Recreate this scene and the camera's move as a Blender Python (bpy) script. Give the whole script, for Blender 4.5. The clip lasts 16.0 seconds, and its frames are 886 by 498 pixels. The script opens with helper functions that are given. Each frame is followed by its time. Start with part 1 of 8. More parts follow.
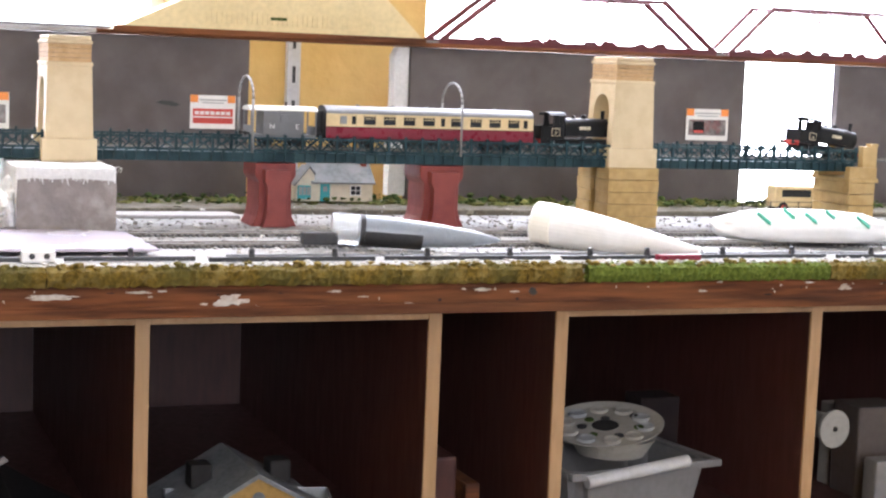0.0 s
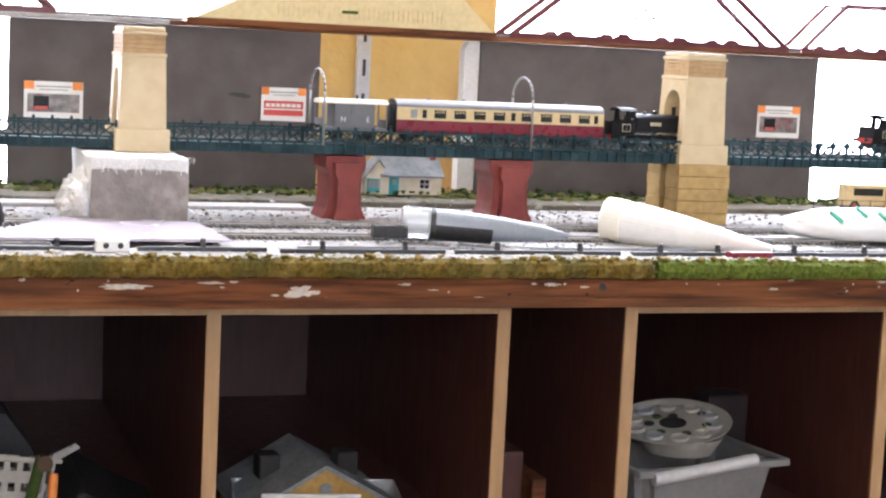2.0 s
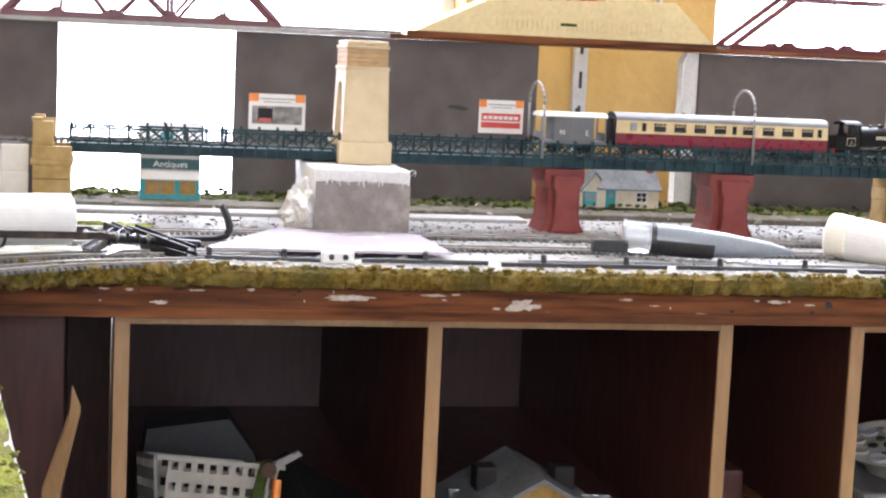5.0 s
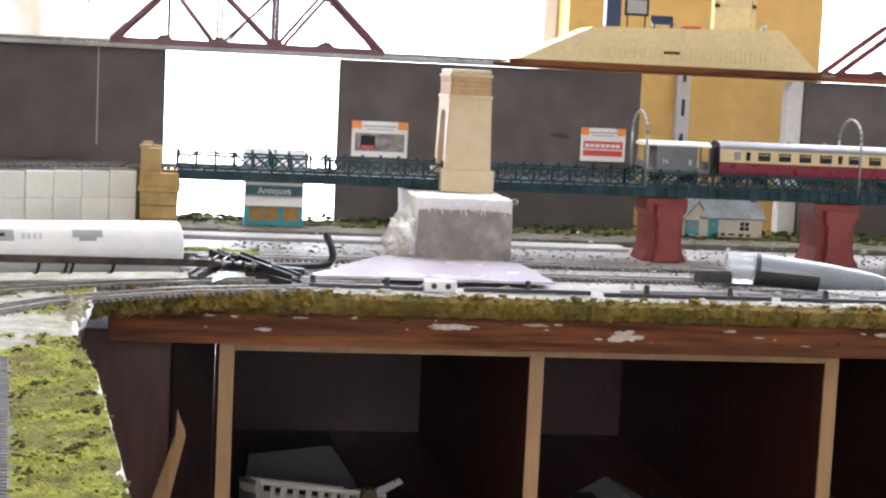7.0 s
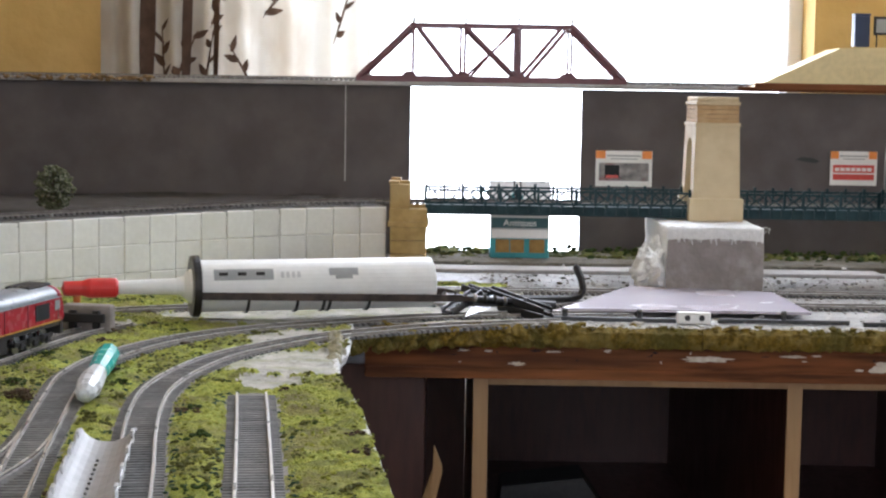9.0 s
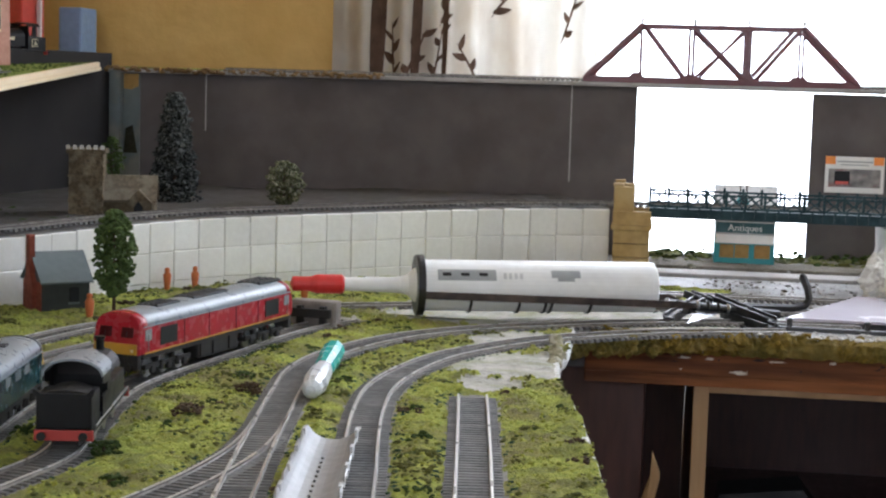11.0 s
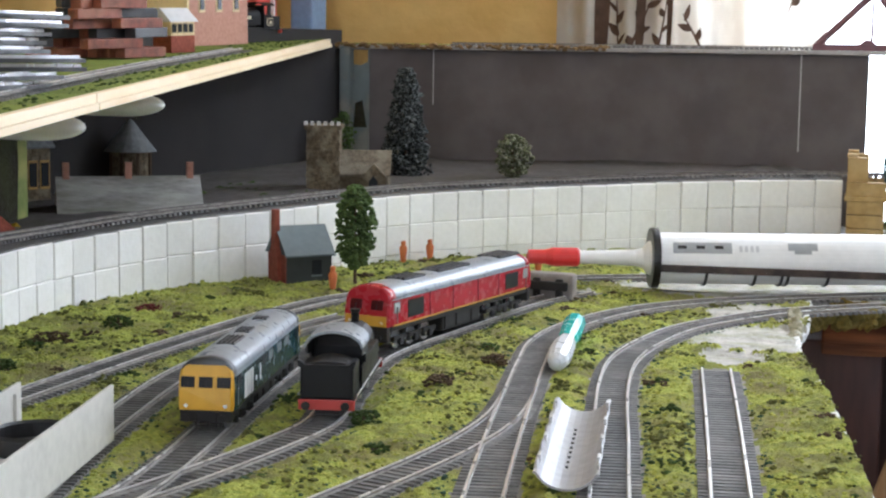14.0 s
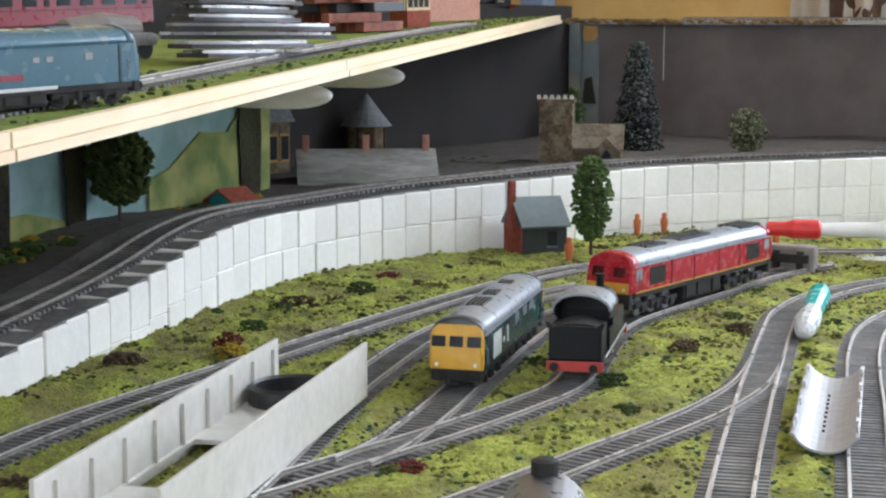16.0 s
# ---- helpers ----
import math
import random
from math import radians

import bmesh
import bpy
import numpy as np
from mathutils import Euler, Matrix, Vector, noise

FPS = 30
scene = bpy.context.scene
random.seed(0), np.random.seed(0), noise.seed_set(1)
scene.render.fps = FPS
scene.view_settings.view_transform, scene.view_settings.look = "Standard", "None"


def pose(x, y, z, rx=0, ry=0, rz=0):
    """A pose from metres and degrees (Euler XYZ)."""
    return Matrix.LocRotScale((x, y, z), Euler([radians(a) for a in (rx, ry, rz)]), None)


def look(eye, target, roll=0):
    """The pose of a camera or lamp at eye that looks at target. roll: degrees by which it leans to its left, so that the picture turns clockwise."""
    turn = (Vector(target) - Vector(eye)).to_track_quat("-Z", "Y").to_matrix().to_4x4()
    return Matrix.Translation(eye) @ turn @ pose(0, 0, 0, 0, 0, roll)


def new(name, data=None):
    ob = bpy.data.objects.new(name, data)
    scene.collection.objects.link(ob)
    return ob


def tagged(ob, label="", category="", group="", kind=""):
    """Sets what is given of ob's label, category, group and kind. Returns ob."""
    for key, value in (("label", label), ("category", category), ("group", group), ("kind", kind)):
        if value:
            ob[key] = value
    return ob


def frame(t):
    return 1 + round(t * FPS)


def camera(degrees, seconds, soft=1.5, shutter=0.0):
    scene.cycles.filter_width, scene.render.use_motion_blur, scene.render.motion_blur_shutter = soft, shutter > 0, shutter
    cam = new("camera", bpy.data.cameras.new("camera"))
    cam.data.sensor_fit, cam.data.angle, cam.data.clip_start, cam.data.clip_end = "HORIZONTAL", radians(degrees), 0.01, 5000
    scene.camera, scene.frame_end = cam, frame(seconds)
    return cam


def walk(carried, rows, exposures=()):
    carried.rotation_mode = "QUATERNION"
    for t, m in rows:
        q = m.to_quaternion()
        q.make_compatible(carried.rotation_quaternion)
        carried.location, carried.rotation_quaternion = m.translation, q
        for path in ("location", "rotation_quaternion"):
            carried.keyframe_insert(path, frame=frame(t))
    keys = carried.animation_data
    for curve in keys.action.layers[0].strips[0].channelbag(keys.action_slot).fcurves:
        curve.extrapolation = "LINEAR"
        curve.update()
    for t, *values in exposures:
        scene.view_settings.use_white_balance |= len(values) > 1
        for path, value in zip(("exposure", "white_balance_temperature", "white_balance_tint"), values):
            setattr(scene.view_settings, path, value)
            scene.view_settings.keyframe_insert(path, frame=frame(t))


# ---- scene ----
cam = camera(30.255, 16.0, soft=2.3)
# seconds, eye, turn to the left, tilt up, lean
PATH = [
    (0, 0.0000, -0.0000, 0.9714, -20.959, -6.279, 2.217),
    (0.5, -0.0010, 0.0005, 0.9713, -20.828, -6.290, 2.189),
    (1, -0.0018, -0.0006, 0.9713, -20.443, -6.390, 2.451),
    (1.5, -0.0051, -0.0009, 0.9715, -19.833, -6.507, 2.772),
    (2, -0.0067, 0.0018, 0.9709, -18.778, -6.568, 2.721),
    (2.5, -0.0094, 0.0032, 0.9715, -17.833, -6.638, 2.061),
    (3, -0.0110, 0.0036, 0.9721, -16.999, -6.598, 2.092),
    (3.5, -0.0135, 0.0058, 0.9723, -16.059, -6.652, 2.004),
    (4, -0.0182, 0.0065, 0.9739, -15.011, -6.744, 1.984),
    (4.5, -0.0202, 0.0069, 0.9740, -13.763, -6.721, 2.494),
    (5, -0.0234, 0.0075, 0.9750, -11.706, -6.602, 2.618),
    (5.2, -0.0233, 0.0066, 0.9758, -11.029, -6.569, 2.432),
    (7.5, -0.0332, 0.0077, 0.9820, -7.113, -5.853, 2.592),
    (8, -0.0387, 0.0097, 0.9840, -5.295, -5.771, 2.127),
    (8.5, -0.0426, 0.0093, 0.9863, -3.139, -5.564, 1.635),
    (9, -0.0451, 0.0097, 0.9875, -0.123, -5.367, 0.898),
    (9.5, -0.0435, 0.0088, 0.9890, 2.715, -5.419, 1.448),
    (10, -0.0405, 0.0089, 0.9913, 3.728, -5.320, 1.696),
    (10.2, -0.0412, 0.0099, 0.9918, 4.562, -5.306, 1.652),
    (12.3, -0.0561, -0.0087, 1.0011, 10.211, -6.646, 1.464),
    (12.5, -0.0551, -0.0102, 1.0011, 10.451, -6.594, 1.241),
    (13, -0.0584, -0.0103, 1.0016, 12.084, -6.702, 1.026),
    (13.5, -0.0636, -0.0122, 1.0006, 13.574, -6.919, 0.901),
    (14, -0.0677, -0.0142, 1.0005, 14.808, -7.022, 0.785),
    (14.5, -0.0697, -0.0164, 1.0012, 15.689, -7.055, 0.855),
    (15, -0.0716, -0.0184, 0.9973, 16.988, -7.248, 0.722),
    (15.5, -0.0778, -0.0212, 0.9909, 20.161, -7.574, 0.469),
    (16, -0.0842, -0.0234, 0.9876, 22.307, -7.542, 0.207),
]
walk(cam, [(t, pose(x, y, z, 90 + tilt, 0, turn) @ pose(0, 0, 0, 0, 0, lean)) for t, x, y, z, turn, tilt, lean in PATH],
     exposures=[(0, 1.06, 6000, 18), (5.2, 1.0, 6000, 17), (7.5, 0.48, 6000, 15), (10, -0.02, 5930, 13), (12.5, 0.24, 5830, 12), (16, 0.62, 5740, 11)])

# ---- world and lights ----
world = bpy.data.worlds.new("world")
scene.world = world
world.use_nodes = True
_n = world.node_tree.nodes
_sky = _n.new("ShaderNodeTexSky")
_sky.sky_type, _sky.sun_disc, _sky.sun_elevation, _sky.sun_rotation = "NISHITA", False, radians(38), radians(20)
world.node_tree.links.new(_sky.outputs[0], _n["Background"].inputs[0])
_n["Background"].inputs[1].default_value = 0.1


def lamp(name, kind, m, energy, colour, size=0.0, size_y=0.0):
    data = bpy.data.lights.new(name, kind)
    data.energy, data.color = energy, colour
    if kind == "AREA":
        data.shape, data.size, data.size_y = "RECTANGLE", size, size_y
    else:
        data.angle = size
    ob = new(name, data)
    ob.matrix_world = m
    return ob


lamp("sun", "SUN", look((1.5, 6, 5), (0.2, 1.5, 0.8)), 1.2, (1.0, 0.96, 0.9), radians(12))
lamp("window_light", "AREA", look((0.055, 2.16, 1.4), (-0.1, 0.4, 0.85)), 18, (0.92, 0.96, 1.0), 0.72, 1.5)
lamp("window_light", "AREA", look((1.2, 2.16, 1.4), (1.0, 0.4, 0.85)), 36, (0.92, 0.96, 1.0), 1.05, 1.5)
# Added lamp in an unseen south window, lighting fronts from behind the camera.
lamp("window_light", "AREA", look((-0.05, -2.05, 1.55), (0.4, 1.5, 0.8)), 16, (0.96, 0.98, 1.0), 1.3, 1.2)


# ---- materials ----
def mat(name, c1, c2=None, scale=120.0, rough=0.6, metal=0.0, bump=0.15, bscale=None, c3=None, coarse=9.0, vary="", stretch=(1, 1, 1), alpha=1.0, trans=0.0, dist=0.0006, amount=0.6, c4=None, coarse4=30.0, amount4=0.6):
    m = bpy.data.materials.new(name)
    m.use_nodes = True
    nt = m.node_tree
    n, l = nt.nodes, nt.links
    b = n["Principled BSDF"]
    c2 = c2 or tuple(min(1, v * 0.78) for v in c1)
    geo = n.new("ShaderNodeNewGeometry")
    mp = n.new("ShaderNodeMapping")
    mp.inputs["Scale"].default_value = stretch
    l.new(geo.outputs["Position"], mp.inputs["Vector"])

    def tex(s, d=4):
        t = n.new("ShaderNodeTexNoise")
        t.inputs["Scale"].default_value, t.inputs["Detail"].default_value = s, d
        l.new(mp.outputs[0], t.inputs["Vector"])
        return t

    def ramp(src, lo, hi, ca, cb):
        r = n.new("ShaderNodeValToRGB")
        r.color_ramp.elements[0].position, r.color_ramp.elements[1].position = lo, hi
        r.color_ramp.elements[0].color, r.color_ramp.elements[1].color = (*ca, 1), (*cb, 1)
        l.new(src, r.inputs[0])
        return r

    def mix(fac, a, bb, kind="MIX"):
        x = n.new("ShaderNodeMix")
        x.data_type, x.blend_type = "RGBA", kind
        if isinstance(fac, float):
            x.inputs[0].default_value = fac
        else:
            l.new(fac, x.inputs[0])
        l.new(a, x.inputs[6])
        l.new(bb, x.inputs[7])
        return x.outputs[2]

    fine = tex(scale)
    col = ramp(fine.outputs[0], 0.35, 0.68, c1, c2).outputs[0]
    for c3, coarse, amount in ((c3, coarse, amount), (c4, coarse4, amount4)):
        if not c3:
            continue
        big = tex(coarse, 5)
        fac = n.new("ShaderNodeMapRange")
        fac.inputs[1].default_value, fac.inputs[2].default_value = 0.47, 0.62
        l.new(big.outputs[0], fac.inputs[0])
        flat = n.new("ShaderNodeRGB")
        flat.outputs[0].default_value = (*c3, 1)
        amt = n.new("ShaderNodeMath")
        amt.operation = "MULTIPLY"
        amt.inputs[1].default_value = amount
        l.new(fac.outputs[0], amt.inputs[0])
        col = mix(amt.outputs[0], col, flat.outputs[0])
    if vary:
        if vary == "island":
            rnd = geo.outputs["Random Per Island"]
        else:
            rnd = n.new("ShaderNodeObjectInfo").outputs["Random"]
        v = ramp(rnd, 0.0, 1.0, ((0.9, 0.9, 0.9) if vary == "slight" else (0.62, 0.62, 0.62)), (1, 1, 1)).outputs[0]
        col = mix(1.0, col, v, "MULTIPLY")
    l.new(col, b.inputs["Base Color"])
    rr = n.new("ShaderNodeMapRange")
    rr.inputs[3].default_value, rr.inputs[4].default_value = max(0.02, rough - 0.12), min(1, rough + 0.12)
    l.new(fine.outputs[0], rr.inputs[0])
    l.new(rr.outputs[0], b.inputs["Roughness"])
    b.inputs["Metallic"].default_value = metal
    b.inputs["Alpha"].default_value = alpha
    if rough >= 0.75:
        b.inputs["Specular IOR Level"].default_value = 0.22
    b.inputs["Transmission Weight"].default_value = trans
    if bump:
        bt = tex(bscale or scale * 2.2, 3)
        bp = n.new("ShaderNodeBump")
        bp.inputs["Strength"].default_value, bp.inputs["Distance"].default_value = bump, dist
        l.new(bt.outputs[0], bp.inputs["Height"])
        l.new(bp.outputs[0], b.inputs["Normal"])
    return m


def glow(name, colour, strength):
    m = bpy.data.materials.new(name)
    m.use_nodes = True
    nt = m.node_tree
    e = nt.nodes.new("ShaderNodeEmission")
    e.inputs[0].default_value, e.inputs[1].default_value = (*colour, 1), strength
    nt.links.new(e.outputs[0], nt.nodes["Material Output"].inputs[0])
    return m


M = {}
M["board"] = mat("dark grey board", (0.108, 0.093, 0.09), (0.14, 0.122, 0.118), 26, 0.75, bump=0.25, bscale=420, c3=(0.155, 0.137, 0.132), coarse=5, amount=0.5, c4=(0.09, 0.075, 0.072), coarse4=17, amount4=0.5)
M["raised_earth"] = mat("dusty dark grey ground cover", (0.095, 0.083, 0.078), (0.07, 0.062, 0.056), 90, 0.97, bump=0.5, dist=0.0015, c3=(0.06, 0.058, 0.042), coarse=14)
M["chalk"] = mat("chalky joint", (0.5, 0.48, 0.47), None, 200, 0.9)
M["yellow_wall"] = mat("yellow painted wall", (0.68, 0.46, 0.15), (0.62, 0.41, 0.13), 30, 0.7, bump=0.5, bscale=60, dist=0.003, c3=(0.6, 0.37, 0.1), coarse=7)
M["white_paint"] = mat("white paint", (0.8, 0.8, 0.78), (0.75, 0.75, 0.73), 40, 0.5)
M["carpet"] = mat("brown carpet", (0.16, 0.11, 0.08), (0.1, 0.07, 0.05), 300, 0.95, bump=0.4)
M["dark_back"] = mat("near black hardboard back", (0.036, 0.026, 0.026), (0.026, 0.019, 0.019), 30, 0.95, bump=0.1)
M["dark_wood"] = mat("dark brown laminate", (0.085, 0.03, 0.024), (0.058, 0.021, 0.017), 22, 0.42, bump=0.1, stretch=(6, 6, 1), c3=(0.07, 0.03, 0.024), coarse=3)
M["edge_wood"] = mat("light wood edging", (0.47, 0.3, 0.15), (0.4, 0.24, 0.11), 60, 0.5, stretch=(3, 3, 0.4), c3=(0.33, 0.2, 0.09), coarse=12)
M["fascia"] = mat("stained timber fascia", (0.215, 0.074, 0.026), (0.07, 0.026, 0.012), 70, 0.8, stretch=(0.22, 2, 3), bump=0.5, dist=0.001, c3=(0.3, 0.12, 0.045), coarse=14, amount=0.55, c4=(0.05, 0.022, 0.014), coarse4=22, amount4=0.6)
M["flake"] = mat("flaked white filler", (0.7, 0.66, 0.6), (0.45, 0.38, 0.3), 150, 0.85, bump=0.5)
M["moss"] = mat("olive moss edging", (0.3, 0.2, 0.03), (0.13, 0.09, 0.014), 320, 0.95, bump=0.9, dist=0.002, c3=(0.4, 0.3, 0.1), coarse=90, vary="island", c4=(0.13, 0.12, 0.03), coarse4=24, amount4=0.7)
M["green_moss"] = mat("green moss edging", (0.22, 0.28, 0.04), (0.1, 0.14, 0.02), 320, 0.95, bump=0.9, dist=0.002, vary="island")
M["grass"] = mat("model grass scatter", (0.46, 0.47, 0.09), (0.24, 0.29, 0.05), 330, 0.95, bump=1.0, dist=0.0025, c3=(0.15, 0.16, 0.05), coarse=52, amount=0.75, c4=(0.2, 0.16, 0.085), coarse4=21, amount4=0.6)
M["teal_scatter"] = mat("blue green fringe scatter", (0.05, 0.105, 0.06), (0.03, 0.065, 0.04), 400, 0.95, bump=0.8, dist=0.001, vary="island")
M["clump_olive"] = mat("olive clump foliage", (0.17, 0.17, 0.04), (0.1, 0.11, 0.03), 400, 0.95, bump=0.8, dist=0.001, vary="island")
M["clump"] = mat("dark green clump foliage", (0.07, 0.105, 0.022), (0.04, 0.07, 0.016), 400, 0.95, bump=0.8, dist=0.001, vary="island")
M["clump_light"] = mat("light green clump foliage", (0.47, 0.48, 0.09), (0.3, 0.33, 0.055), 400, 0.95, bump=0.8, dist=0.001, vary="island")
M["clump_brown"] = mat("brown clump foliage", (0.13, 0.085, 0.045), (0.07, 0.05, 0.03), 400, 0.95, bump=0.8, dist=0.001, vary="island")
M["old_tan"] = mat("tan crumbling scrub", (0.3, 0.19, 0.09), (0.2, 0.13, 0.05), 300, 0.95, bump=0.7, dist=0.001, vary="island")
M["dry_scrub"] = mat("dry grey scrub", (0.26, 0.24, 0.18), (0.15, 0.145, 0.1), 300, 0.95, bump=0.7, dist=0.001, vary="island")
M["verge"] = mat("grey earthy verge", (0.17, 0.15, 0.115), (0.1, 0.09, 0.065), 200, 0.95, bump=0.8, dist=0.002, c3=(0.24, 0.22, 0.19), coarse=26)
M["clump_red"] = mat("red clump foliage", (0.16, 0.03, 0.025), (0.09, 0.02, 0.02), 400, 0.95, bump=0.8, dist=0.001)
M["clump_gold"] = mat("golden clump foliage", (0.4, 0.27, 0.02), (0.25, 0.17, 0.02), 400, 0.95, bump=0.8, dist=0.001)
M["ballast"] = mat("grey ballast", (0.3, 0.28, 0.25), (0.17, 0.16, 0.145), 420, 0.95, bump=0.8, dist=0.0012, c3=(0.42, 0.4, 0.37), coarse=14, amount=0.55)
# Plaster powder, plus backlight glare lightened into the ballast colour.
M["pale_ballast"] = mat("pale ballast with plaster powder and backlight glare", (0.4, 0.385, 0.36), (0.2, 0.19, 0.175), 260, 0.55, bump=0.6, dist=0.001, c3=(0.52, 0.5, 0.47), coarse=30, amount=0.6, c4=(0.22, 0.21, 0.19), coarse4=60, amount4=0.5)
M["stump"] = mat("mossy crumbling plaster", (0.42, 0.39, 0.28), (0.22, 0.2, 0.11), 260, 0.95, bump=0.8, dist=0.001, c3=(0.55, 0.53, 0.46), coarse=70)
M["sand"] = mat("pale sandy plaster ground", (0.5, 0.48, 0.43), (0.33, 0.32, 0.28), 240, 0.95, bump=0.7, dist=0.0012, c3=(0.6, 0.58, 0.53), coarse=40, c4=(0.3, 0.31, 0.16), coarse4=34)
M["plaster"] = mat("white plaster crumbs", (0.66, 0.64, 0.6), (0.5, 0.48, 0.44), 300, 0.9, bump=0.6)
M["sleeper"] = mat("grey plastic sleeper", (0.2, 0.195, 0.19), (0.13, 0.126, 0.122), 300, 0.7, bump=0.3, c3=(0.27, 0.26, 0.245), coarse=40, vary="object")
M["sleeper_joined"] = mat("dusty grey plastic sleepers", (0.17, 0.163, 0.155), (0.1, 0.096, 0.092), 300, 0.72, bump=0.3, c3=(0.25, 0.24, 0.22), coarse=40, vary="island")
M["black_plastic"] = mat("black moulded plastic", (0.022, 0.022, 0.024), (0.035, 0.034, 0.034), 200, 0.45, bump=0.1)
M["rail"] = mat("nickel silver rail", (0.74, 0.73, 0.71), (0.6, 0.58, 0.55), 60, 0.3, 0.5, bump=0)
M["rail_side"] = mat("tarnished rail web", (0.3, 0.28, 0.25), (0.17, 0.15, 0.13), 220, 0.55, 0.3, bump=0.1)
M["rail_dark"] = mat("dark tarnished rail", (0.1, 0.09, 0.08), (0.06, 0.052, 0.046), 160, 0.5, 0.3, bump=0.1)
M["dark_ballast"] = mat("dusty grey ballast", (0.17, 0.16, 0.15), (0.09, 0.085, 0.08), 380, 0.95, bump=0.8, dist=0.0012, c3=(0.23, 0.22, 0.2), coarse=26)
M["foam"] = mat("white polystyrene", (0.86, 0.845, 0.8), (0.81, 0.795, 0.75), 200, 0.7, bump=0.3, bscale=420, c3=(0.77, 0.745, 0.68), coarse=24, amount=0.5, vary="slight")
M["foam_raw"] = mat("torn white polystyrene", (0.84, 0.84, 0.82), (0.74, 0.74, 0.72), 260, 0.85, bump=0.9, dist=0.002)
M["foam_grey"] = mat("grey polystyrene face", (0.29, 0.255, 0.24), (0.23, 0.205, 0.19), 110, 0.85, bump=0.6, dist=0.0015, c3=(0.4, 0.37, 0.34), coarse=70, c4=(0.2, 0.175, 0.165), coarse4=22)
M["cream"] = mat("cream painted plastic", (0.62, 0.5, 0.31), (0.57, 0.45, 0.27), 60, 0.5, bump=0.1, c3=(0.52, 0.4, 0.22), coarse=30)
M["stone"] = mat("ochre stone plastic", (0.44, 0.29, 0.1), (0.34, 0.215, 0.07), 130, 0.6, bump=0.4, c3=(0.5, 0.36, 0.16), coarse=30)
M["stone_cap"] = mat("tan stone courses", (0.5, 0.33, 0.16), (0.42, 0.26, 0.11), 160, 0.6, bump=0.4)
M["teal"] = mat("dark teal plastic girder", (0.016, 0.044, 0.052), (0.011, 0.03, 0.036), 150, 0.5, bump=0.1, c3=(0.035, 0.075, 0.085), coarse=30)
M["red_oxide"] = mat("red oxide painted pier", (0.2, 0.03, 0.022), (0.16, 0.022, 0.018), 80, 0.5, bump=0.15, c3=(0.24, 0.045, 0.032), coarse=25)
M["maroon_girder"] = mat("maroon plastic girder", (0.12, 0.018, 0.022), (0.09, 0.013, 0.016), 120, 0.4, bump=0.1)
M["earth"] = mat("dark scenic earth", (0.036, 0.031, 0.022), (0.02, 0.017, 0.012), 200, 0.95, bump=0.8, dist=0.002, c3=(0.045, 0.052, 0.018), coarse=18)
M["path"] = mat("pale concrete platform strip", (0.46, 0.44, 0.42), (0.38, 0.36, 0.34), 180, 0.85, bump=0.3, c3=(0.33, 0.31, 0.28), coarse=18)
M["pine"] = mat("planed pine edging", (0.84, 0.7, 0.48), (0.78, 0.6, 0.37), 40, 0.5, stretch=(2, 0.3, 2), bump=0.1, c3=(0.83, 0.72, 0.53), coarse=10)
M["strip_paint"] = mat("weathered painted strip", (0.17, 0.2, 0.2), (0.13, 0.145, 0.14), 30, 0.8, bump=0.1, c3=(0.25, 0.24, 0.2), coarse=30, amount=0.8)
M["sky_glow"] = glow("overcast daylight", (0.97, 0.98, 1.0), 2.6)
M["glass"] = mat("clear glass", (1, 1, 1), (1, 1, 1), 10, 0.12, bump=0, trans=1.0)


# ---- shape helpers ----
def part(name, bm, material, parent=None, label="", smooth=False):
    me = bpy.data.meshes.new(name)
    bm.normal_update()
    bm.to_mesh(me)
    bm.free()
    for m in (material if isinstance(material, (list, tuple)) else [material]):
        me.materials.append(m)
    if smooth:
        for p in me.polygons:
            p.use_smooth = True
    ob = new(name, me)
    if parent is not None:
        ob.parent = parent
    if label:
        tagged(ob, label)
    return ob


def thing(name, m, label, category, group="", kind=""):
    ob = new(name)
    ob.empty_display_size = 0.01
    ob.matrix_world = m
    return tagged(ob, label, category, group, kind)


def box(x0, x1, y0, y1, z0, z1, bevel=0.0, bm=None, m=None):
    b = bmesh.new()
    r = bmesh.ops.create_cube(b, size=1.0)
    for v in r["verts"]:
        v.co = Vector((x0 + (v.co.x + 0.5) * (x1 - x0), y0 + (v.co.y + 0.5) * (y1 - y0), z0 + (v.co.z + 0.5) * (z1 - z0)))
    if bevel:
        bmesh.ops.bevel(b, geom=b.edges[:], offset=bevel, segments=2, affect="EDGES", profile=0.6)
    return add(bm, b, m)


def add(bm, b, m=None):
    if m is not None:
        bmesh.ops.transform(b, matrix=m, verts=b.verts[:])
    if bm is None:
        return b
    me = bpy.data.meshes.new("tmp")
    b.to_mesh(me)
    b.free()
    bm.from_mesh(me)
    bpy.data.meshes.remove(me)
    return bm


def rod(p, q, r, r2=None, n=10, bm=None):
    p, q = Vector(p), Vector(q)
    b = bmesh.new()
    bmesh.ops.create_cone(b, cap_ends=True, segments=n, radius1=r, radius2=r if r2 is None else r2, depth=(q - p).length)
    turn = (q - p).to_track_quat("Z", "Y").to_matrix().to_4x4()
    return add(bm, b, Matrix.Translation((p + q) / 2) @ turn)


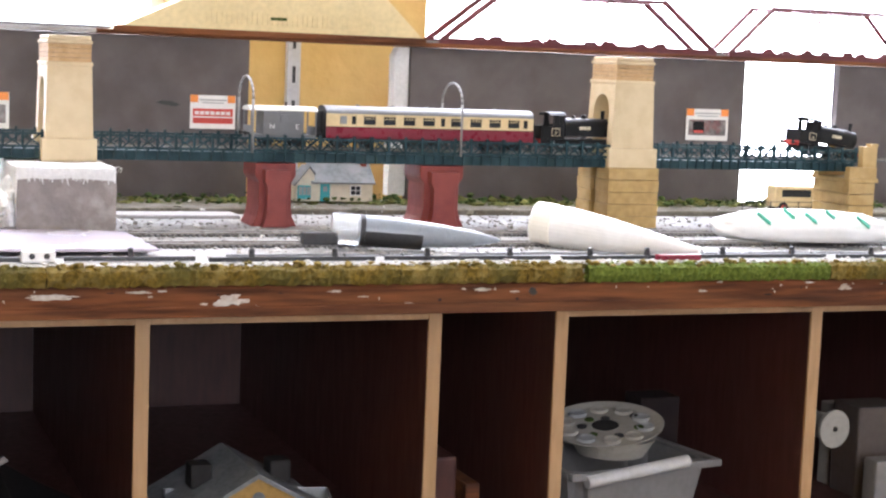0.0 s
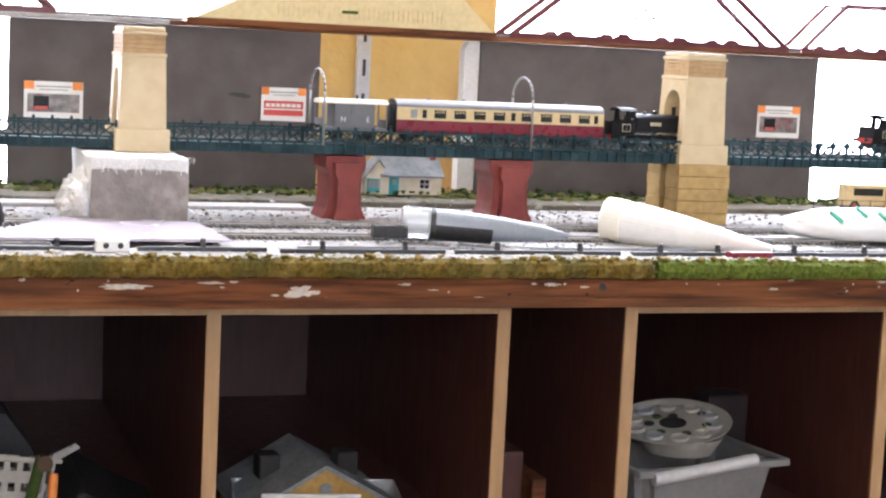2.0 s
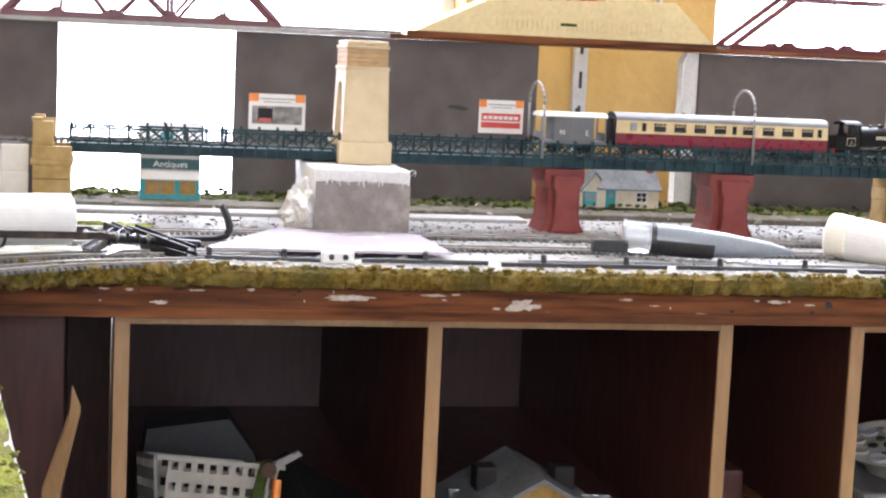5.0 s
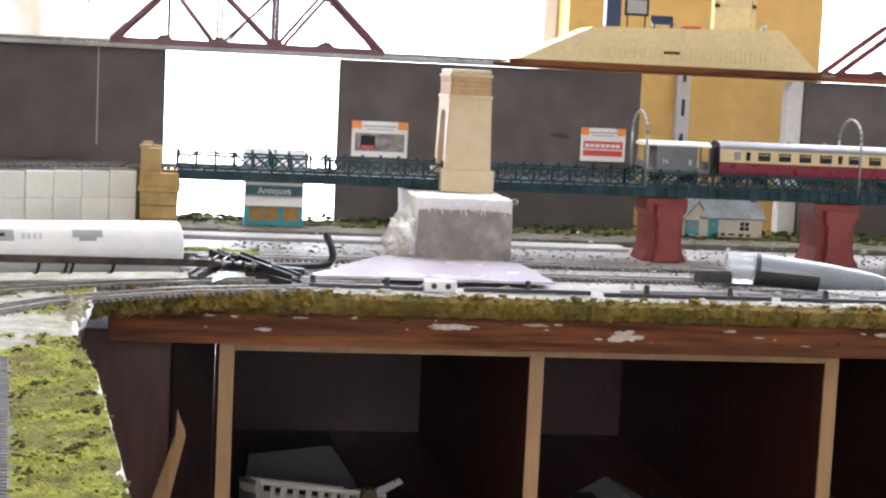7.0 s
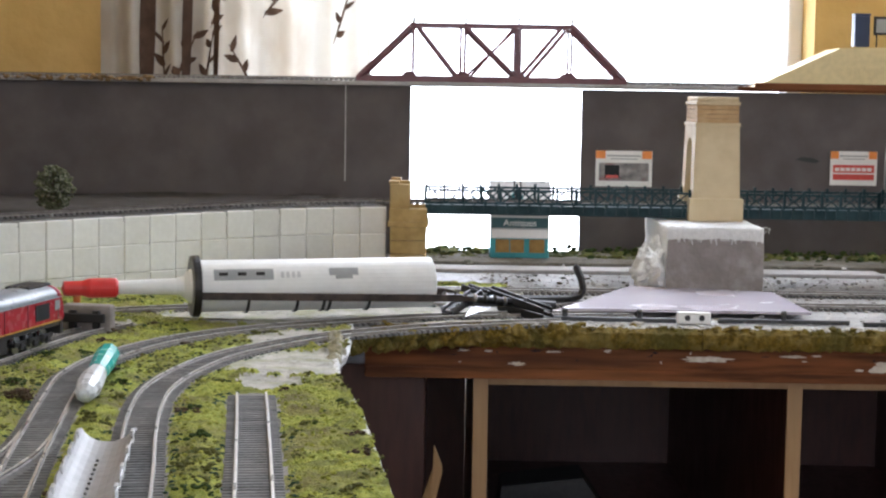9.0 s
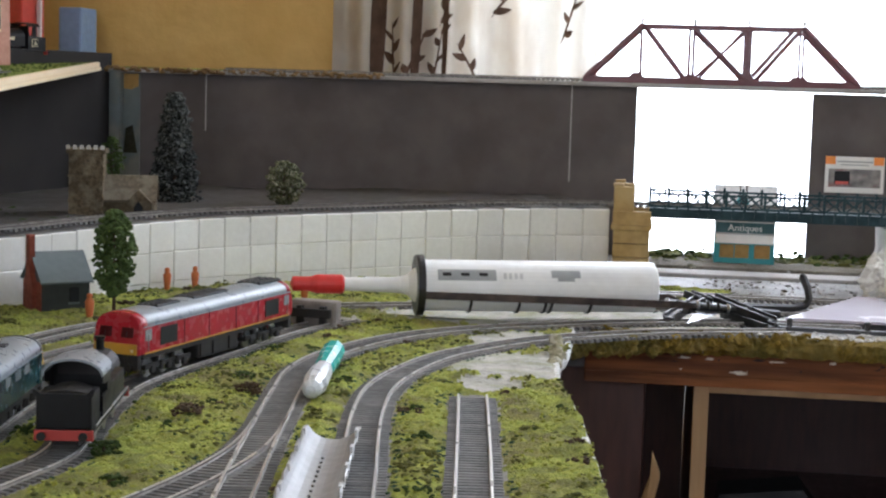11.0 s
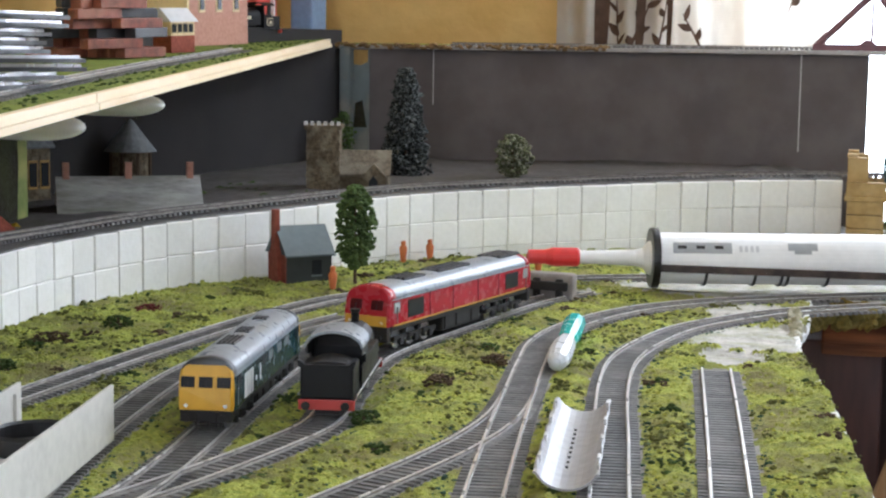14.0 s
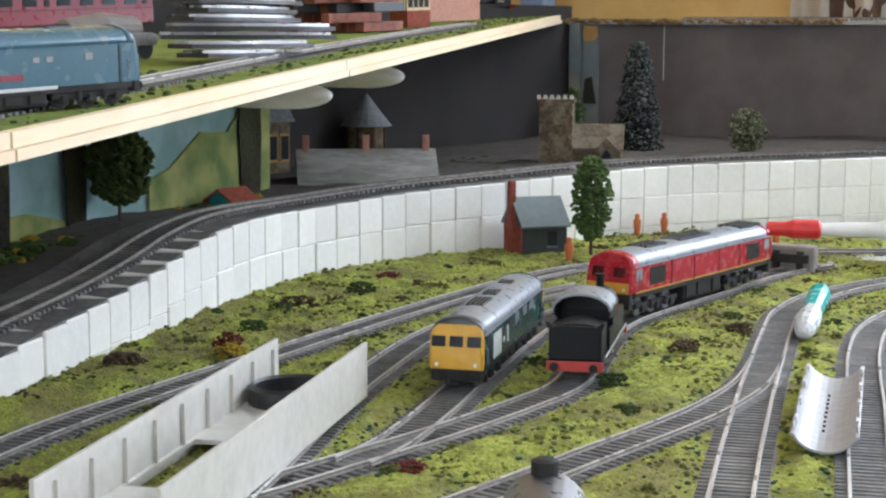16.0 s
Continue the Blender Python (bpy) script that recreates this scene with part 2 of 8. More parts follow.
def lathe(profile, n=24, bm=None, m=None):
    b = bmesh.new()
    rings = []
    for r, z in profile:
        rings.append([b.verts.new((r * math.cos(2 * math.pi * k / n), r * math.sin(2 * math.pi * k / n), z)) for k in range(n)])
    for a, c in zip(rings[:-1], rings[1:]):
        for k in range(n):
            b.faces.new((a[k], a[(k + 1) % n], c[(k + 1) % n], c[k]))
    if profile[0][0] > 1e-6:
        b.faces.new(rings[0][::-1])
    if profile[-1][0] > 1e-6:
        b.faces.new(rings[-1])
    bmesh.ops.remove_doubles(b, verts=b.verts[:], dist=1e-6)
    return add(bm, b, m)


def prism(outline, depth, axis="y", at=0.0, bm=None, m=None, bevel=0.0):
    """An outline extruded along an axis from at to at + depth. Outline in (x, z) for y, (y, z) for x, (x, y) for z."""
    b = bmesh.new()

    def co(u, v, w):
        return {"y": (u, w, v), "x": (w, u, v), "z": (u, v, w)}[axis]

    lo = [b.verts.new(co(u, v, at)) for u, v in outline]
    hi = [b.verts.new(co(u, v, at + depth)) for u, v in outline]
    b.faces.new(lo[::-1])
    b.faces.new(hi)
    k = len(lo)
    for i in range(k):
        b.faces.new((lo[i], lo[(i + 1) % k], hi[(i + 1) % k], hi[i]))
    bmesh.ops.recalc_face_normals(b, faces=b.faces[:])
    if bevel:
        bmesh.ops.bevel(b, geom=b.edges[:], offset=bevel, segments=1, affect="EDGES")
    return add(bm, b, m)


def sweep(points, section, bm=None, closed=False):
    """A section of (side, up) points carried along a path of 3D points, kept upright."""
    b = bmesh.new()
    pts = [Vector(p) for p in points]
    rings = []
    for i, p in enumerate(pts):
        t = pts[min(i + 1, len(pts) - 1)] - pts[max(i - 1, 0)]
        t.normalize()
        side = Vector((t.y, -t.x, 0)).normalized()
        rings.append([b.verts.new(p + side * s + Vector((0, 0, u))) for s, u in section])
    k = len(section)
    for a, c in zip(rings[:-1], rings[1:]):
        for i in range(k):
            b.faces.new((a[i], a[(i + 1) % k], c[(i + 1) % k], c[i]))
    b.faces.new(rings[0][::-1])
    b.faces.new(rings[-1])
    bmesh.ops.recalc_face_normals(b, faces=b.faces[:])
    return add(bm, b)


def loft(rings, bm=None):
    """A closed skin over rings of equal length."""
    b = bmesh.new()
    vs = [[b.verts.new(p) for p in r] for r in rings]
    k = len(vs[0])
    for a, c in zip(vs[:-1], vs[1:]):
        for i in range(k):
            b.faces.new((a[i], a[(i + 1) % k], c[(i + 1) % k], c[i]))
    b.faces.new(vs[0][::-1])
    b.faces.new(vs[-1])
    bmesh.ops.recalc_face_normals(b, faces=b.faces[:])
    return add(bm, b)


def sector(r0, r1, z0, z1, a0, a1, m=None, n=14, bm=None):
    """A piece of a tube wall between two angles in degrees, about z."""
    ang = [radians(a0 + (a1 - a0) * k / n) for k in range(n + 1)]
    out = [(r1 * math.cos(a), r1 * math.sin(a)) for a in ang] + [(r0 * math.cos(a), r0 * math.sin(a)) for a in ang[::-1]]
    return prism(out, z1 - z0, "z", z0, bm, m)


def smooth_path(points, step=0.01):
    """A Catmull-Rom curve through the points at even steps."""
    p = [np.array(q, float) for q in points]
    p = [2 * p[0] - p[1]] + p + [2 * p[-1] - p[-2]]
    out = []
    for a, b, c, d in zip(p[:-3], p[1:-2], p[2:-1], p[3:]):
        for u in np.linspace(0, 1, 24, endpoint=False):
            out.append(0.5 * (2 * b + (c - a) * u + (2 * a - 5 * b + 4 * c - d) * u * u + (3 * b - a - 3 * c + d) * u ** 3))
    out.append(p[-2])
    out = np.array(out)
    s = np.concatenate([[0], np.cumsum(np.linalg.norm(np.diff(out, axis=0), axis=1))])
    n = max(2, int(round(s[-1] / step)) + 1)
    e = np.linspace(0, s[-1], n)
    return np.stack([np.interp(e, s, out[:, k]) for k in range(out.shape[1])], 1)

# ---- the room ----
DECK = 0.80
tagged(part("floor", box(-1.6, 2.6, -2.4, 2.3, -0.06, 0.0), M["carpet"]), "brown carpeted room floor", "floor", kind="structure")
tagged(part("ceiling", box(-1.6, 2.6, -2.4, 2.4, 2.4, 2.5), M["white_paint"]), "white painted ceiling", "ceiling", kind="structure")
tagged(part("wall_west", box(-1.12, -0.98, -2.3, 2.1, 0, 2.4), M["yellow_wall"]), "yellow painted side wall", "wall", kind="structure")
tagged(part("wall_east", box(2.4, 2.55, -2.3, 2.1, 0, 2.4), M["white_paint"]), "white painted side wall", "wall", kind="structure")


def window_wall(name, y0, y1, spans, x0, x1, zs, zt, paint):
    bm = bmesh.new()
    edges = [x0] + [e for s in spans for e in s] + [x1]
    for a, b in zip(edges[::2], edges[1::2]):
        box(a, b, y0, y1, 0, 2.4, bm=bm)
    for a, b in spans:
        box(a, b, y0, y1, 0, zs, bm=bm)
        box(a, b, y0, y1, zt, 2.4, bm=bm)
    return tagged(part(name, bm, M[paint]), "textured plaster wall with window openings", "wall", kind="structure")


window_wall("wall_north", 2.12, 2.26, [(-0.315, 0.43), (0.775, 2.2)], -1.1, 2.55, 0.55, 2.25, "yellow_wall")
window_wall("wall_south", -2.35, -2.2, [(-0.75, 0.65)], -1.1, 2.55, 0.9, 2.1, "white_paint")


def window_frame(name, a, b, y, zs, zt, cuts):
    w = thing(name, pose((a + b) / 2, y, zs), "white framed window with bright overcast daylight behind", "window", kind="structure")
    inv = w.matrix_world.inverted()
    bm = bmesh.new()
    for u0, u1, w0, w1 in ((a, a + 0.02, zs, zt), (b - 0.02, b, zs, zt), (a + 0.02, b - 0.02, zs, zs + 0.05), (a + 0.02, b - 0.02, zt - 0.05, zt)):
        box(u0, u1, y, y + 0.05, w0, w1, 0.004, bm)
    for c in cuts:
        box(c - 0.02, c + 0.02, y, y + 0.05, zs + 0.05, zt - 0.05, 0.004, bm)
    bmesh.ops.transform(bm, matrix=inv, verts=bm.verts[:])
    part("window_frame", bm, M["white_paint"], w)
    g = part("pane", box(a + 0.02, b - 0.02, y + 0.02, y + 0.024, zs + 0.05, zt - 0.05, m=inv), M["glass"], w)
    g.visible_shadow = False
    return w


window_frame("window_1", -0.315, 0.43, 2.19, 0.55, 2.25, [])
window_frame("window_2", 0.775, 2.2, 2.19, 0.55, 2.25, [])
# Unseen window added behind the camera for the front light.
window_frame("unseen_window", -0.75, 0.65, -2.30, 0.9, 2.1, [-0.05])
bk = tagged(part("backdrop", box(-6, 8, 5.0, 5.02, -1, 6), M["sky_glow"]), "bright white overcast sky outside", "backdrop", kind="structure")
# Unseen glowing sky behind the added south window.
bk2 = tagged(part("backdrop", box(-6, 8, -6.02, -6.0, -1, 6), M["sky_glow"]), "bright white overcast sky outside", "backdrop", kind="structure")

# ---- baseboard, fascia and bookcases ----
tagged(part("baseboard", box(-0.13, 2.0, 1.337, 1.99, 0.784, 0.7995, 0.002), M["pale_ballast"]), "baseboard top scattered with pale grey ballast", "baseboard", kind="structure")
fas = tagged(part("fascia_board", box(-0.105, 2.0, 1.334, 1.352, 0.757, 0.7835, 0.002), M["fascia"]), "stained timber fascia with flaked white filler", "trim", kind="structure")


def blotch(x, y, z, w, h, seed):
    rng = random.Random(seed)
    pts = []
    for k in range(26):
        a = 2 * math.pi * k / 26
        r = 0.35 + 0.65 * rng.random() ** 0.8
        pts.append((x + math.cos(a) * w / 2 * r, z + math.sin(a) * h / 2 * r))
    return prism(pts, 0.0012, "y", y)


for i, (x, z, w, h) in enumerate([(0.175, 0.776, 0.05, 0.006), (0.205, 0.764, 0.03, 0.004), (0.322, 0.771, 0.034, 0.014), (0.345, 0.765, 0.01, 0.005), (0.93, 0.776, 0.02, 0.007),
                                  (0.75, 0.764, 0.03, 0.004), (0.55, 0.778, 0.02, 0.004), (0.48, 0.766, 0.016, 0.004), (1.05, 0.768, 0.03, 0.005), (0.02, 0.77, 0.02, 0.004), (0.245, 0.779, 0.024, 0.003), (0.66, 0.764, 0.02, 0.005)]):
    part("filler_patch", blotch(x, 1.3335, z, w, h, i), M["flake"], fas)
_q = random.Random(41)
for i in range(60):
    part("filler_fleck", blotch(-0.08 + 1.4 * _q.random(), 1.3335, 0.768 + 0.0145 * _q.random(), 0.002 + 0.016 * _q.random() ** 3, 0.001 + 0.0022 * _q.random(), 200 + i), M["flake"] if _q.random() < 0.62 else M["dark_back"], fas)
part("knot", blotch(0.599, 1.3335, 0.776, 0.011, 0.009, 99), M["black_plastic"], fas)

# moss edging: a run of short uneven foam strips
rng = random.Random(5)


def moss_strip(x0, x1, material, label):
    bm = bmesh.new()
    n = max(6, int((x1 - x0) / 0.0035))
    rows = []
    for i in range(n + 1):
        x = x0 + (x1 - x0) * i / n
        j = lambda s: s * (rng.random() - 0.5)
        rows.append([bm.verts.new((x, 1.3335, 0.784 + j(0.001))), bm.verts.new((x, 1.3275 + j(0.002), 0.7845 + j(0.0025))), bm.verts.new((x, 1.3255 + j(0.003), 0.791 + j(0.002))),
                     bm.verts.new((x, 1.327 + j(0.003), 0.797 + j(0.002))), bm.verts.new((x, 1.335 + j(0.004), 0.8005 + j(0.002))), bm.verts.new((x, 1.345 + j(0.005), 0.7995))])
    for a, b in zip(rows[:-1], rows[1:]):
        for k in range(5):
            bm.faces.new((a[k], b[k], b[k + 1], a[k + 1]))
    bm.faces.new(rows[0])
    bm.faces.new(rows[-1][::-1])
    # crumbs standing proud
    for i in range(int((x1 - x0) / 0.0022)):
        s = 0.0008 + 0.0012 * rng.random()
        b = bmesh.new()
        bmesh.ops.create_icosphere(b, subdivisions=1, radius=s)
        for v in b.verts:
            v.co *= 0.7 + 0.6 * rng.random()
        add(bm, b, Matrix.Translation((x0 + (x1 - x0) * rng.random(), 1.3262 + 0.004 * rng.random(), 0.785 + 0.015 * rng.random())))
    bmesh.ops.recalc_face_normals(bm, faces=bm.faces[:])
    return tagged(part("moss_edging", bm, material), label, "edging", "moss edging strips", "stuff")


x = -0.10
for i, (w, k) in enumerate([(0.09, 0), (0.11, 0), (0.07, 0), (0.12, 0), (0.10, 0), (0.08, 0), (0.12, 0), (0.055, 0), (0.072, 1), (0.085, 1), (0.1, 1), (0.12, 0), (0.12, 0), (0.14, 0)]):
    moss_strip(x, x + w - 0.0006, M["green_moss" if k else "moss"], "green foam moss edging strip" if k else "olive brown foam moss edging strip")
    x += w + (0.006 if i == 7 else 0)
bm = bmesh.new()
for i in range(420):
    s = 0.0008 + 0.0017 * rng.random() ** 2
    b = bmesh.new()
    bmesh.ops.create_icosphere(b, subdivisions=1, radius=s)
    for v in b.verts:
        v.co *= 0.6 + 0.8 * rng.random()
    add(bm, b, Matrix.Translation((-0.05 + 1.5 * rng.random(), 1.334 + 0.03 * rng.random() ** 2, 0.8005)) @ Matrix.Diagonal((1.6, 1, 0.8, 1)))
tagged(part("plaster_crumbs", bm, M["plaster"]), "white plaster crumbs along the board edge", "debris", kind="stuff")


def bookcase(x0, x1, inner, label):
    """An open bookcase seen from the front: dark panels with pale edging strips."""
    b = thing("bookcase", pose(x0, 1.362, 0), label, "bookcase", "bookcases under the baseboard")
    inv = b.matrix_world.inverted()
    y0, y1, zt, zb, t = 1.362, 2.06, 0.7565, 0.02, 0.0125
    ups = [x0] + inner + [x1 - t]
    part("top_panel", box(x0, x1, y0 + 0.002, y1, zt - 0.009, zt, m=inv), M["dark_wood"], b)
    part("top_edging", box(x0 + t, x1 - t, y0 - 0.001, y0 + 0.002, zt - 0.009, zt - 0.0005, 0.0004, m=inv), M["edge_wood"], b)
    part("bottom_panel", box(x0, x1, y0 + 0.002, y1, zb, zb + 0.02, m=inv), M["dark_wood"], b)
    part("back_panel", box(x0, x1, y1 - 0.008, y1, zb + 0.02, zt - 0.009, m=inv), M["dark_wood"], b)
    for u in ups:
        p = part("upright", box(u, u + t, y0 + 0.002, y1 - 0.008, zb + 0.02, zt - 0.009, m=inv), M["dark_wood"], b)
        part("edging_strip", box(u, u + t, y0 - 0.0015, y0 + 0.002, zb + 0.02, zt - 0.0005, 0.0005, m=inv), M["edge_wood"], p)
    for u, v in zip(ups[:-1], ups[1:]):
        part("shelf", box(u + t, v, y0 + 0.002, y1 - 0.008, 0.515, 0.528, m=inv), M["dark_wood"], b)
    return b


bookcase(-0.015, 0.523, [0.2475], "dark brown bookcase with pale wood edging under the railway")
bookcase(0.636, 1.24, [0.912], "dark brown bookcase with pale wood edging under the railway")
tagged(part("rear_panel", box(0.524, 0.635, 2.04, 2.06, 0.0, 0.757), M["dark_wood"]), "dark wooden rear panel between the bookcases", "panel", kind="structure")
tagged(part("rear_panel", box(-0.199, -0.016, 1.72, 1.735, 0.0, 0.77), M["dark_wood"]), "dark wooden rear panel under the board corner", "panel", kind="structure")
tagged(part("support_panel", box(-0.17, -0.055, 1.40, 1.50, 0.0, 0.757, 0.002), M["dark_wood"]), "dark wooden panel supporting the baseboard", "panel", kind="structure")
st = bmesh.new()
sweep([(-0.03, 1.33, 0.0), (-0.042, 1.325, 0.36), (-0.062, 1.31, 0.62), (-0.044, 1.30, 0.688), (-0.047, 1.30, 0.705)], [(-0.007, -0.003), (0.007, -0.003), (0.007, 0.003), (-0.007, 0.003)], st)
tagged(part("wooden_strut", st, M["edge_wood"]), "bent pale wooden strut under the board corner", "strut")
tagged(part("under_cupboard", box(-0.9, -0.2, 1.5, 1.95, 0.0, 0.77), M["dark_wood"]), "dark wooden cupboard under the railway corner", "cupboard", kind="structure")

# ---- back board ----
bw = tagged(part("back_board", box(-0.705, -0.0815, 1.94, 1.955, DECK, 0.9975, 0.001), M["board"]), "dark grey painted scenic back board", "board", kind="structure")
for a, b_ in ((0.12, 0.4845), (0.6905, 1.1715), (1.32, 1.9)):
    tagged(part("back_board", box(a, b_, 1.94, 1.955, DECK, 0.9965, 0.001), M["board"]), "dark grey painted scenic back board", "board", kind="structure")
part("joint_line", box(-0.1585, -0.157, 1.9385, 1.9405, 0.885, 0.997), M["chalk"], bw)
part("joint_line", box(-0.6, -0.599, 1.9385, 1.9405, 0.93, 0.997), M["chalk"], bw)
tagged(part("board_edge", prism([(0.668, 0.81), (0.69, 0.81), (0.69, 0.996), (0.676, 0.996), (0.6705, 0.985), (0.671, 0.93), (0.6675, 0.88)], 0.02, "y", 1.945), M["foam_raw"]), "torn white polystyrene edge of the board", "board", kind="structure")
tagged(part("corner_post", box(-0.7165, -0.7025, 1.925, 1.955, DECK, 1.0, 0.002), M["strip_paint"]), "pale grey blue corner post", "post", kind="structure")
# Dark board colour taken near black for the shade under the shelf.
M["side_shade"] = mat("dark board with shelf shade in its colour", (0.03, 0.028, 0.028), (0.042, 0.038, 0.037), 14, 0.85, bump=0.12, bscale=400, c3=(0.055, 0.05, 0.048), coarse=6, amount=0.5)
tagged(part("side_board", prism([(-0.718, 1.94), (-0.95, 0.9), (-0.97, 0.1), (-0.978, 0.1), (-0.965, 0.9), (-0.75, 1.95)], 0.22, "z", DECK), M["side_shade"]), "dark scenic side board coloured near black for shade under the shelf", "board", kind="structure")

# upper level along the back
tagged(part("upper_board", box(-0.75, 0.30, 1.93, 2.03, 0.9975, 1.0025, 0.0008), M["path"]), "thin pale grey upper level track board", "board", kind="structure")
tagged(part("upper_board", box(0.30, 2.0, 1.93, 2.03, 0.9975, 1.0025, 0.0008), M["fascia"]), "thin brown upper level track board", "board", kind="structure")

# ---- lobe of the layout, with grass ----
WALL = [(-0.55, 0.42), (-0.575, 0.53), (-0.596, 0.638), (-0.606, 0.70), (-0.618, 0.774), (-0.628, 0.846), (-0.64, 0.934), (-0.648, 1.02), (-0.648, 1.097), (-0.64, 1.135), (-0.622, 1.193), (-0.598, 1.243),
        (-0.574, 1.285), (-0.49, 1.43), (-0.416, 1.51), (-0.30, 1.607), (-0.20, 1.658), (-0.10, 1.682)]
TOPS = [0.806, 0.815, 0.823, 0.829, 0.833, 0.841, 0.853, 0.855, 0.853, 0.854, 0.856, 0.858, 0.859, 0.864, 0.866, 0.868, 0.871, 0.873]
wall_path = smooth_path([(x, y, z) for (x, y), z in zip(WALL, TOPS)], 0.0272)
TRACKS = {
    "siding": [(-0.159, 1.002), (-0.143, 0.87), (-0.127, 0.733), (-0.112, 0.60), (-0.098, 0.47)],
    "outer_curve": [(0.06, 1.353), (-0.04, 1.315), (-0.10, 1.275), (-0.141, 1.238), (-0.191, 1.160), (-0.212, 1.085), (-0.219, 1.015), (-0.214, 0.944), (-0.204, 0.870), (-0.192, 0.795), (-0.179, 0.709), (-0.160, 0.59), (-0.14, 0.47)],
    "inner_curve": [(0.12, 1.405), (0.02, 1.392), (-0.06, 1.366), (-0.132, 1.324), (-0.193, 1.280), (-0.243, 1.219), (-0.274, 1.136), (-0.281, 1.061), (-0.274, 0.990), (-0.264, 0.912), (-0.254, 0.837), (-0.244, 0.768), (-0.233, 0.694), (-0.215, 0.58), (-0.20, 0.47)],
    "branch": [(-0.262, 0.90), (-0.257, 0.83), (-0.262, 0.77), (-0.272, 0.72), (-0.288, 0.66), (-0.304, 0.598), (-0.325, 0.52), (-0.34, 0.45)],
    "loco_road": [(-0.295, 1.30), (-0.324, 1.235), (-0.350, 1.11), (-0.370, 1.0), (-0.369, 0.93), (-0.358, 0.86), (-0.345, 0.79), (-0.351, 0.736), (-0.366, 0.666), (-0.382, 0.61), (-0.40, 0.549), (-0.425, 0.47)],
    "shed_road": [(-0.345, 1.30), (-0.38, 1.20), (-0.406, 1.10), (-0.419, 1.00), (-0.412, 0.90), (-0.400, 0.80), (-0.387, 0.71), (-0.380, 0.64), (-0.382, 0.60)],
    "depot_road": [(-0.44, 1.12), (-0.462, 1.02), (-0.468, 0.893), (-0.452, 0.767), (-0.433, 0.668), (-0.412, 0.576), (-0.395, 0.50)],
    "wall_road": [(0.10, 1.475), (-0.10, 1.455), (-0.22, 1.42), (-0.324, 1.372), (-0.41, 1.30), (-0.466, 1.215), (-0.489, 1.148), (-0.503, 1.062), (-0.515, 0.956), (-0.523, 0.862), (-0.528, 0.785), (-0.534, 0.70), (-0.538, 0.61), (-0.535, 0.54), (-0.53, 0.45)],
    "main_back": [(0.10, 1.475), (0.4, 1.48), (0.8, 1.483), (1.4, 1.483)],
    "main_far": [(-0.05, 1.565), (0.3, 1.573), (0.8, 1.576), (1.4, 1.576)],
}
LOBE = [(-0.115, 1.335), (-0.112, 1.20), (-0.118, 1.165), (-0.108, 1.06), (-0.089, 0.953), (-0.078, 0.86), (-0.065, 0.751), (-0.05, 0.62), (-0.03, 0.42)]


def lobe_edge(y):
    ys = [p[1] for p in LOBE][::-1]
    return float(np.interp(y, ys, [p[0] for p in LOBE][::-1]))


_cent = np.concatenate([smooth_path(p, 0.004) for p in TRACKS.values()])
nx, ny = 270, 520
gx0, gy0, gy1 = -0.70, 0.40, 1.62
verts, faces, near = [], [], []
for j in range(ny + 1):
    y = gy0 + (gy1 - gy0) * j / ny
    right = lobe_edge(y) + 0.0015 * (noise.noise((0, y * 60, 3)))
    if y > 1.335:
        right = 0.02
    for i in range(nx + 1):
        x = gx0 + (right - gx0) * i / nx
        verts.append((x, y))
V = np.array(verts)
for k in range(0, len(V), 3000):
    v_, c_ = V[k:k + 3000], _cent
    near.append(np.sqrt(np.maximum(0, ((v_ ** 2).sum(1)[:, None] - 2 * v_ @ c_.T + (c_ ** 2).sum(1)[None]).min(1))))
near = np.concatenate(near)
bare = [(-0.14, 1.13, 0.055), (-0.06, 1.40, 0.12), (-0.2, 1.39, 0.08), (-0.31, 1.29, 0.03), (-0.155, 1.05, 0.025), (-0.15, 1.24, 0.04)]
pts3, ground_kind = [], []
for (x, y), d in zip(verts, near):
    n1 = noise.noise((x * 45, y * 45, 0)) + 0.6 * noise.noise((x * 120, y * 120, 5))
    n2 = noise.noise((x * 300, y * 300, 9))
    lift = min(1.0, max(0.0, (d - 0.0145) / 0.012))
    sand = any((x - a) ** 2 + (y - b) ** 2 < (r * (1 + 0.35 * noise.noise((x * 90, y * 90, 2)))) ** 2 for a, b, r in bare)
    z = DECK + 0.0002 + lift * (0.0026 + 0.0026 * n1 + 0.0016 * n2) * (0.35 if sand else 1.0) + 0.0004 * n2 + 0.0007
    pts3.append((x, y, max(z, DECK - 0.0005)))
    ground_kind.append(1 if d < 0.0148 + 0.0022 * n1 + 0.0016 * n2 else 2 if sand else 0)
me = bpy.data.meshes.new("grass_ground")
for j in range(ny):
    for i in range(nx):
        a = j * (nx + 1) + i
        faces.append((a, a + 1, a + nx + 2, a + nx + 1))
me.from_pydata(pts3, [], faces)
me.materials.append(M["grass"])
me.materials.append(M["ballast"])
me.materials.append(M["sand"])
for f, p in zip(faces, me.polygons):
    kinds = [ground_kind[v] for v in f]
    p.material_index = max(kinds, key=kinds.count)
    p.use_smooth = True
tagged(new("ground", me), "green scatter grass ground with grey ballast beds", "ground", kind="structure")

# tufts of scatter over the grass
flat_grass = [i for i, k in enumerate(ground_kind) if not k and near[i] > 0.0175]


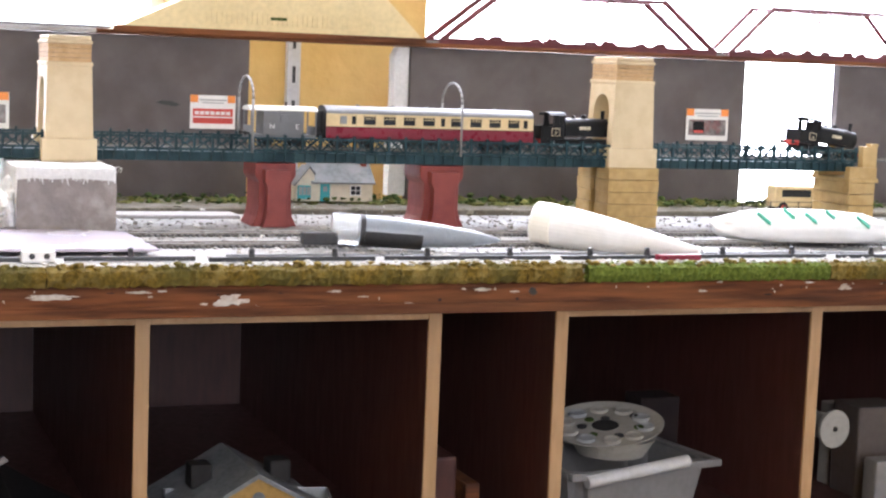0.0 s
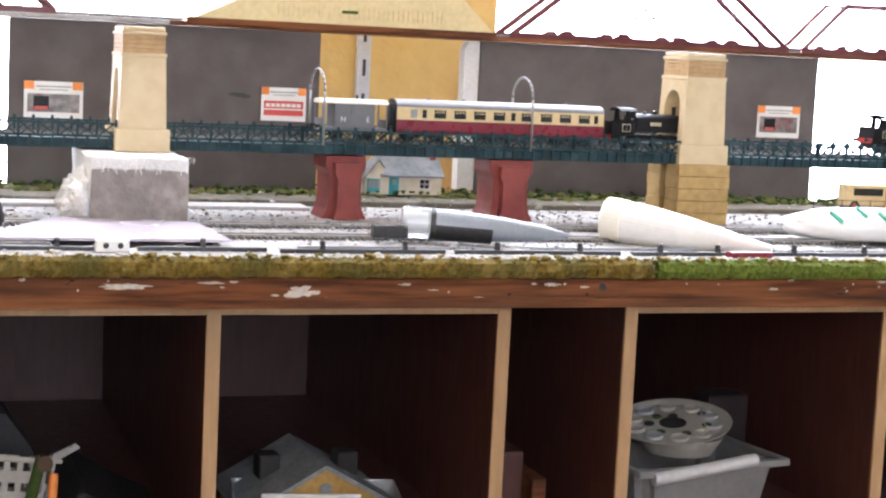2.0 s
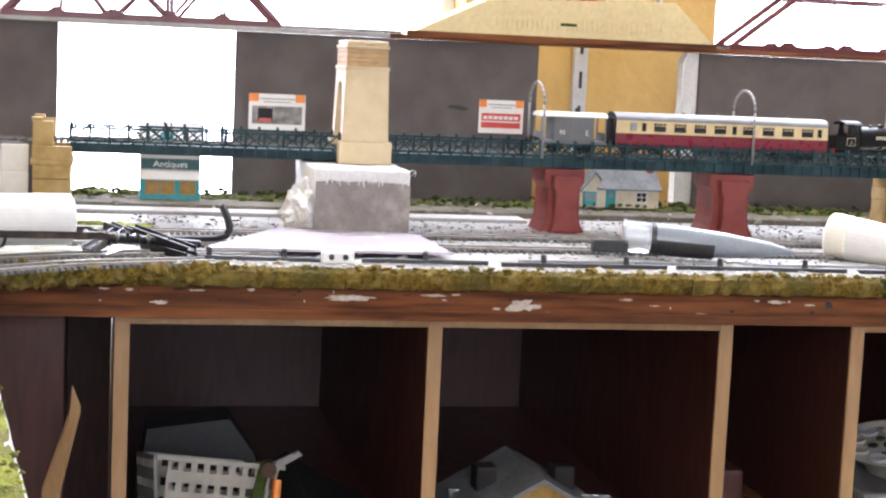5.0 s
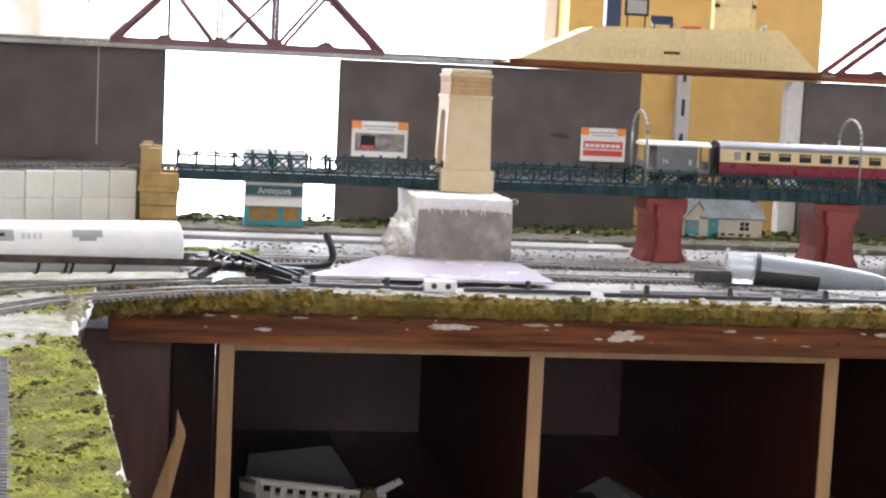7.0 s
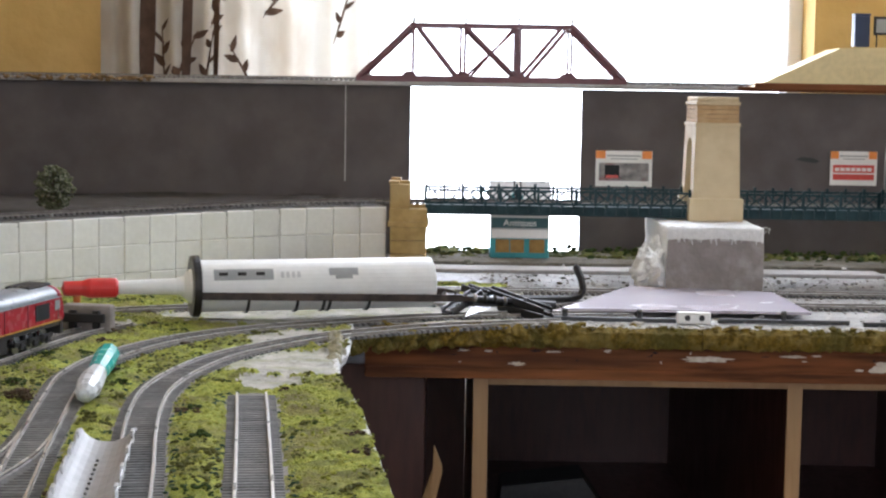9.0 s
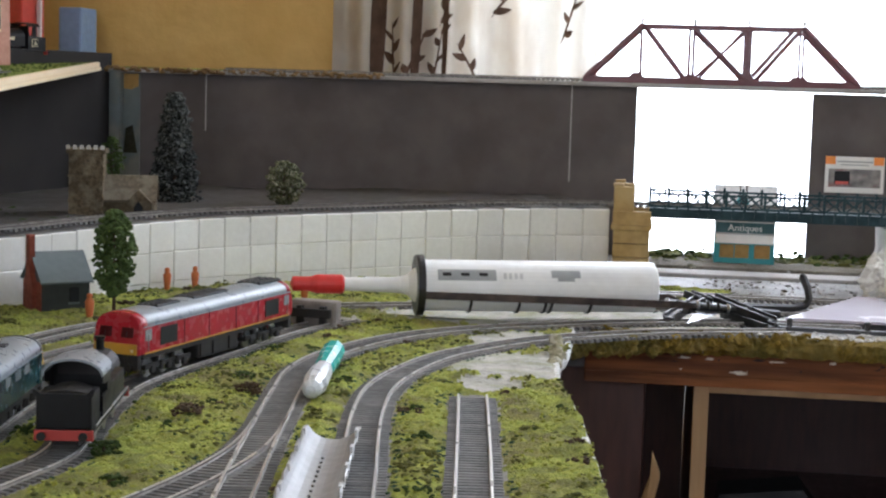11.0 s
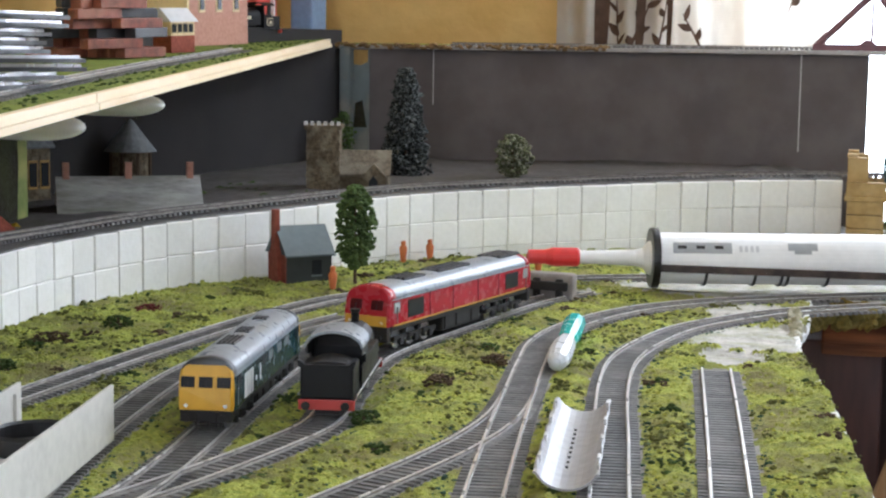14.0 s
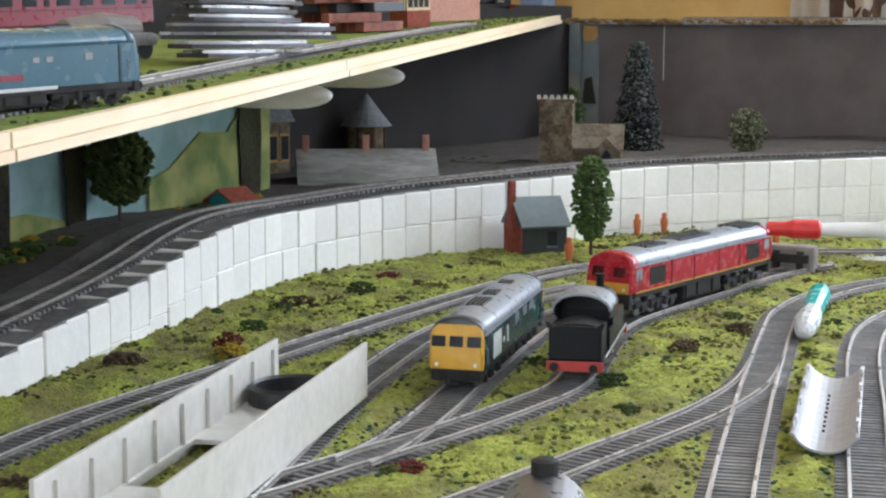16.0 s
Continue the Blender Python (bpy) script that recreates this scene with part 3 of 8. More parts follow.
def tuft_mesh(r, seed, squash=0.6):
    b = bmesh.new()
    bmesh.ops.create_icosphere(b, subdivisions=1, radius=r)
    q = random.Random(seed)
    for v in b.verts:
        v.co *= 0.55 + 0.8 * q.random()
        v.co.z *= squash
    vs = [tuple(v.co) for v in b.verts]
    b.verts.index_update()
    fs = [tuple(v.index for v in f.verts) for f in b.faces]
    b.free()
    return vs, fs


def scatter(name, count, choose, rmin, rmax, material, label, seed, lift=0.3):
    q = random.Random(seed)
    shapes = [tuft_mesh(1.0, seed * 31 + k) for k in range(14)]
    vs, fs = [], []
    for _ in range(count):
        x, y, z = choose(q)
        s = rmin + (rmax - rmin) * q.random() ** 2.2
        a = q.random() * 6.28
        base = len(vs)
        sv, sf = shapes[q.randrange(14)]
        ca, sa = math.cos(a), math.sin(a)
        vs += [(x + s * (u * ca - v * sa), y + s * (u * sa + v * ca), z + s * (w + lift)) for u, v, w in sv]
        fs += [tuple(base + k for k in f) for f in sf]
    m_ = bpy.data.meshes.new(name)
    m_.from_pydata(vs, [], fs)
    m_.materials.append(material)
    return tagged(new(name, m_), label, "foliage", kind="stuff")


def on_grass(bias=None):
    def pick(q):
        while True:
            i = flat_grass[q.randrange(len(flat_grass))]
            x, y, z = pts3[i]
            if bias is None or noise.noise((x * 28, y * 28, bias)) > 0.12:
                return x + 0.004 * (q.random() - 0.5), y + 0.004 * (q.random() - 0.5), z
    return pick


def in_mounds(count, spread, seed):
    """Grains heaped in low uneven mounds about a number of centres."""
    q0 = random.Random(seed)
    centres = [pts3[flat_grass[q0.randrange(len(flat_grass))]] + (0.4 + 0.9 * q0.random(),) for _ in range(count)]

    def pick(q):
        while True:
            x, y, z, k = centres[q.randrange(count)]
            r, a = q.random() ** 0.7, q.random() * 6.28
            px, py = x + spread * k * 1.5 * r * math.cos(a), y + spread * k * r * math.sin(a)
            if px < lobe_edge(py) - 0.004 and np.min((_cent[:, 0] - px) ** 2 + (_cent[:, 1] - py) ** 2) > 0.017 ** 2:
                return px, py, z - 0.001 + 0.0045 * k * (1 - r * r) * q.random()
    return pick


def by_track(q):
    while True:
        i = fringe[q.randrange(len(fringe))]
        x, y, z = pts3[i]
        if noise.noise((x * 22, y * 22, 4.4)) > -0.1:
            return x + 0.003 * (q.random() - 0.5), y + 0.003 * (q.random() - 0.5), z - 0.0004


fringe = [i for i in range(len(near)) if 0.0155 < near[i] < 0.0225]
scatter("grass_tufts", 22000, on_grass(), 0.0005, 0.0018, M["clump_light"], "light green scatter tufts on the ground", 3, 0.1)
scatter("olive_tufts", 9000, on_grass(1.7), 0.0005, 0.0022, M["clump_olive"], "olive scatter tufts on the ground", 8, 0.1)
scatter("dark_tufts", 2600, on_grass(7.7), 0.0005, 0.0022, M["clump"], "dark green scatter tufts on the ground", 4, 0.1)
scatter("olive_mounds", 4200, in_mounds(120, 0.008, 13), 0.0007, 0.0024, M["clump_olive"], "low olive foliage mounds on the ground", 14, 0.1)
scatter("brown_mounds", 2200, in_mounds(60, 0.007, 15), 0.0006, 0.0022, M["clump_brown"], "low brown foliage mounds on the ground", 16, 0.1)
scatter("green_mounds", 1900, in_mounds(55, 0.006, 17), 0.0006, 0.0022, M["clump"], "low dark green foliage mounds on the ground", 18, 0.1)
scatter("fringe_tufts", 4200, by_track, 0.0005, 0.002, M["teal_scatter"], "blue green scatter fringe along the tracks", 19, 0.1)

# board edge of the lobe: rough white polystyrene lip over a dark side
bm = bmesh.new()
ly = np.linspace(0.42, 1.32, 120)
rows = []
for y in ly:
    q = lobe_edge(y) + 0.0015 * noise.noise((0, y * 60, 3))
    j = 0.0011 * noise.noise((1, y * 140, 8))
    rows.append([bm.verts.new((q - 0.003, y, 0.8018 + j * 0.5)), bm.verts.new((q + 0.0004 + j, y, 0.8022 + j)), bm.verts.new((q + 0.002 + j, y, 0.797)), bm.verts.new((q - 0.001 - j, y, 0.790)), bm.verts.new((q - 0.01, y, 0.788))])
for a, b in zip(rows[:-1], rows[1:]):
    for k in range(4):
        bm.faces.new((a[k], a[k + 1], b[k + 1], b[k]))
bmesh.ops.recalc_face_normals(bm, faces=bm.faces[:])
tagged(part("board_lip", bm, M["foam_raw"]), "rough white plaster lip of the board edge", "trim", kind="structure")
bm = bmesh.new()
prism([(x - 0.008, y) for x, y in LOBE] + [(-0.97, 0.42), (-0.97, 1.335)], 0.02, "z", 0.764, bm)
tagged(part("lobe_board", bm, M["dark_wood"]), "dark wooden baseboard under the grass", "baseboard", kind="structure")

# raised ground behind the white wall, carrying the high line
hi = smooth_path([(x, y, z) for (x, y), z in zip(WALL, TOPS)], 0.02)
bm = bmesh.new()
rows = []
for i, (x, y, z) in enumerate(hi):
    t = hi[min(i + 1, len(hi) - 1)] - hi[max(i - 1, 0)]
    s = np.array((-t[1], t[0])) / math.hypot(t[0], t[1])
    row = []
    for d in (0.024, 0.05, 0.075, 0.10, 0.16, 0.3, 0.5):
        px, py = x + s[0] * d, y + s[1] * d
        px, py = max(px, -0.96), min(py, 1.939)
        row.append(bm.verts.new((px, py, z - 0.0045 + (0.004 * noise.noise((px * 60, py * 60, 1)) if d > 0.08 else 0))))
    rows.append(row)
for a, b in zip(rows[:-1], rows[1:]):
    for k in range(6):
        bm.faces.new((a[k], b[k], b[k + 1], a[k + 1]))
tagged(part("raised_ground", bm, M["raised_earth"], smooth=True), "dark scenic ground along the raised line", "ground", kind="structure")
tagged(part("track_ledge", sweep(hi + np.array((0, 0, -0.005)), [(-0.075, -0.006), (-0.0015, 0.0), (-0.0015, 0.0062), (-0.075, 0.0036)]), M["dark_ballast"]), "grey ballasted ledge under the raised track", "ledge", kind="structure")

# ---- white block retaining wall: columns of cubes, each its own piece ----
wall = thing("retaining_wall", pose(0, 0, 0), "white polystyrene cube retaining wall curving below the raised track", "wall", kind="structure")
cube = box(-0.0136, 0.0136, 0, 0.022, 0, 0.0275, 0.0)
cme = bpy.data.meshes.new("block")
bmesh.ops.bevel(cube, geom=[e for e in cube.edges], offset=0.0010, segments=1, affect="EDGES")
cube.to_mesh(cme)
cube.free()
cme.materials.append(M["foam"])
rng = random.Random(8)
for i in range(len(wall_path) - 1):
    p, q = wall_path[i], wall_path[i + 1]
    ang = math.degrees(math.atan2(q[1] - p[1], q[0] - p[0]))
    c = (p + q) / 2
    top = c[2]
    h = top - DECK
    full = max(1, math.ceil((h - 0.004) / 0.0274))
    for k in range(full):
        zt_ = top - 0.0274 * k
        low = max(DECK - 0.003, zt_ - 0.0274) if k < full - 1 else DECK - 0.003
        ob = new("block", cme)
        ob.parent = wall
        ob.matrix_world = pose(c[0], c[1], low, 0, 0, ang + (rng.random() - 0.5) * 3) @ Matrix.Translation((0, (rng.random() - 0.5) * 0.0012, 0)) @ Matrix.Diagonal((1, 1, (zt_ - low) / 0.0274, 1))


# ---- tracks ----
RAIL = [(-0.0011, 0), (0.0011, 0), (0.0011, 0.0004), (0.0004, 0.0007), (0.0004, 0.0015), (0.00062, 0.0018), (0.00062, 0.0023), (-0.00062, 0.0023), (-0.00062, 0.0018), (-0.0004, 0.0015), (-0.0004, 0.0007), (-0.0011, 0.0004)]


def track(name, points, z=DECK, pieces=False, label="grey sleepered model railway track with nickel silver rails", half=0.0088, dull=False):
    t = thing(name, pose(0, 0, 0), label, "track", "model railway tracks")
    path = smooth_path([(p[0], p[1], (p[2] if len(p) > 2 else z)) for p in points], 0.0058)
    side = []
    for i in range(len(path)):
        d = path[min(i + 1, len(path) - 1)] - path[max(i - 1, 0)]
        d = d / math.hypot(d[0], d[1])
        side.append((d[1], -d[0], math.atan2(d[1], d[0])))
    for s in (-1, 1):
        pts = [(p[0] + s * half * q[0], p[1] + s * half * q[1], p[2] + 0.0016) for p, q in zip(path, side)]
        r_ = part("rail", sweep(pts, RAIL), [M["rail_side"], M["rail_dark" if dull else "rail"]], t)
        for f_ in r_.data.polygons:
            if f_.index % len(RAIL) in (5, 6, 7):
                f_.material_index = 1
    if pieces:
        for p, q in zip(path, side):
            ob = new("sleeper", SLEEPER)
            ob.parent = t
            ob.matrix_world = Matrix.Translation(p) @ Matrix.Rotation(q[2], 4, "Z")
    else:
        vs, fs = [], []
        for p, q in zip(path, side):
            c, s = math.cos(q[2]), math.sin(q[2])
            b = len(vs)
            for u, v, w in SLEEPER_V:
                vs.append((p[0] + u * c - v * s, p[1] + u * s + v * c, p[2] + w))
            fs += [tuple(b + k for k in f) for f in SLEEPER_F]
        me_ = bpy.data.meshes.new("sleepers")
        me_.from_pydata(vs, [], fs)
        me_.materials.append(M["sleeper_joined"])
        ob = new("sleepers", me_)
        ob.parent = t
        tagged(ob, kind="stuff")
    return t


SLEEPER_V = [(-0.0017, -0.0148, -0.0005), (0.0017, -0.0148, -0.0005), (0.0017, 0.0148, -0.0005), (-0.0017, 0.0148, -0.0005), (-0.0014, -0.0145, 0.0016), (0.0014, -0.0145, 0.0016), (0.0014, 0.0145, 0.0016), (-0.0014, 0.0145, 0.0016)]
SLEEPER_F = [(4, 5, 6, 7), (0, 1, 5, 4), (1, 2, 6, 5), (2, 3, 7, 6), (3, 0, 4, 7)]
SLEEPER = bpy.data.meshes.new("sleeper")
SLEEPER.from_pydata(SLEEPER_V, [], SLEEPER_F)
SLEEPER.materials.append(M["sleeper"])
for k, p in TRACKS.items():
    track("track", p, DECK + 0.0006, pieces=k in ("siding", "outer_curve", "inner_curve"))
hp = []
for i in range(len(wall_path)):
    t = wall_path[min(i + 1, len(wall_path) - 1)] - wall_path[max(i - 1, 0)]
    s = np.array((-t[1], t[0])) / math.hypot(t[0], t[1])
    hp.append((wall_path[i][0] + s[0] * 0.033, wall_path[i][1] + s[1] * 0.033, wall_path[i][2] + 0.0024))
track("raised_track", hp[::2] + [(-0.06, 1.688, 0.877), (0.3, 1.688, 0.879), (0.8, 1.688, 0.879), (1.25, 1.688, 0.879)], label="model railway track on the raised line and viaduct", dull=True)
tagged(part("corner_mat", box(-0.76, -0.585, 1.931, 2.03, 1.0026, 1.0046, 0.0008), M["grass"]), "green grass mat over the shelf corner", "grass mat", kind="structure")
track("upper_track", [(-0.583, 1.975, 1.003), (0.2, 1.975, 1.003), (1.0, 1.975, 1.003), (1.9, 1.975, 1.003)], label="dark model railway track on the upper level board", dull=True)

# ---- bridge ----
def truss_panel(x0, x1, y, z0, z1, n, r, bm):
    """A lattice parapet: chords, posts and crossed braces."""
    box(x0, x1, y - r, y + r, z0, z0 + 2 * r, bm=bm)
    box(x0, x1, y - r, y + r, z1 - 2 * r, z1, bm=bm)
    w = (x1 - x0) / n
    for i in range(n + 1):
        x = x0 + w * i
        box(x - r * 1.2, x + r * 1.2, y - r * 1.3, y + r * 1.3, z0, z1 + 0.003, bm=bm)
        if i < n:
            rod((x, y, z0), (x + w, y, z1), r * 0.75, n=5, bm=bm)
            rod((x, y, z1), (x + w, y, z0), r * 0.75, n=5, bm=bm)
    return bm


br = thing("viaduct", pose(0, 0, 0), "dark teal lattice girder viaduct carrying the raised line", "bridge")
part("deck_girder", box(-0.06, 1.16, 1.660, 1.716, 0.8675, 0.8775, 0.0008), M["teal"], br)
bm = bmesh.new()
for i in range(110):
    x = -0.055 + 1.21 * i / 109
    box(x - 0.0012, x + 0.0012, 1.6575, 1.6605, 0.868, 0.879, bm=bm)
part("girder_ribs", bm, M["teal"], br)
for y in (1.6585, 1.7175):
    for i in range(8):
        a, b_ = -0.06 + 1.22 * i / 8, -0.06 + 1.22 * (i + 1) / 8
        part("parapet", truss_panel(a, b_ - 0.001, y, 0.8785, 0.8935, 8, 0.0011, bmesh.new()), M["teal"], br)


def red_pier(x0, x1, label):
    w = x1 - x0
    b = thing("bridge_pier", pose((x0 + x1) / 2, 1.688, DECK), label, "pier", "red bridge piers")
    prof = [(-0.5, 1.0), (-0.5, 0.8), (-0.40, 0.7), (-0.40, 0.3), (-0.44, 0.15), (-0.55, 0.0), (0.55, 0.0), (0.44, 0.15), (0.40, 0.3), (0.40, 0.7), (0.5, 0.8), (0.5, 1.0)]
    part("pier_body", prism([(u * w * 0.78, v * 0.0665) for u, v in prof], 0.052, "y", -0.026, bevel=0.0006), M["red_oxide"], b)
    part("pier_buttress", prism([(u * w * 0.5, v * 0.06) for u, v in prof], 0.012, "y", -0.037, bevel=0.0006), M["red_oxide"], b)
    return b


red_pier(0.418, 0.474, "dark red plastic bridge pier with flared foot")
red_pier(0.600, 0.664, "dark red plastic bridge pier with flared foot")


def arch_outline(d, z0, z1, spring, open_w):
    """An n-shaped outline in (y, z): a tower of depth d with an arch through it."""
    h = d / 2
    pts = [(-h, z0), (-h, z1), (h, z1), (h, z0), (open_w, z0), (open_w, spring)]
    for k in range(1, 12):
        a = math.pi * k / 12
        pts.append((open_w * math.cos(a), spring + open_w * math.sin(a)))
    return pts + [(-open_w, spring), (-open_w, z0)]


def tower(x0, x1, zb, zt, base_z, label, deep):
    c, w = (x0 + x1) / 2, x1 - x0
    t = thing("bridge_tower", pose(c, 1.688, base_z), label, "tower", "bridge towers")
    zb, zt = zb - base_z, zt - base_z
    d = deep
    bm = prism(arch_outline(d, zb, zt - 0.028, zb + 0.062, 0.02), w, "x", -w / 2)
    for v in bm.verts:
        k = (v.co.z - zb) / (zt - zb)
        v.co.x *= 1.0 - 0.14 * max(0, k)
        v.co.y *= 1.0 - 0.06 * max(0, k)
    part("tower_shaft", bm, M["cream"], t)
    part("plinth", box(-w * 0.56, w * 0.56, -d / 2 - 0.003, -d / 2 + 0.012, zb - 0.001, zb + 0.022, 0.0012), M["cream"], t)
    part("plinth", box(-w * 0.56, w * 0.56, d / 2 - 0.012, d / 2 + 0.003, zb - 0.001, zb + 0.022, 0.0012), M["cream"], t)
    k = 0.88
    part("cornice", box(-w * 0.47, w * 0.47, -d * 0.49, d * 0.49, zt - 0.030, zt - 0.026, 0.001), M["cream"], t)
    for i in range(4):
        z = zt - 0.026 + i * 0.0045
        part("stone_course", box(-w * 0.435, w * 0.435, -d * 0.46, d * 0.46, z, z + 0.0042, 0.0005), M["stone_cap"], t)
    part("cornice", box(-w * 0.46, w * 0.46, -d * 0.485, d * 0.485, zt - 0.008, zt - 0.005, 0.0008), M["cream"], t)
    part("cap", box(-w * 0.43, w * 0.43, -d * 0.455, d * 0.455, zt - 0.005, zt, 0.0015), M["cream"], t)
    if base_z < zb + base_z - 0.01:
        for s in (-1, 1):
            n = 5
            for i in range(n):
                z0, z1 = zb * i / n, zb * (i + 1) / n
                g = 0.0 if i % 2 else 0.0006
                part("stone_course", box(-w * 0.59 + g, w * 0.59 - g, s * d * 0.36 - 0.017 + g, s * d * 0.36 + 0.017 - g, z0 + 0.0004, z1, 0.0006), M["stone"], t)
    return t


tower(0.207, 0.2555, 0.8665, 0.990, 0.8665, "cream arched bridge tower standing on a polystyrene block", 0.078)
tower(0.831, 0.885, 0.868, 0.992, DECK, "cream arched bridge tower on a tan stone base", 0.066)


def abutment(x, turn):
    a = thing("bridge_abutment", pose(x, 1.688, DECK, 0, 0, turn), "ochre stone bridge end abutment with stepped coping", "abutment", "bridge abutments")
    for i in range(4):
        z = 0.055 * i / 4
        part("stone_course", box(-0.018, 0.018, -0.038, 0.038, z + 0.0004, z + 0.0135, 0.0006), M["stone"], a)
    part("string_course", box(-0.0205, 0.0205, -0.041, 0.041, 0.055, 0.06, 0.0008), M["stone"], a)
    for s in (-1, 1):
        part("shoulder", box(-0.019, 0.019, s * 0.033 - 0.006, s * 0.033 + 0.006, 0.06, 0.0735, 0.0008), M["stone"], a)
        part("pier_post", box(-0.0185, 0.0015, s * 0.033 - 0.005, s * 0.033 + 0.005, 0.0735, 0.098, 0.0008), M["stone"], a)
        part("post_cap", box(-0.0195, -0.009, s * 0.033 - 0.0055, s * 0.033 + 0.0055, 0.098, 0.1015, 0.0006), M["stone"], a)
    return a


abutment(-0.077, 0)
abutment(1.165, 180)


def hoop(x):
    pts = [(x, 1.657, 0.877)]
    for k in range(0, 13):
        a = math.pi * k / 12
        pts.append((x, 1.688 - 0.031 * math.cos(a), 0.933 + 0.023 * math.sin(a)))
    pts.append((x, 1.719, 0.877))
    bm = bmesh.new()
    for p, q in zip(pts[:-1], pts[1:]):
        rod(p, q, 0.0014, n=8, bm=bm)
    return tagged(part("hoop", bm, M["tub_grey"], smooth=True), "grey wire hoop arching over the viaduct track", "hoop", "wire hoops over the track")



# ---- materials of the things ----
def plain(name, c, rough=0.45, metal=0.0, bump=0.025, vary=0.88):
    return mat(name, c, tuple(v * vary for v in c), 160, rough, metal, bump, c3=tuple(min(1, v * 1.15 + 0.006) for v in c), coarse=34, amount=0.25)


M["loco_black"] = plain("satin black loco paint", (0.008, 0.008, 0.009), 0.42)
M["underframe"] = plain("dusty black underframe", (0.03, 0.028, 0.027), 0.7)
M["buffer_red"] = plain("red buffer beam paint", (0.42, 0.035, 0.025), 0.45)
M["maroon"] = plain("crimson coach paint", (0.2, 0.012, 0.028), 0.3)
M["coach_cream"] = plain("cream coach paint", (0.72, 0.56, 0.3), 0.35)
M["roof_grey"] = plain("grey coach roof", (0.2, 0.2, 0.205), 0.5)
M["roof_pale"] = plain("pale van roof", (0.62, 0.6, 0.52), 0.5)
M["van_grey"] = plain("grey van plastic", (0.15, 0.155, 0.16), 0.5)
M["white_mark"] = plain("white lettering", (0.8, 0.8, 0.78), 0.5, bump=0)
M["cream_mark"] = plain("cream lettering", (0.75, 0.66, 0.45), 0.5, bump=0)
M["window_dark"] = plain("dark tinted glazing", (0.03, 0.032, 0.035), 0.12, bump=0)
M["window_pale"] = plain("pale glazing", (0.3, 0.32, 0.33), 0.12, bump=0)
M["loco_red"] = plain("red loco paint", (0.36, 0.02, 0.032), 0.26)
# The red reflection on the windscreens is mixed into their dark colour.
M["windscreen_reflection"] = plain("dark windscreen with red reflection in its colour", (0.07, 0.012, 0.014), 0.15, bump=0)
M["loco_gold"] = plain("gold yellow paint", (0.55, 0.3, 0.03), 0.4)
M["loco_green"] = plain("dark blue green loco paint", (0.008, 0.042, 0.05), 0.25)
M["loco_yellow"] = plain("yellow cab end paint", (0.63, 0.34, 0.012), 0.45)
M["silver_roof"] = plain("silver grey roof paint", (0.27, 0.3, 0.33), 0.3)
M["dark_roof"] = plain("dark grey roof paint", (0.04, 0.044, 0.048), 0.35)
M["rail_blue"] = plain("rail blue paint", (0.06, 0.135, 0.18), 0.25)
M["steel"] = plain("worn steel", (0.4, 0.4, 0.41), 0.3, 1.0)
M["black_steel"] = plain("black oxide steel", (0.035, 0.034, 0.034), 0.35, 0.6)
M["white_plastic"] = plain("white plastic", (0.82, 0.82, 0.8), 0.35, vary=0.95)
M["ivory_plastic"] = plain("ivory plastic", (0.85, 0.82, 0.72), 0.3, vary=0.95)
M["red_plastic"] = plain("bright red plastic", (0.66, 0.03, 0.025), 0.35)
M["label_pale"] = plain("faint grey print", (0.6, 0.6, 0.6), 0.5)
M["rusty_steel"] = mat("brown black worn steel", (0.06, 0.045, 0.038), (0.035, 0.026, 0.023), 160, 0.45, 0.5, bump=0.15, c3=(0.12, 0.085, 0.065), coarse=60)
M["label_grey"] = plain("grey printed label", (0.35, 0.36, 0.36), 0.5)
M["lilac_card"] = mat("glossy lilac card", (0.55, 0.5, 0.56), (0.52, 0.47, 0.53), 20, 0.25, bump=0.05, bscale=40, c3=(0.58, 0.55, 0.6), coarse=12, amount=0.4)
M["green_print"] = plain("green print", (0.08, 0.45, 0.3), 0.4)
M["clear_plastic"] = mat("clear plastic", (0.9, 0.94, 0.96), (0.85, 0.9, 0.93), 60, 0.2, trans=0.75, bump=0.05)
# Off white plastic greyed in its colour for the shade inside the bookcases.
M["shaded_plastic"] = plain("off white plastic greyed for bookcase shade", (0.4, 0.38, 0.33), 0.6)
M["frosted_plastic"] = mat("frosted clear plastic", (0.85, 0.88, 0.9), (0.75, 0.8, 0.83), 90, 0.3, trans=0.3, bump=0.05)
M["teal_plastic"] = plain("teal plastic handle", (0.03, 0.42, 0.38), 0.25)
M["grey_plastic"] = plain("pale grey plastic", (0.55, 0.55, 0.54), 0.4)
M["shell_grey"] = plain("grey moulded shell", (0.36, 0.36, 0.365), 0.4)
M["trough"] = plain("ivory grey plastic card", (0.62, 0.6, 0.54), 0.4)
M["render"] = plain("cream rendered cottage wall", (0.66, 0.6, 0.47), 0.7)
M["slate"] = mat("grey slate roof", (0.2, 0.21, 0.22), (0.14, 0.15, 0.155), 220, 0.7, bump=0.5, c3=(0.27, 0.28, 0.28), coarse=40)
M["pale_slate"] = mat("pale weathered slate", (0.36, 0.35, 0.33), (0.24, 0.235, 0.22), 160, 0.8, bump=0.8, dist=0.001, stretch=(0.5, 0.5, 2.5), c3=(0.46, 0.45, 0.42), coarse=50, c4=(0.17, 0.17, 0.13), coarse4=30)
M["old_tile"] = mat("mossy brown stone tiles", (0.17, 0.14, 0.1), (0.09, 0.075, 0.05), 240, 0.9, bump=0.8, dist=0.001, c3=(0.24, 0.21, 0.16), coarse=70)
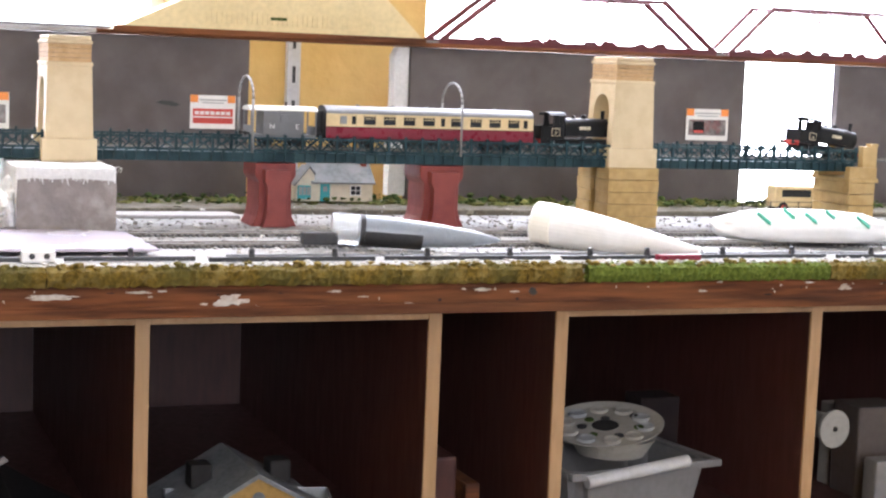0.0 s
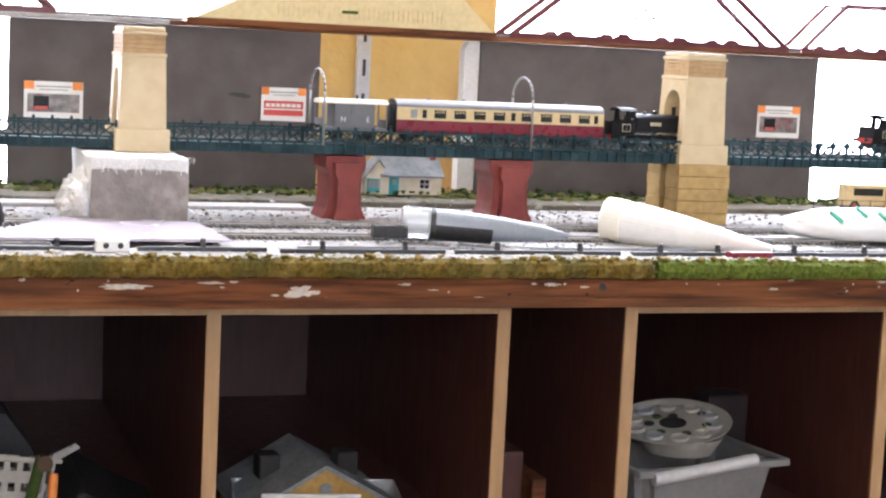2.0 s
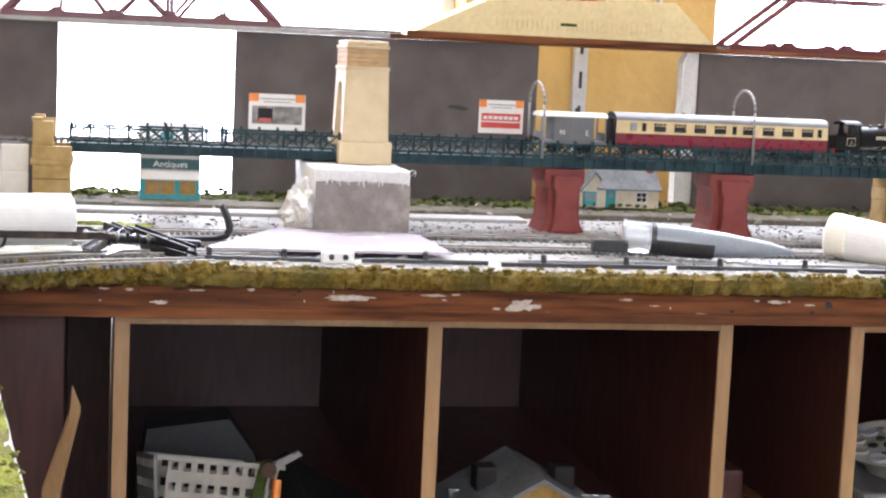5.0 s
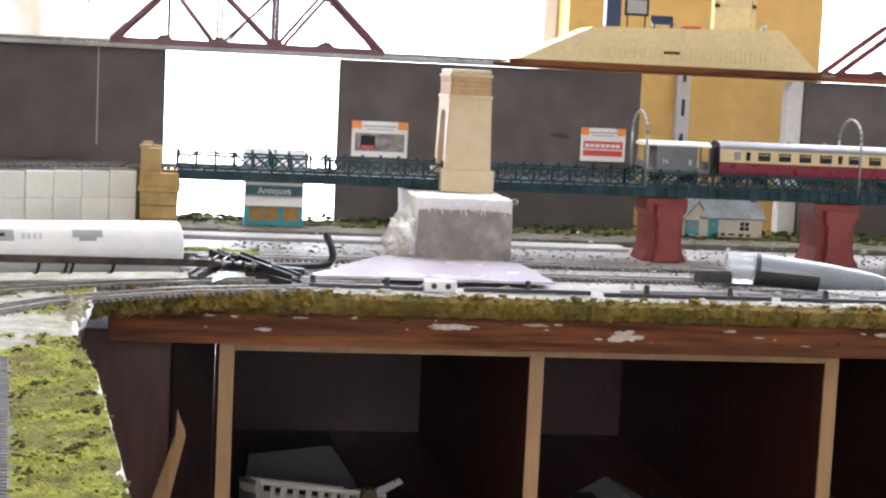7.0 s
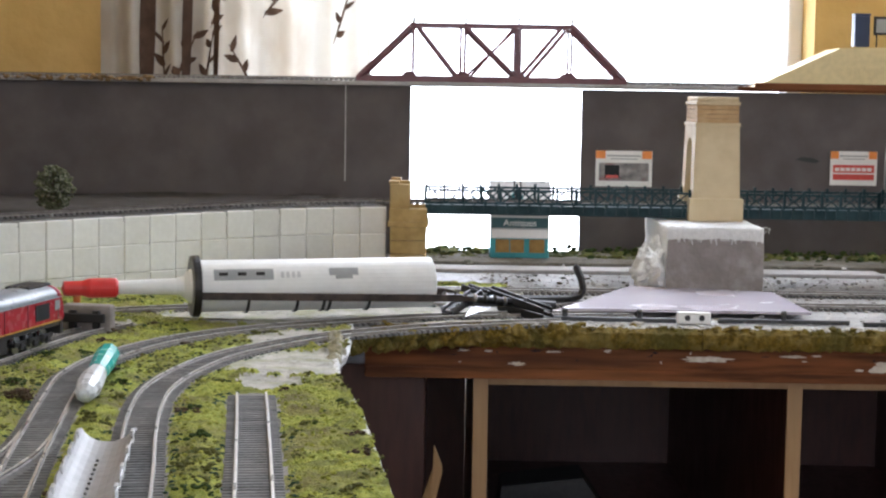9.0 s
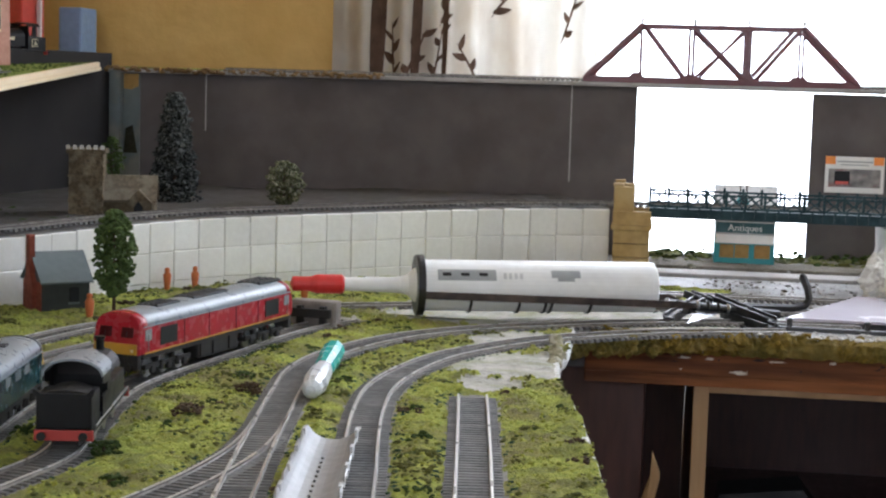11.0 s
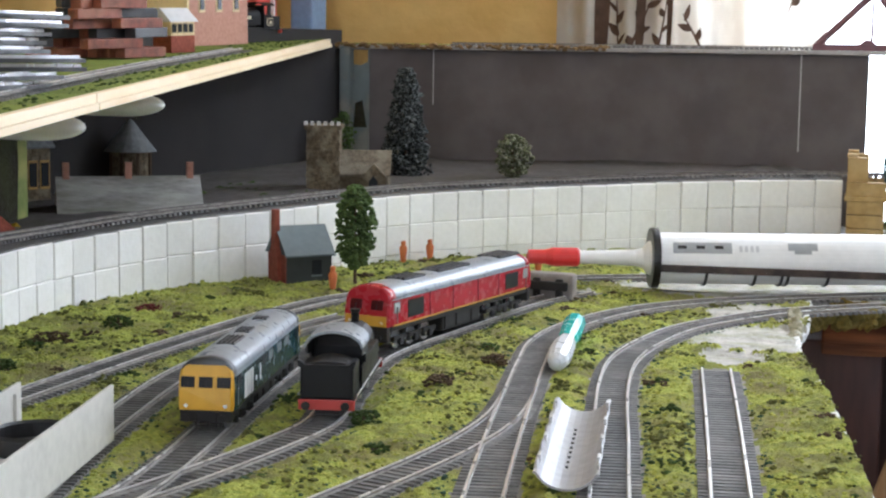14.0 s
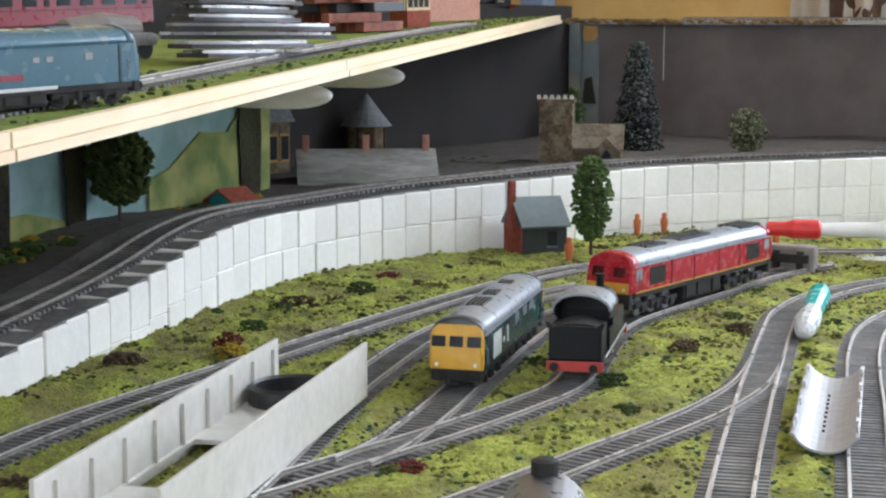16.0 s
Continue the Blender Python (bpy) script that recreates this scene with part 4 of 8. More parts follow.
M["sign_teal"] = plain("dark teal sign board", (0.02, 0.085, 0.095), 0.4)
M["door_teal"] = plain("turquoise paint", (0.03, 0.33, 0.36), 0.4)
M["brick_red"] = mat("red brick", (0.28, 0.075, 0.045), (0.2, 0.05, 0.032), 260, 0.8, bump=0.4)
M["church_stone"] = mat("mottled church stone", (0.2, 0.155, 0.095), (0.085, 0.064, 0.04), 260, 0.9, bump=1.0, dist=0.0015, c3=(0.28, 0.24, 0.17), coarse=110, c4=(0.07, 0.055, 0.035), coarse4=50)
M["hut_dark"] = plain("dark green black hut wall", (0.03, 0.035, 0.033), 0.6)
M["hut_roof"] = plain("grey green hut roof", (0.13, 0.16, 0.16), 0.55)
M["orange"] = plain("orange painted figure", (0.5, 0.13, 0.03), 0.6)
M["bark"] = plain("brown trunk", (0.09, 0.06, 0.04), 0.9)
M["leaf"] = mat("model tree foliage", (0.11, 0.16, 0.045), (0.06, 0.1, 0.03), 500, 0.9, bump=0.6, vary="island")
M["leaf_pale"] = mat("pale flecked foliage", (0.13, 0.14, 0.06), (0.06, 0.07, 0.03), 500, 0.9, bump=0.6, vary="island", c3=(0.45, 0.43, 0.34), coarse=300, amount=0.6)
M["conifer"] = mat("black green conifer bristle", (0.02, 0.025, 0.021), (0.012, 0.015, 0.014), 500, 0.9, bump=0.6, c3=(0.3, 0.31, 0.3), coarse=330, amount=0.55, vary="island")
M["paper"] = plain("white glossy paper", (0.78, 0.77, 0.74), 0.3, bump=0, vary=0.95)
M["sticker"] = plain("orange sticker", (0.85, 0.28, 0.05), 0.5, bump=0)
M["photo_dark"] = mat("dark printed photograph", (0.1, 0.09, 0.09), (0.3, 0.28, 0.26), 90, 0.35, bump=0, c3=(0.22, 0.05, 0.05), coarse=60)
M["photo_red"] = plain("red printed picture", (0.6, 0.07, 0.05), 0.35, bump=0)
M["platform"] = plain("cream yellow platform card", (0.76, 0.62, 0.33), 0.55)
M["navy"] = plain("navy blue plastic", (0.02, 0.035, 0.09), 0.4)
M["curtain"] = mat("white curtain cloth", (0.74, 0.71, 0.64), (0.66, 0.62, 0.54), 14, 0.9, bump=0.3, bscale=300, stretch=(1.5, 0.6, 0.75), c3=(0.5, 0.42, 0.33), coarse=13, amount=0.45)
M["leaf_fold_print"] = mat("dark brown leaf print and fold shade", (0.09, 0.052, 0.034), (0.15, 0.09, 0.06), 60, 0.9, bump=0.1)
_c = M["curtain"].node_tree
_tr = _c.nodes.new("ShaderNodeBsdfTranslucent")
_mx = _c.nodes.new("ShaderNodeMixShader")
_mx.inputs[0].default_value = 0.32
_c.links.new(_c.nodes["Principled BSDF"].inputs["Base Color"].links[0].from_socket, _tr.inputs[0])
_c.links.new(_c.nodes["Principled BSDF"].outputs[0], _mx.inputs[1])
_c.links.new(_tr.outputs[0], _mx.inputs[2])
_c.links.new(_mx.outputs[0], _c.nodes["Material Output"].inputs[0])
M["timber_stack"] = mat("rusty brown painted timber", (0.24, 0.06, 0.03), (0.12, 0.035, 0.02), 140, 0.6, bump=0.3, c3=(0.3, 0.12, 0.06), coarse=40)
M["pink_brick"] = mat("pink brick card", (0.5, 0.26, 0.19), (0.42, 0.2, 0.14), 300, 0.7, bump=0.1)
M["blue_card"] = plain("pale blue card", (0.22, 0.33, 0.5), 0.5)
M["old_yellow"] = mat("ochre stone moulding", (0.42, 0.25, 0.06), (0.33, 0.19, 0.045), 200, 0.6, bump=0.4)
M["dim_card"] = plain("dim brown printed card", (0.09, 0.07, 0.06), 0.5)
M["tub_grey"] = plain("grey plastic tub", (0.22, 0.215, 0.21), 0.4)
M["painted_sky"] = mat("painted blue sky panel", (0.24, 0.36, 0.38), (0.3, 0.42, 0.42), 14, 0.8, bump=0.1, c3=(0.14, 0.24, 0.2), coarse=16, amount=0.7)
M["painted_field"] = mat("painted green hills", (0.24, 0.26, 0.08), (0.1, 0.15, 0.05), 40, 0.8, bump=0.1, c3=(0.34, 0.32, 0.12), coarse=24)
M["wagon_load"] = plain("mottled stone load", (0.2, 0.17, 0.15), 0.6)
M["shelf_grass"] = mat("shelf grass mat", (0.2, 0.25, 0.045), (0.13, 0.17, 0.03), 300, 0.95, bump=0.7, dist=0.001, c3=(0.1, 0.13, 0.03), coarse=30)


for _k in ("loco_black", "underframe", "teal", "dark_back", "window_dark"):
    M[_k].node_tree.nodes["Principled BSDF"].inputs["Specular IOR Level"].default_value = 0.2


def words(text, size, material, parent, m, name="lettering"):
    cu = bpy.data.curves.new(name, "FONT")
    cu.body, cu.size, cu.extrude, cu.align_x, cu.align_y = text, size, size * 0.04, "CENTER", "CENTER"
    ob = new("tmp_text", cu)
    me_ = bpy.data.meshes.new_from_object(ob)
    bpy.data.objects.remove(ob)
    me_.transform(m)
    me_.materials.clear()
    me_.materials.append(material)
    o = new(name, me_)
    o.parent = parent
    return o


FRONT = Matrix.Rotation(radians(90), 4, "X")   # writing that faces -y


# ---- rolling stock; x along the vehicle, z from the rail top ----
def wheel(parent, x, y, r, w=0.0022):
    m = Matrix.Translation((x, y, r)) @ Matrix.Rotation(radians(90), 4, "X")
    wh = part("wheel", lathe([(r * 0.35, -w / 2), (r, -w / 2), (r, w / 2), (r * 0.35, w / 2)], 16, m=m), M["underframe"], parent)
    part("rim", lathe([(r * 0.99, -w * 0.55), (r * 1.04, -w * 0.5), (r * 1.04, w * 0.4), (r * 0.99, w * 0.45)], 16, m=m), M["steel"], wh)


def buffers(parent, x, s, z=0.0135):
    for y in (-0.0115, 0.0115):
        bm = rod((x, y, z), (x + s * 0.004, y, z), 0.0012, n=8)
        rod((x + s * 0.004, y, z), (x + s * 0.0052, y, z), 0.0026, n=10, bm=bm)
        part("buffer", bm, M["underframe"], parent)


def bogie(parent, x, r=0.006, half=0.0155, span=0.032, axles=2):
    b = part("bogie", box(x - span * 0.68, x + span * 0.68, -0.013, 0.013, 0.0055, 0.0085, 0.0008), M["underframe"], parent)
    spots = [(-0.5 + k / (axles - 1)) for k in range(axles)]
    for s in (-1, 1):
        bm = box(x - span * 0.72, x + span * 0.72, s * 0.0138 - 0.001, s * 0.0138 + 0.001, 0.0062, 0.0098, 0.0006)
        for d in spots:
            box(x + d * span - 0.0026, x + d * span + 0.0026, s * 0.0147 - 0.0014, s * 0.0147 + 0.0014, 0.0034, 0.0082, 0.0006, bm)
        for d in (spots[0] / 2, spots[-1] / 2):
            rod((x + d * span, s * 0.0152, 0.0045), (x + d * span, s * 0.0152, 0.0105), 0.0017, n=8, bm=bm)
        part("sideframe", bm, M["underframe"], b)
    for d in spots:
        for s in (-1, 1):
            wheel(b, x + d * span, s * 0.0093, r)


def body_section(w, h0, h1, crown, n=7):
    """Outline across a vehicle: straight sides and an arched roof, in (y, z)."""
    pts = [(-w, h0), (-w, h1)]
    for k in range(1, n):
        a = math.pi * k / n
        pts.append((-w * math.cos(a), h1 + crown * math.sin(a)))
    return pts + [(w, h1), (w, h0)]


def coach(m, label, L=0.240, upper="coach_cream", lower="maroon", roof="roof_grey"):
    c = thing("passenger_coach", m, label, "coach")
    W = 0.0175
    part("lower_body", box(-L / 2, L / 2, -W, W, 0.0105, 0.0225, 0.0006), M[lower], c)
    part("upper_body", box(-L / 2, L / 2, -W + 0.0004, W - 0.0004, 0.0225, 0.0365, 0.0004), M[upper], c)
    part("roof", prism([(-W, 0.0365)] + [(-W * math.cos(math.pi * k / 12), 0.0365 + 0.0082 * math.sin(math.pi * k / 12)) for k in range(1, 12)] + [(W, 0.0365)], L, "x", -L / 2), M[roof], c, smooth=False)
    for x in (-L / 2, L / 2):
        s = 1 if x > 0 else -1
        part("gangway", box(min(x, x + s * 0.003), max(x, x + s * 0.003), -0.0075, 0.0075, 0.0105, 0.0385, 0.0008), M["underframe"], c)
        part("end_panel", prism(body_section(W + 0.0002, 0.0105, 0.0366, 0.0083), 0.0008, "x", x if s > 0 else x - 0.0008), M["underframe"], c)
    for s in (-1, 1):
        xs = [(-0.103, 0.007, 0), (-0.091, 0.0045, 1), (-0.073, 0.013, 1), (-0.05, 0.013, 1), (-0.027, 0.013, 1), (-0.004, 0.013, 1), (0.0125, 0.0045, 1), (0.029, 0.013, 1), (0.052, 0.013, 1), (0.075, 0.013, 1), (0.098, 0.013, 1), (0.1125, 0.0045, 1)]
        for x, w, k in xs:
            x = x * L / 0.24 * 0.98
            y = s * W
            g = part("window", box(x - w / 2, x + w / 2, y - 0.0004, y + 0.0004, 0.0255, 0.0342), M["window_dark" if k else "window_pale"], c)
            if w > 0.01:
                bm = box(x - w / 2, x + w / 2, y - 0.0006, y + 0.0006, 0.0313, 0.0318)
                for d in (-0.25, 0, 0.25):
                    box(x + d * w - 0.0003, x + d * w + 0.0003, y - 0.0006, y + 0.0006, 0.0318, 0.0342, bm=bm)
                part("vent_bars", bm, M[upper], g)
        part("waist_line", box(-L / 2, L / 2, s * (W + 0.0001) - 0.0002, s * (W + 0.0001) + 0.0002, 0.0222, 0.0228), M["underframe"], c)
    for x in (-0.08, -0.04, 0, 0.04, 0.08):
        part("roof_vent", box(x - 0.0018, x + 0.0018, -0.0018, 0.0018, 0.0438, 0.0462, 0.0006), M[roof], c)
    part("underframe", box(-L / 2 + 0.004, L / 2 - 0.004, -0.012, 0.012, 0.0085, 0.0105), M["underframe"], c)
    part("battery_box", box(-0.025, 0.02, -0.0145, 0.0145, 0.0035, 0.0085, 0.0008), M["underframe"], c)
    bogie(c, -L * 0.36)
    bogie(c, L * 0.36)
    buffers(c, -L / 2, -1)
    buffers(c, L / 2, 1)
    return c


def brake_van(m):
    v = thing("brake_van", m, "grey goods brake van with pale roof and open end verandas", "wagon")
    W = 0.0165
    part("cabin", box(-0.022, 0.022, -W, W, 0.0105, 0.0375, 0.0005), M["van_grey"], v)
    part("floor", box(-0.0355, 0.0355, -W, W, 0.0085, 0.0125, 0.0005), M["van_grey"], v)
    part("roof", prism([(-W - 0.001, 0.0375)] + [(-(W + 0.001) * math.cos(math.pi * k / 10), 0.0375 + 0.005 * math.sin(math.pi * k / 10)) for k in range(1, 10)] + [(W + 0.001, 0.0375)], 0.0735, "x", -0.03675), M["roof_pale"], v)
    for s in (-1, 1):
        part("veranda_end", box(s * 0.035 - 0.0006, s * 0.035 + 0.0006, -W, W, 0.0125, 0.0215), M["van_grey"], v)
        for y in (-W + 0.0008, W - 0.0008):
            part("veranda_post", box(s * 0.035 - 0.0007, s * 0.035 + 0.0007, y - 0.0007, y + 0.0007, 0.0125, 0.0375), M["van_grey"], v)
        part("ducket", box(-0.004, 0.004, s * W - 0.0012, s * W + 0.0012, 0.026, 0.034, 0.0005), M["van_grey"], v)
        part("footboard", box(-0.032, 0.032, s * (W + 0.001) - 0.001, s * (W + 0.001) + 0.001, 0.0055, 0.0065), M["underframe"], v)
        words("E", 0.0075, M["white_mark"], v, Matrix.Translation((-0.0145 * -s * -1, s * (W + 0.0003), 0.021)) @ (FRONT if s < 0 else Matrix.Rotation(math.pi, 4, "Z") @ FRONT))
        words("N", 0.0075, M["white_mark"], v, Matrix.Translation((0.0125 * -s * -1 * -1 * -1, s * (W + 0.0003), 0.021)) @ (FRONT if s < 0 else Matrix.Rotation(math.pi, 4, "Z") @ FRONT))
        for x in (-0.016, 0.016):
            wheel(v, x, s * 0.0093, 0.0062)
            part("axle_guard", box(x - 0.003, x + 0.003, s * 0.0125 - 0.0008, s * 0.0125 + 0.0008, 0.004, 0.0088, 0.0005), M["underframe"], v)
    part("chimney", rod((0.008, 0.006, 0.041), (0.008, 0.006, 0.0465), 0.0012, n=8), M["underframe"], v)
    buffers(v, -0.0355, -1)
    buffers(v, 0.0355, 1)
    return v


def tank_loco(m, label, number=True):
    t = thing("tank_locomotive", m, label, "locomotive")
    part("running_plate", box(-0.046, 0.046, -0.0155, 0.0155, 0.0125, 0.0145, 0.0004), M["loco_black"], t)
    part("boiler", rod((-0.016, 0, 0.0275), (0.043, 0, 0.0275), 0.0105, n=20), M["loco_black"], t, smooth=False)
    part("saddle_tank", prism(body_section(0.0128, 0.0185, 0.029, 0.0095, 9), 0.047, "x", -0.013), M["loco_black"], t)
    part("smokebox_door", lathe([(0.0, 0.0022), (0.006, 0.0016), (0.0095, 0)], 18, m=Matrix.Translation((0.043, 0, 0.0275)) @ Matrix.Rotation(radians(90), 4, "Y")), M["loco_black"], t)
    part("chimney", lathe([(0.0026, 0), (0.0022, 0.002), (0.0022, 0.009), (0.003, 0.0095), (0.003, 0.0105), (0.002, 0.0105)], 14, m=Matrix.Translation((0.038, 0, 0.0365))), M["loco_black"], t)
    part("dome", lathe([(0.0036, 0), (0.0034, 0.003), (0.002, 0.0046), (0, 0.005)], 14, m=Matrix.Translation((0.014, 0, 0.0375))), M["loco_black"], t)
    part("filler_cap", lathe([(0.0026, 0), (0.0026, 0.0025), (0, 0.003)], 12, m=Matrix.Translation((0.002, 0, 0.038))), M["loco_black"], t)
    part("cab_front", box(-0.017, -0.0155, -0.0145, 0.0145, 0.0145, 0.041), M["loco_black"], t)
    for s in (-1, 1):
        part("cab_side", prism([(-0.033, 0.0145), (-0.033, 0.0285), (-0.029, 0.0295), (-0.028, 0.041), (-0.0235, 0.041), (-0.0215, 0.0305), (-0.0175, 0.0305), (-0.0155, 0.041), (-0.0155, 0.0145)], 0.001, "y", s * 0.0145 - 0.0005), M["loco_black"], t)
        part("bunker_side", box(-0.044, -0.033, s * 0.0145 - 0.0005, s * 0.0145 + 0.0005, 0.0145, 0.0285), M["loco_black"], t)
        part("crest_panel", box(-0.0315, -0.0215, s * 0.0152 - 0.0002, s * 0.0152 + 0.0002, 0.018, 0.0265), M["cream_mark"], t)
        part("crest_field", box(-0.0309, -0.0221, s * 0.0154 - 0.0002, s * 0.0154 + 0.0002, 0.0186, 0.0259), M["loco_black"], t)
        part("crest", prism([(-0.0285, 0.020), (-0.0245, 0.020), (-0.0255, 0.0225), (-0.0265, 0.0245), (-0.0275, 0.0225)], 0.0003, "y", s * 0.0156), M["cream_mark"], t)
        for k in range(5):
            part("number_mark", box(0.004 + k * 0.0028, 0.006 + k * 0.0028, s * 0.0128 - 0.0003, s * 0.0128 + 0.0003, 0.0255, 0.0292), M["cream_mark"], t)
        for x in (-0.018, 0.018):
            wheel(t, x, s * 0.0093, 0.0082)
        part("coupling_rod", box(-0.02, 0.02, s * 0.0118 - 0.0006, s * 0.0118 + 0.0006, 0.006, 0.0078), M["steel"], t)
        part("cylinder", rod((0.028, s * 0.0135, 0.0085), (0.04, s * 0.0135, 0.0085), 0.0036, n=12), M["loco_black"], t)
    part("cab_roof", prism([(-0.0155, 0.041), (-0.012, 0.0435), (0, 0.0448), (0.012, 0.0435), (0.0155, 0.041), (0.0155, 0.0402), (0.012, 0.0427), (0, 0.044), (-0.012, 0.0427), (-0.0155, 0.0402)], 0.02, "x", -0.0345), M["loco_black"], t)
    part("bunker_back", box(-0.0445, -0.0435, -0.0145, 0.0145, 0.0145, 0.0285), M["loco_black"], t)
    for s in (-1, 1):
        part("buffer_beam", box(s * 0.046 - 0.0007, s * 0.046 + 0.0007, -0.0155, 0.0155, 0.009, 0.0145), M["buffer_red"], t)
        buffers(t, s * 0.0467, s, 0.0118)
    part("frames", box(-0.042, 0.042, -0.0075, 0.0075, 0.005, 0.0125), M["underframe"], t)
    return t


hoop(0.419)
hoop(0.651)
RT = 0.8832
coach(pose(0.622, 1.688, RT), "crimson and cream passenger coach on the viaduct")
brake_van(pose(0.456, 1.688, RT))
tank_loco(pose(0.797, 1.688, RT), "black saddle tank locomotive pulling the coach on the viaduct")
tank_loco(pose(1.128, 1.688, RT - 0.001, 0, 8, 4), "black tank locomotive standing tilted at the viaduct end")


def diesel(name, m, L, label, body, end, roof, side_windows, cab_windows, stripe=None, grilles=(), zb=0.0135, crown=0.0108, glass="window_dark", axles=3, brow=""):
    """A diesel: x forward, a long body under an arched roof, cabs at both ends, full running gear."""
    d = thing(name, m, label, "locomotive")
    W, zc = 0.0175, 0.0362
    part("body", box(-L / 2 + 0.005, L / 2 - 0.005, -W, W, zb, zc, 0.0006), M[body], d)

    def across(x, wide, high, z0=zc):
        return [(x, -W * wide * math.cos(math.pi * k / 16), z0 + crown * high * math.sin(math.pi * k / 16) ** 0.8) for k in range(17)]

    e = L / 2 - 0.005
    part("roof", loft([across(-e, 0.97, 0.78), across(-e + 0.004, 0.99, 0.93), across(-e + 0.010, 1.0, 1.0), across(e - 0.010, 1.0, 1.0), across(e - 0.004, 0.99, 0.93), across(e, 0.97, 0.78)]), M[roof], d, smooth=True)
    for s in (-1, 1):
        x1, x2 = s * (L / 2), s * (L / 2 - 0.005)
        face = [(-W * 0.97, zb), (-W, zb + 0.003), (-W, zc - 0.008), (-W * 0.985, zc)] + [(-W * 0.97 * math.cos(math.pi * k / 12), zc + crown * 0.86 * math.sin(math.pi * k / 12) ** 0.8) for k in range(1, 12)] + [(W * 0.985, zc), (W, zc - 0.008), (W, zb + 0.003), (W * 0.97, zb)]
        rake = lambda z: max(0.0, z - 0.0265) * 0.24

        part("cab_end", loft([[(x2, y, z) for y, z in face], [(x1 - s * (0.0012 + rake(z)), y, z) for y, z in face], [(x1 - s * rake(z), y * 0.93, zb + 0.0005 + (z - zb) * 0.975) for y, z in face]]), M[end], d)
        part("cab_brow", loft([across(x2 - s * 0.006, 1.004, 1.03), across(x2, 0.99, 0.95), across(x1 - s * 0.0040, 0.95, 0.84)]), M[brow or roof], d, smooth=True)
        for y in cab_windows:
            w = part("windscreen", box(-0.0006, 0.0006, y - 0.0044, y + 0.0044, -0.0034, 0.0034, 0.0003, m=Matrix.Translation((s * (L / 2 - 0.0012), 0, 0.0325)) @ Matrix.Rotation(radians(-13.5 * s), 4, "Y")), M[glass], d)
            part("wiper", box(-0.0009, 0.0009, y - 0.0002, y + 0.0002, -0.0030, 0.0008, m=Matrix.Translation((s * (L / 2 - 0.0010), 0, 0.0325)) @ Matrix.Rotation(radians(-13.5 * s), 4, "Y")), M["underframe"], w)
        part("buffer_beam", box(s * (L / 2 - 0.003) - 0.0024, s * (L / 2 - 0.003) + 0.0024, -W + 0.001, W - 0.001, 0.0072, zb, 0.0006), M["underframe"], d)
        part("coupling", box(min(x1, x1 + s * 0.006), max(x1, x1 + s * 0.006), -0.003, 0.003, 0.006, 0.008, 0.0004), M["underframe"], d)
        for y in (-0.0125, 0.0125):
            part("lamp", rod((x1 - s * 0.0008, y, zb + 0.0032), (x1 + s * 0.0005, y, zb + 0.0032), 0.0012, n=10), M["white_plastic"], d)
        for y in (-0.006, 0.007, 0.0095):
            part("brake_pipe", rod((x1 - s * 0.0004, y, 0.0048), (x1 + s * 0.0012, y, zb - 0.001), 0.0005, n=6), M["underframe"], d)
        buffers(d, s * (L / 2 - 0.001), s, 0.0105)
        for x, w, z0, z1, k in side_windows:
            part("side_panel", box(x - w / 2, x + w / 2, s * W - 0.0004, s * W + 0.0004, z0, z1), M[k], d)
        part("solebar", box(-L / 2 + 0.007, L / 2 - 0.007, s * 0.0158 - 0.0008, s * 0.0158 + 0.0008, zb - 0.0035, zb, 0.0003), M["underframe"], d)
        part("cantrail", box(-L / 2 + 0.006, L / 2 - 0.006, s * W - 0.0005, s * W + 0.0005, zc - 0.0006, zc + 0.0002), M[roof], d)
        for x in (L / 2 - 0.0115, -L / 2 + 0.0115):
            part("grab_rail", rod((x, s * (W + 0.0007), zb + 0.002), (x, s * (W + 0.0007), zb + 0.013), 0.0004, n=6), M["steel"], d)
        if stripe:
            part("stripe", box(-L / 2 + 0.008, L / 2 - 0.008, s * W - 0.0003, s * W + 0.0003, stripe[0], stripe[1]), M[stripe[2]], d)
    for x, w, l in grilles:
        g = part("roof_grille", box(x - l / 2, x + l / 2, -w / 2, w / 2, zc + crown - 0.0012, zc + crown + 0.0006, 0.0004), M["dark_roof"], d)
        for k in range(4):
            y = w * (-0.375 + 0.25 * k)
            part("grille_bar", box(x - l / 2 + 0.001, x + l / 2 - 0.001, y - 0.0006, y + 0.0006, zc + crown + 0.0006, zc + crown + 0.0011), M["underframe"], g)
    part("fuel_tank", box(-0.03, 0.03, -0.0145, 0.0145, 0.003, zb - 0.001, 0.0015), M["underframe"], d)
    for x in (-0.02, 0.004, 0.022):
        part("equipment_box", box(x - 0.006, x + 0.006, -0.0156, 0.0156, 0.0045, zb - 0.0015, 0.0008), M["underframe"], d)
    for x in (-L * 0.31, L * 0.31):
        bogie(d, x, 0.0066, span=0.042, axles=axles)
    return d


def along(a, b, z):
    """A pose whose x axis points from b to a, half way between."""
    return pose((a[0] + b[0]) / 2, (a[1] + b[1]) / 2, z, 0, 0, math.degrees(math.atan2(a[1] - b[1], a[0] - b[0])))


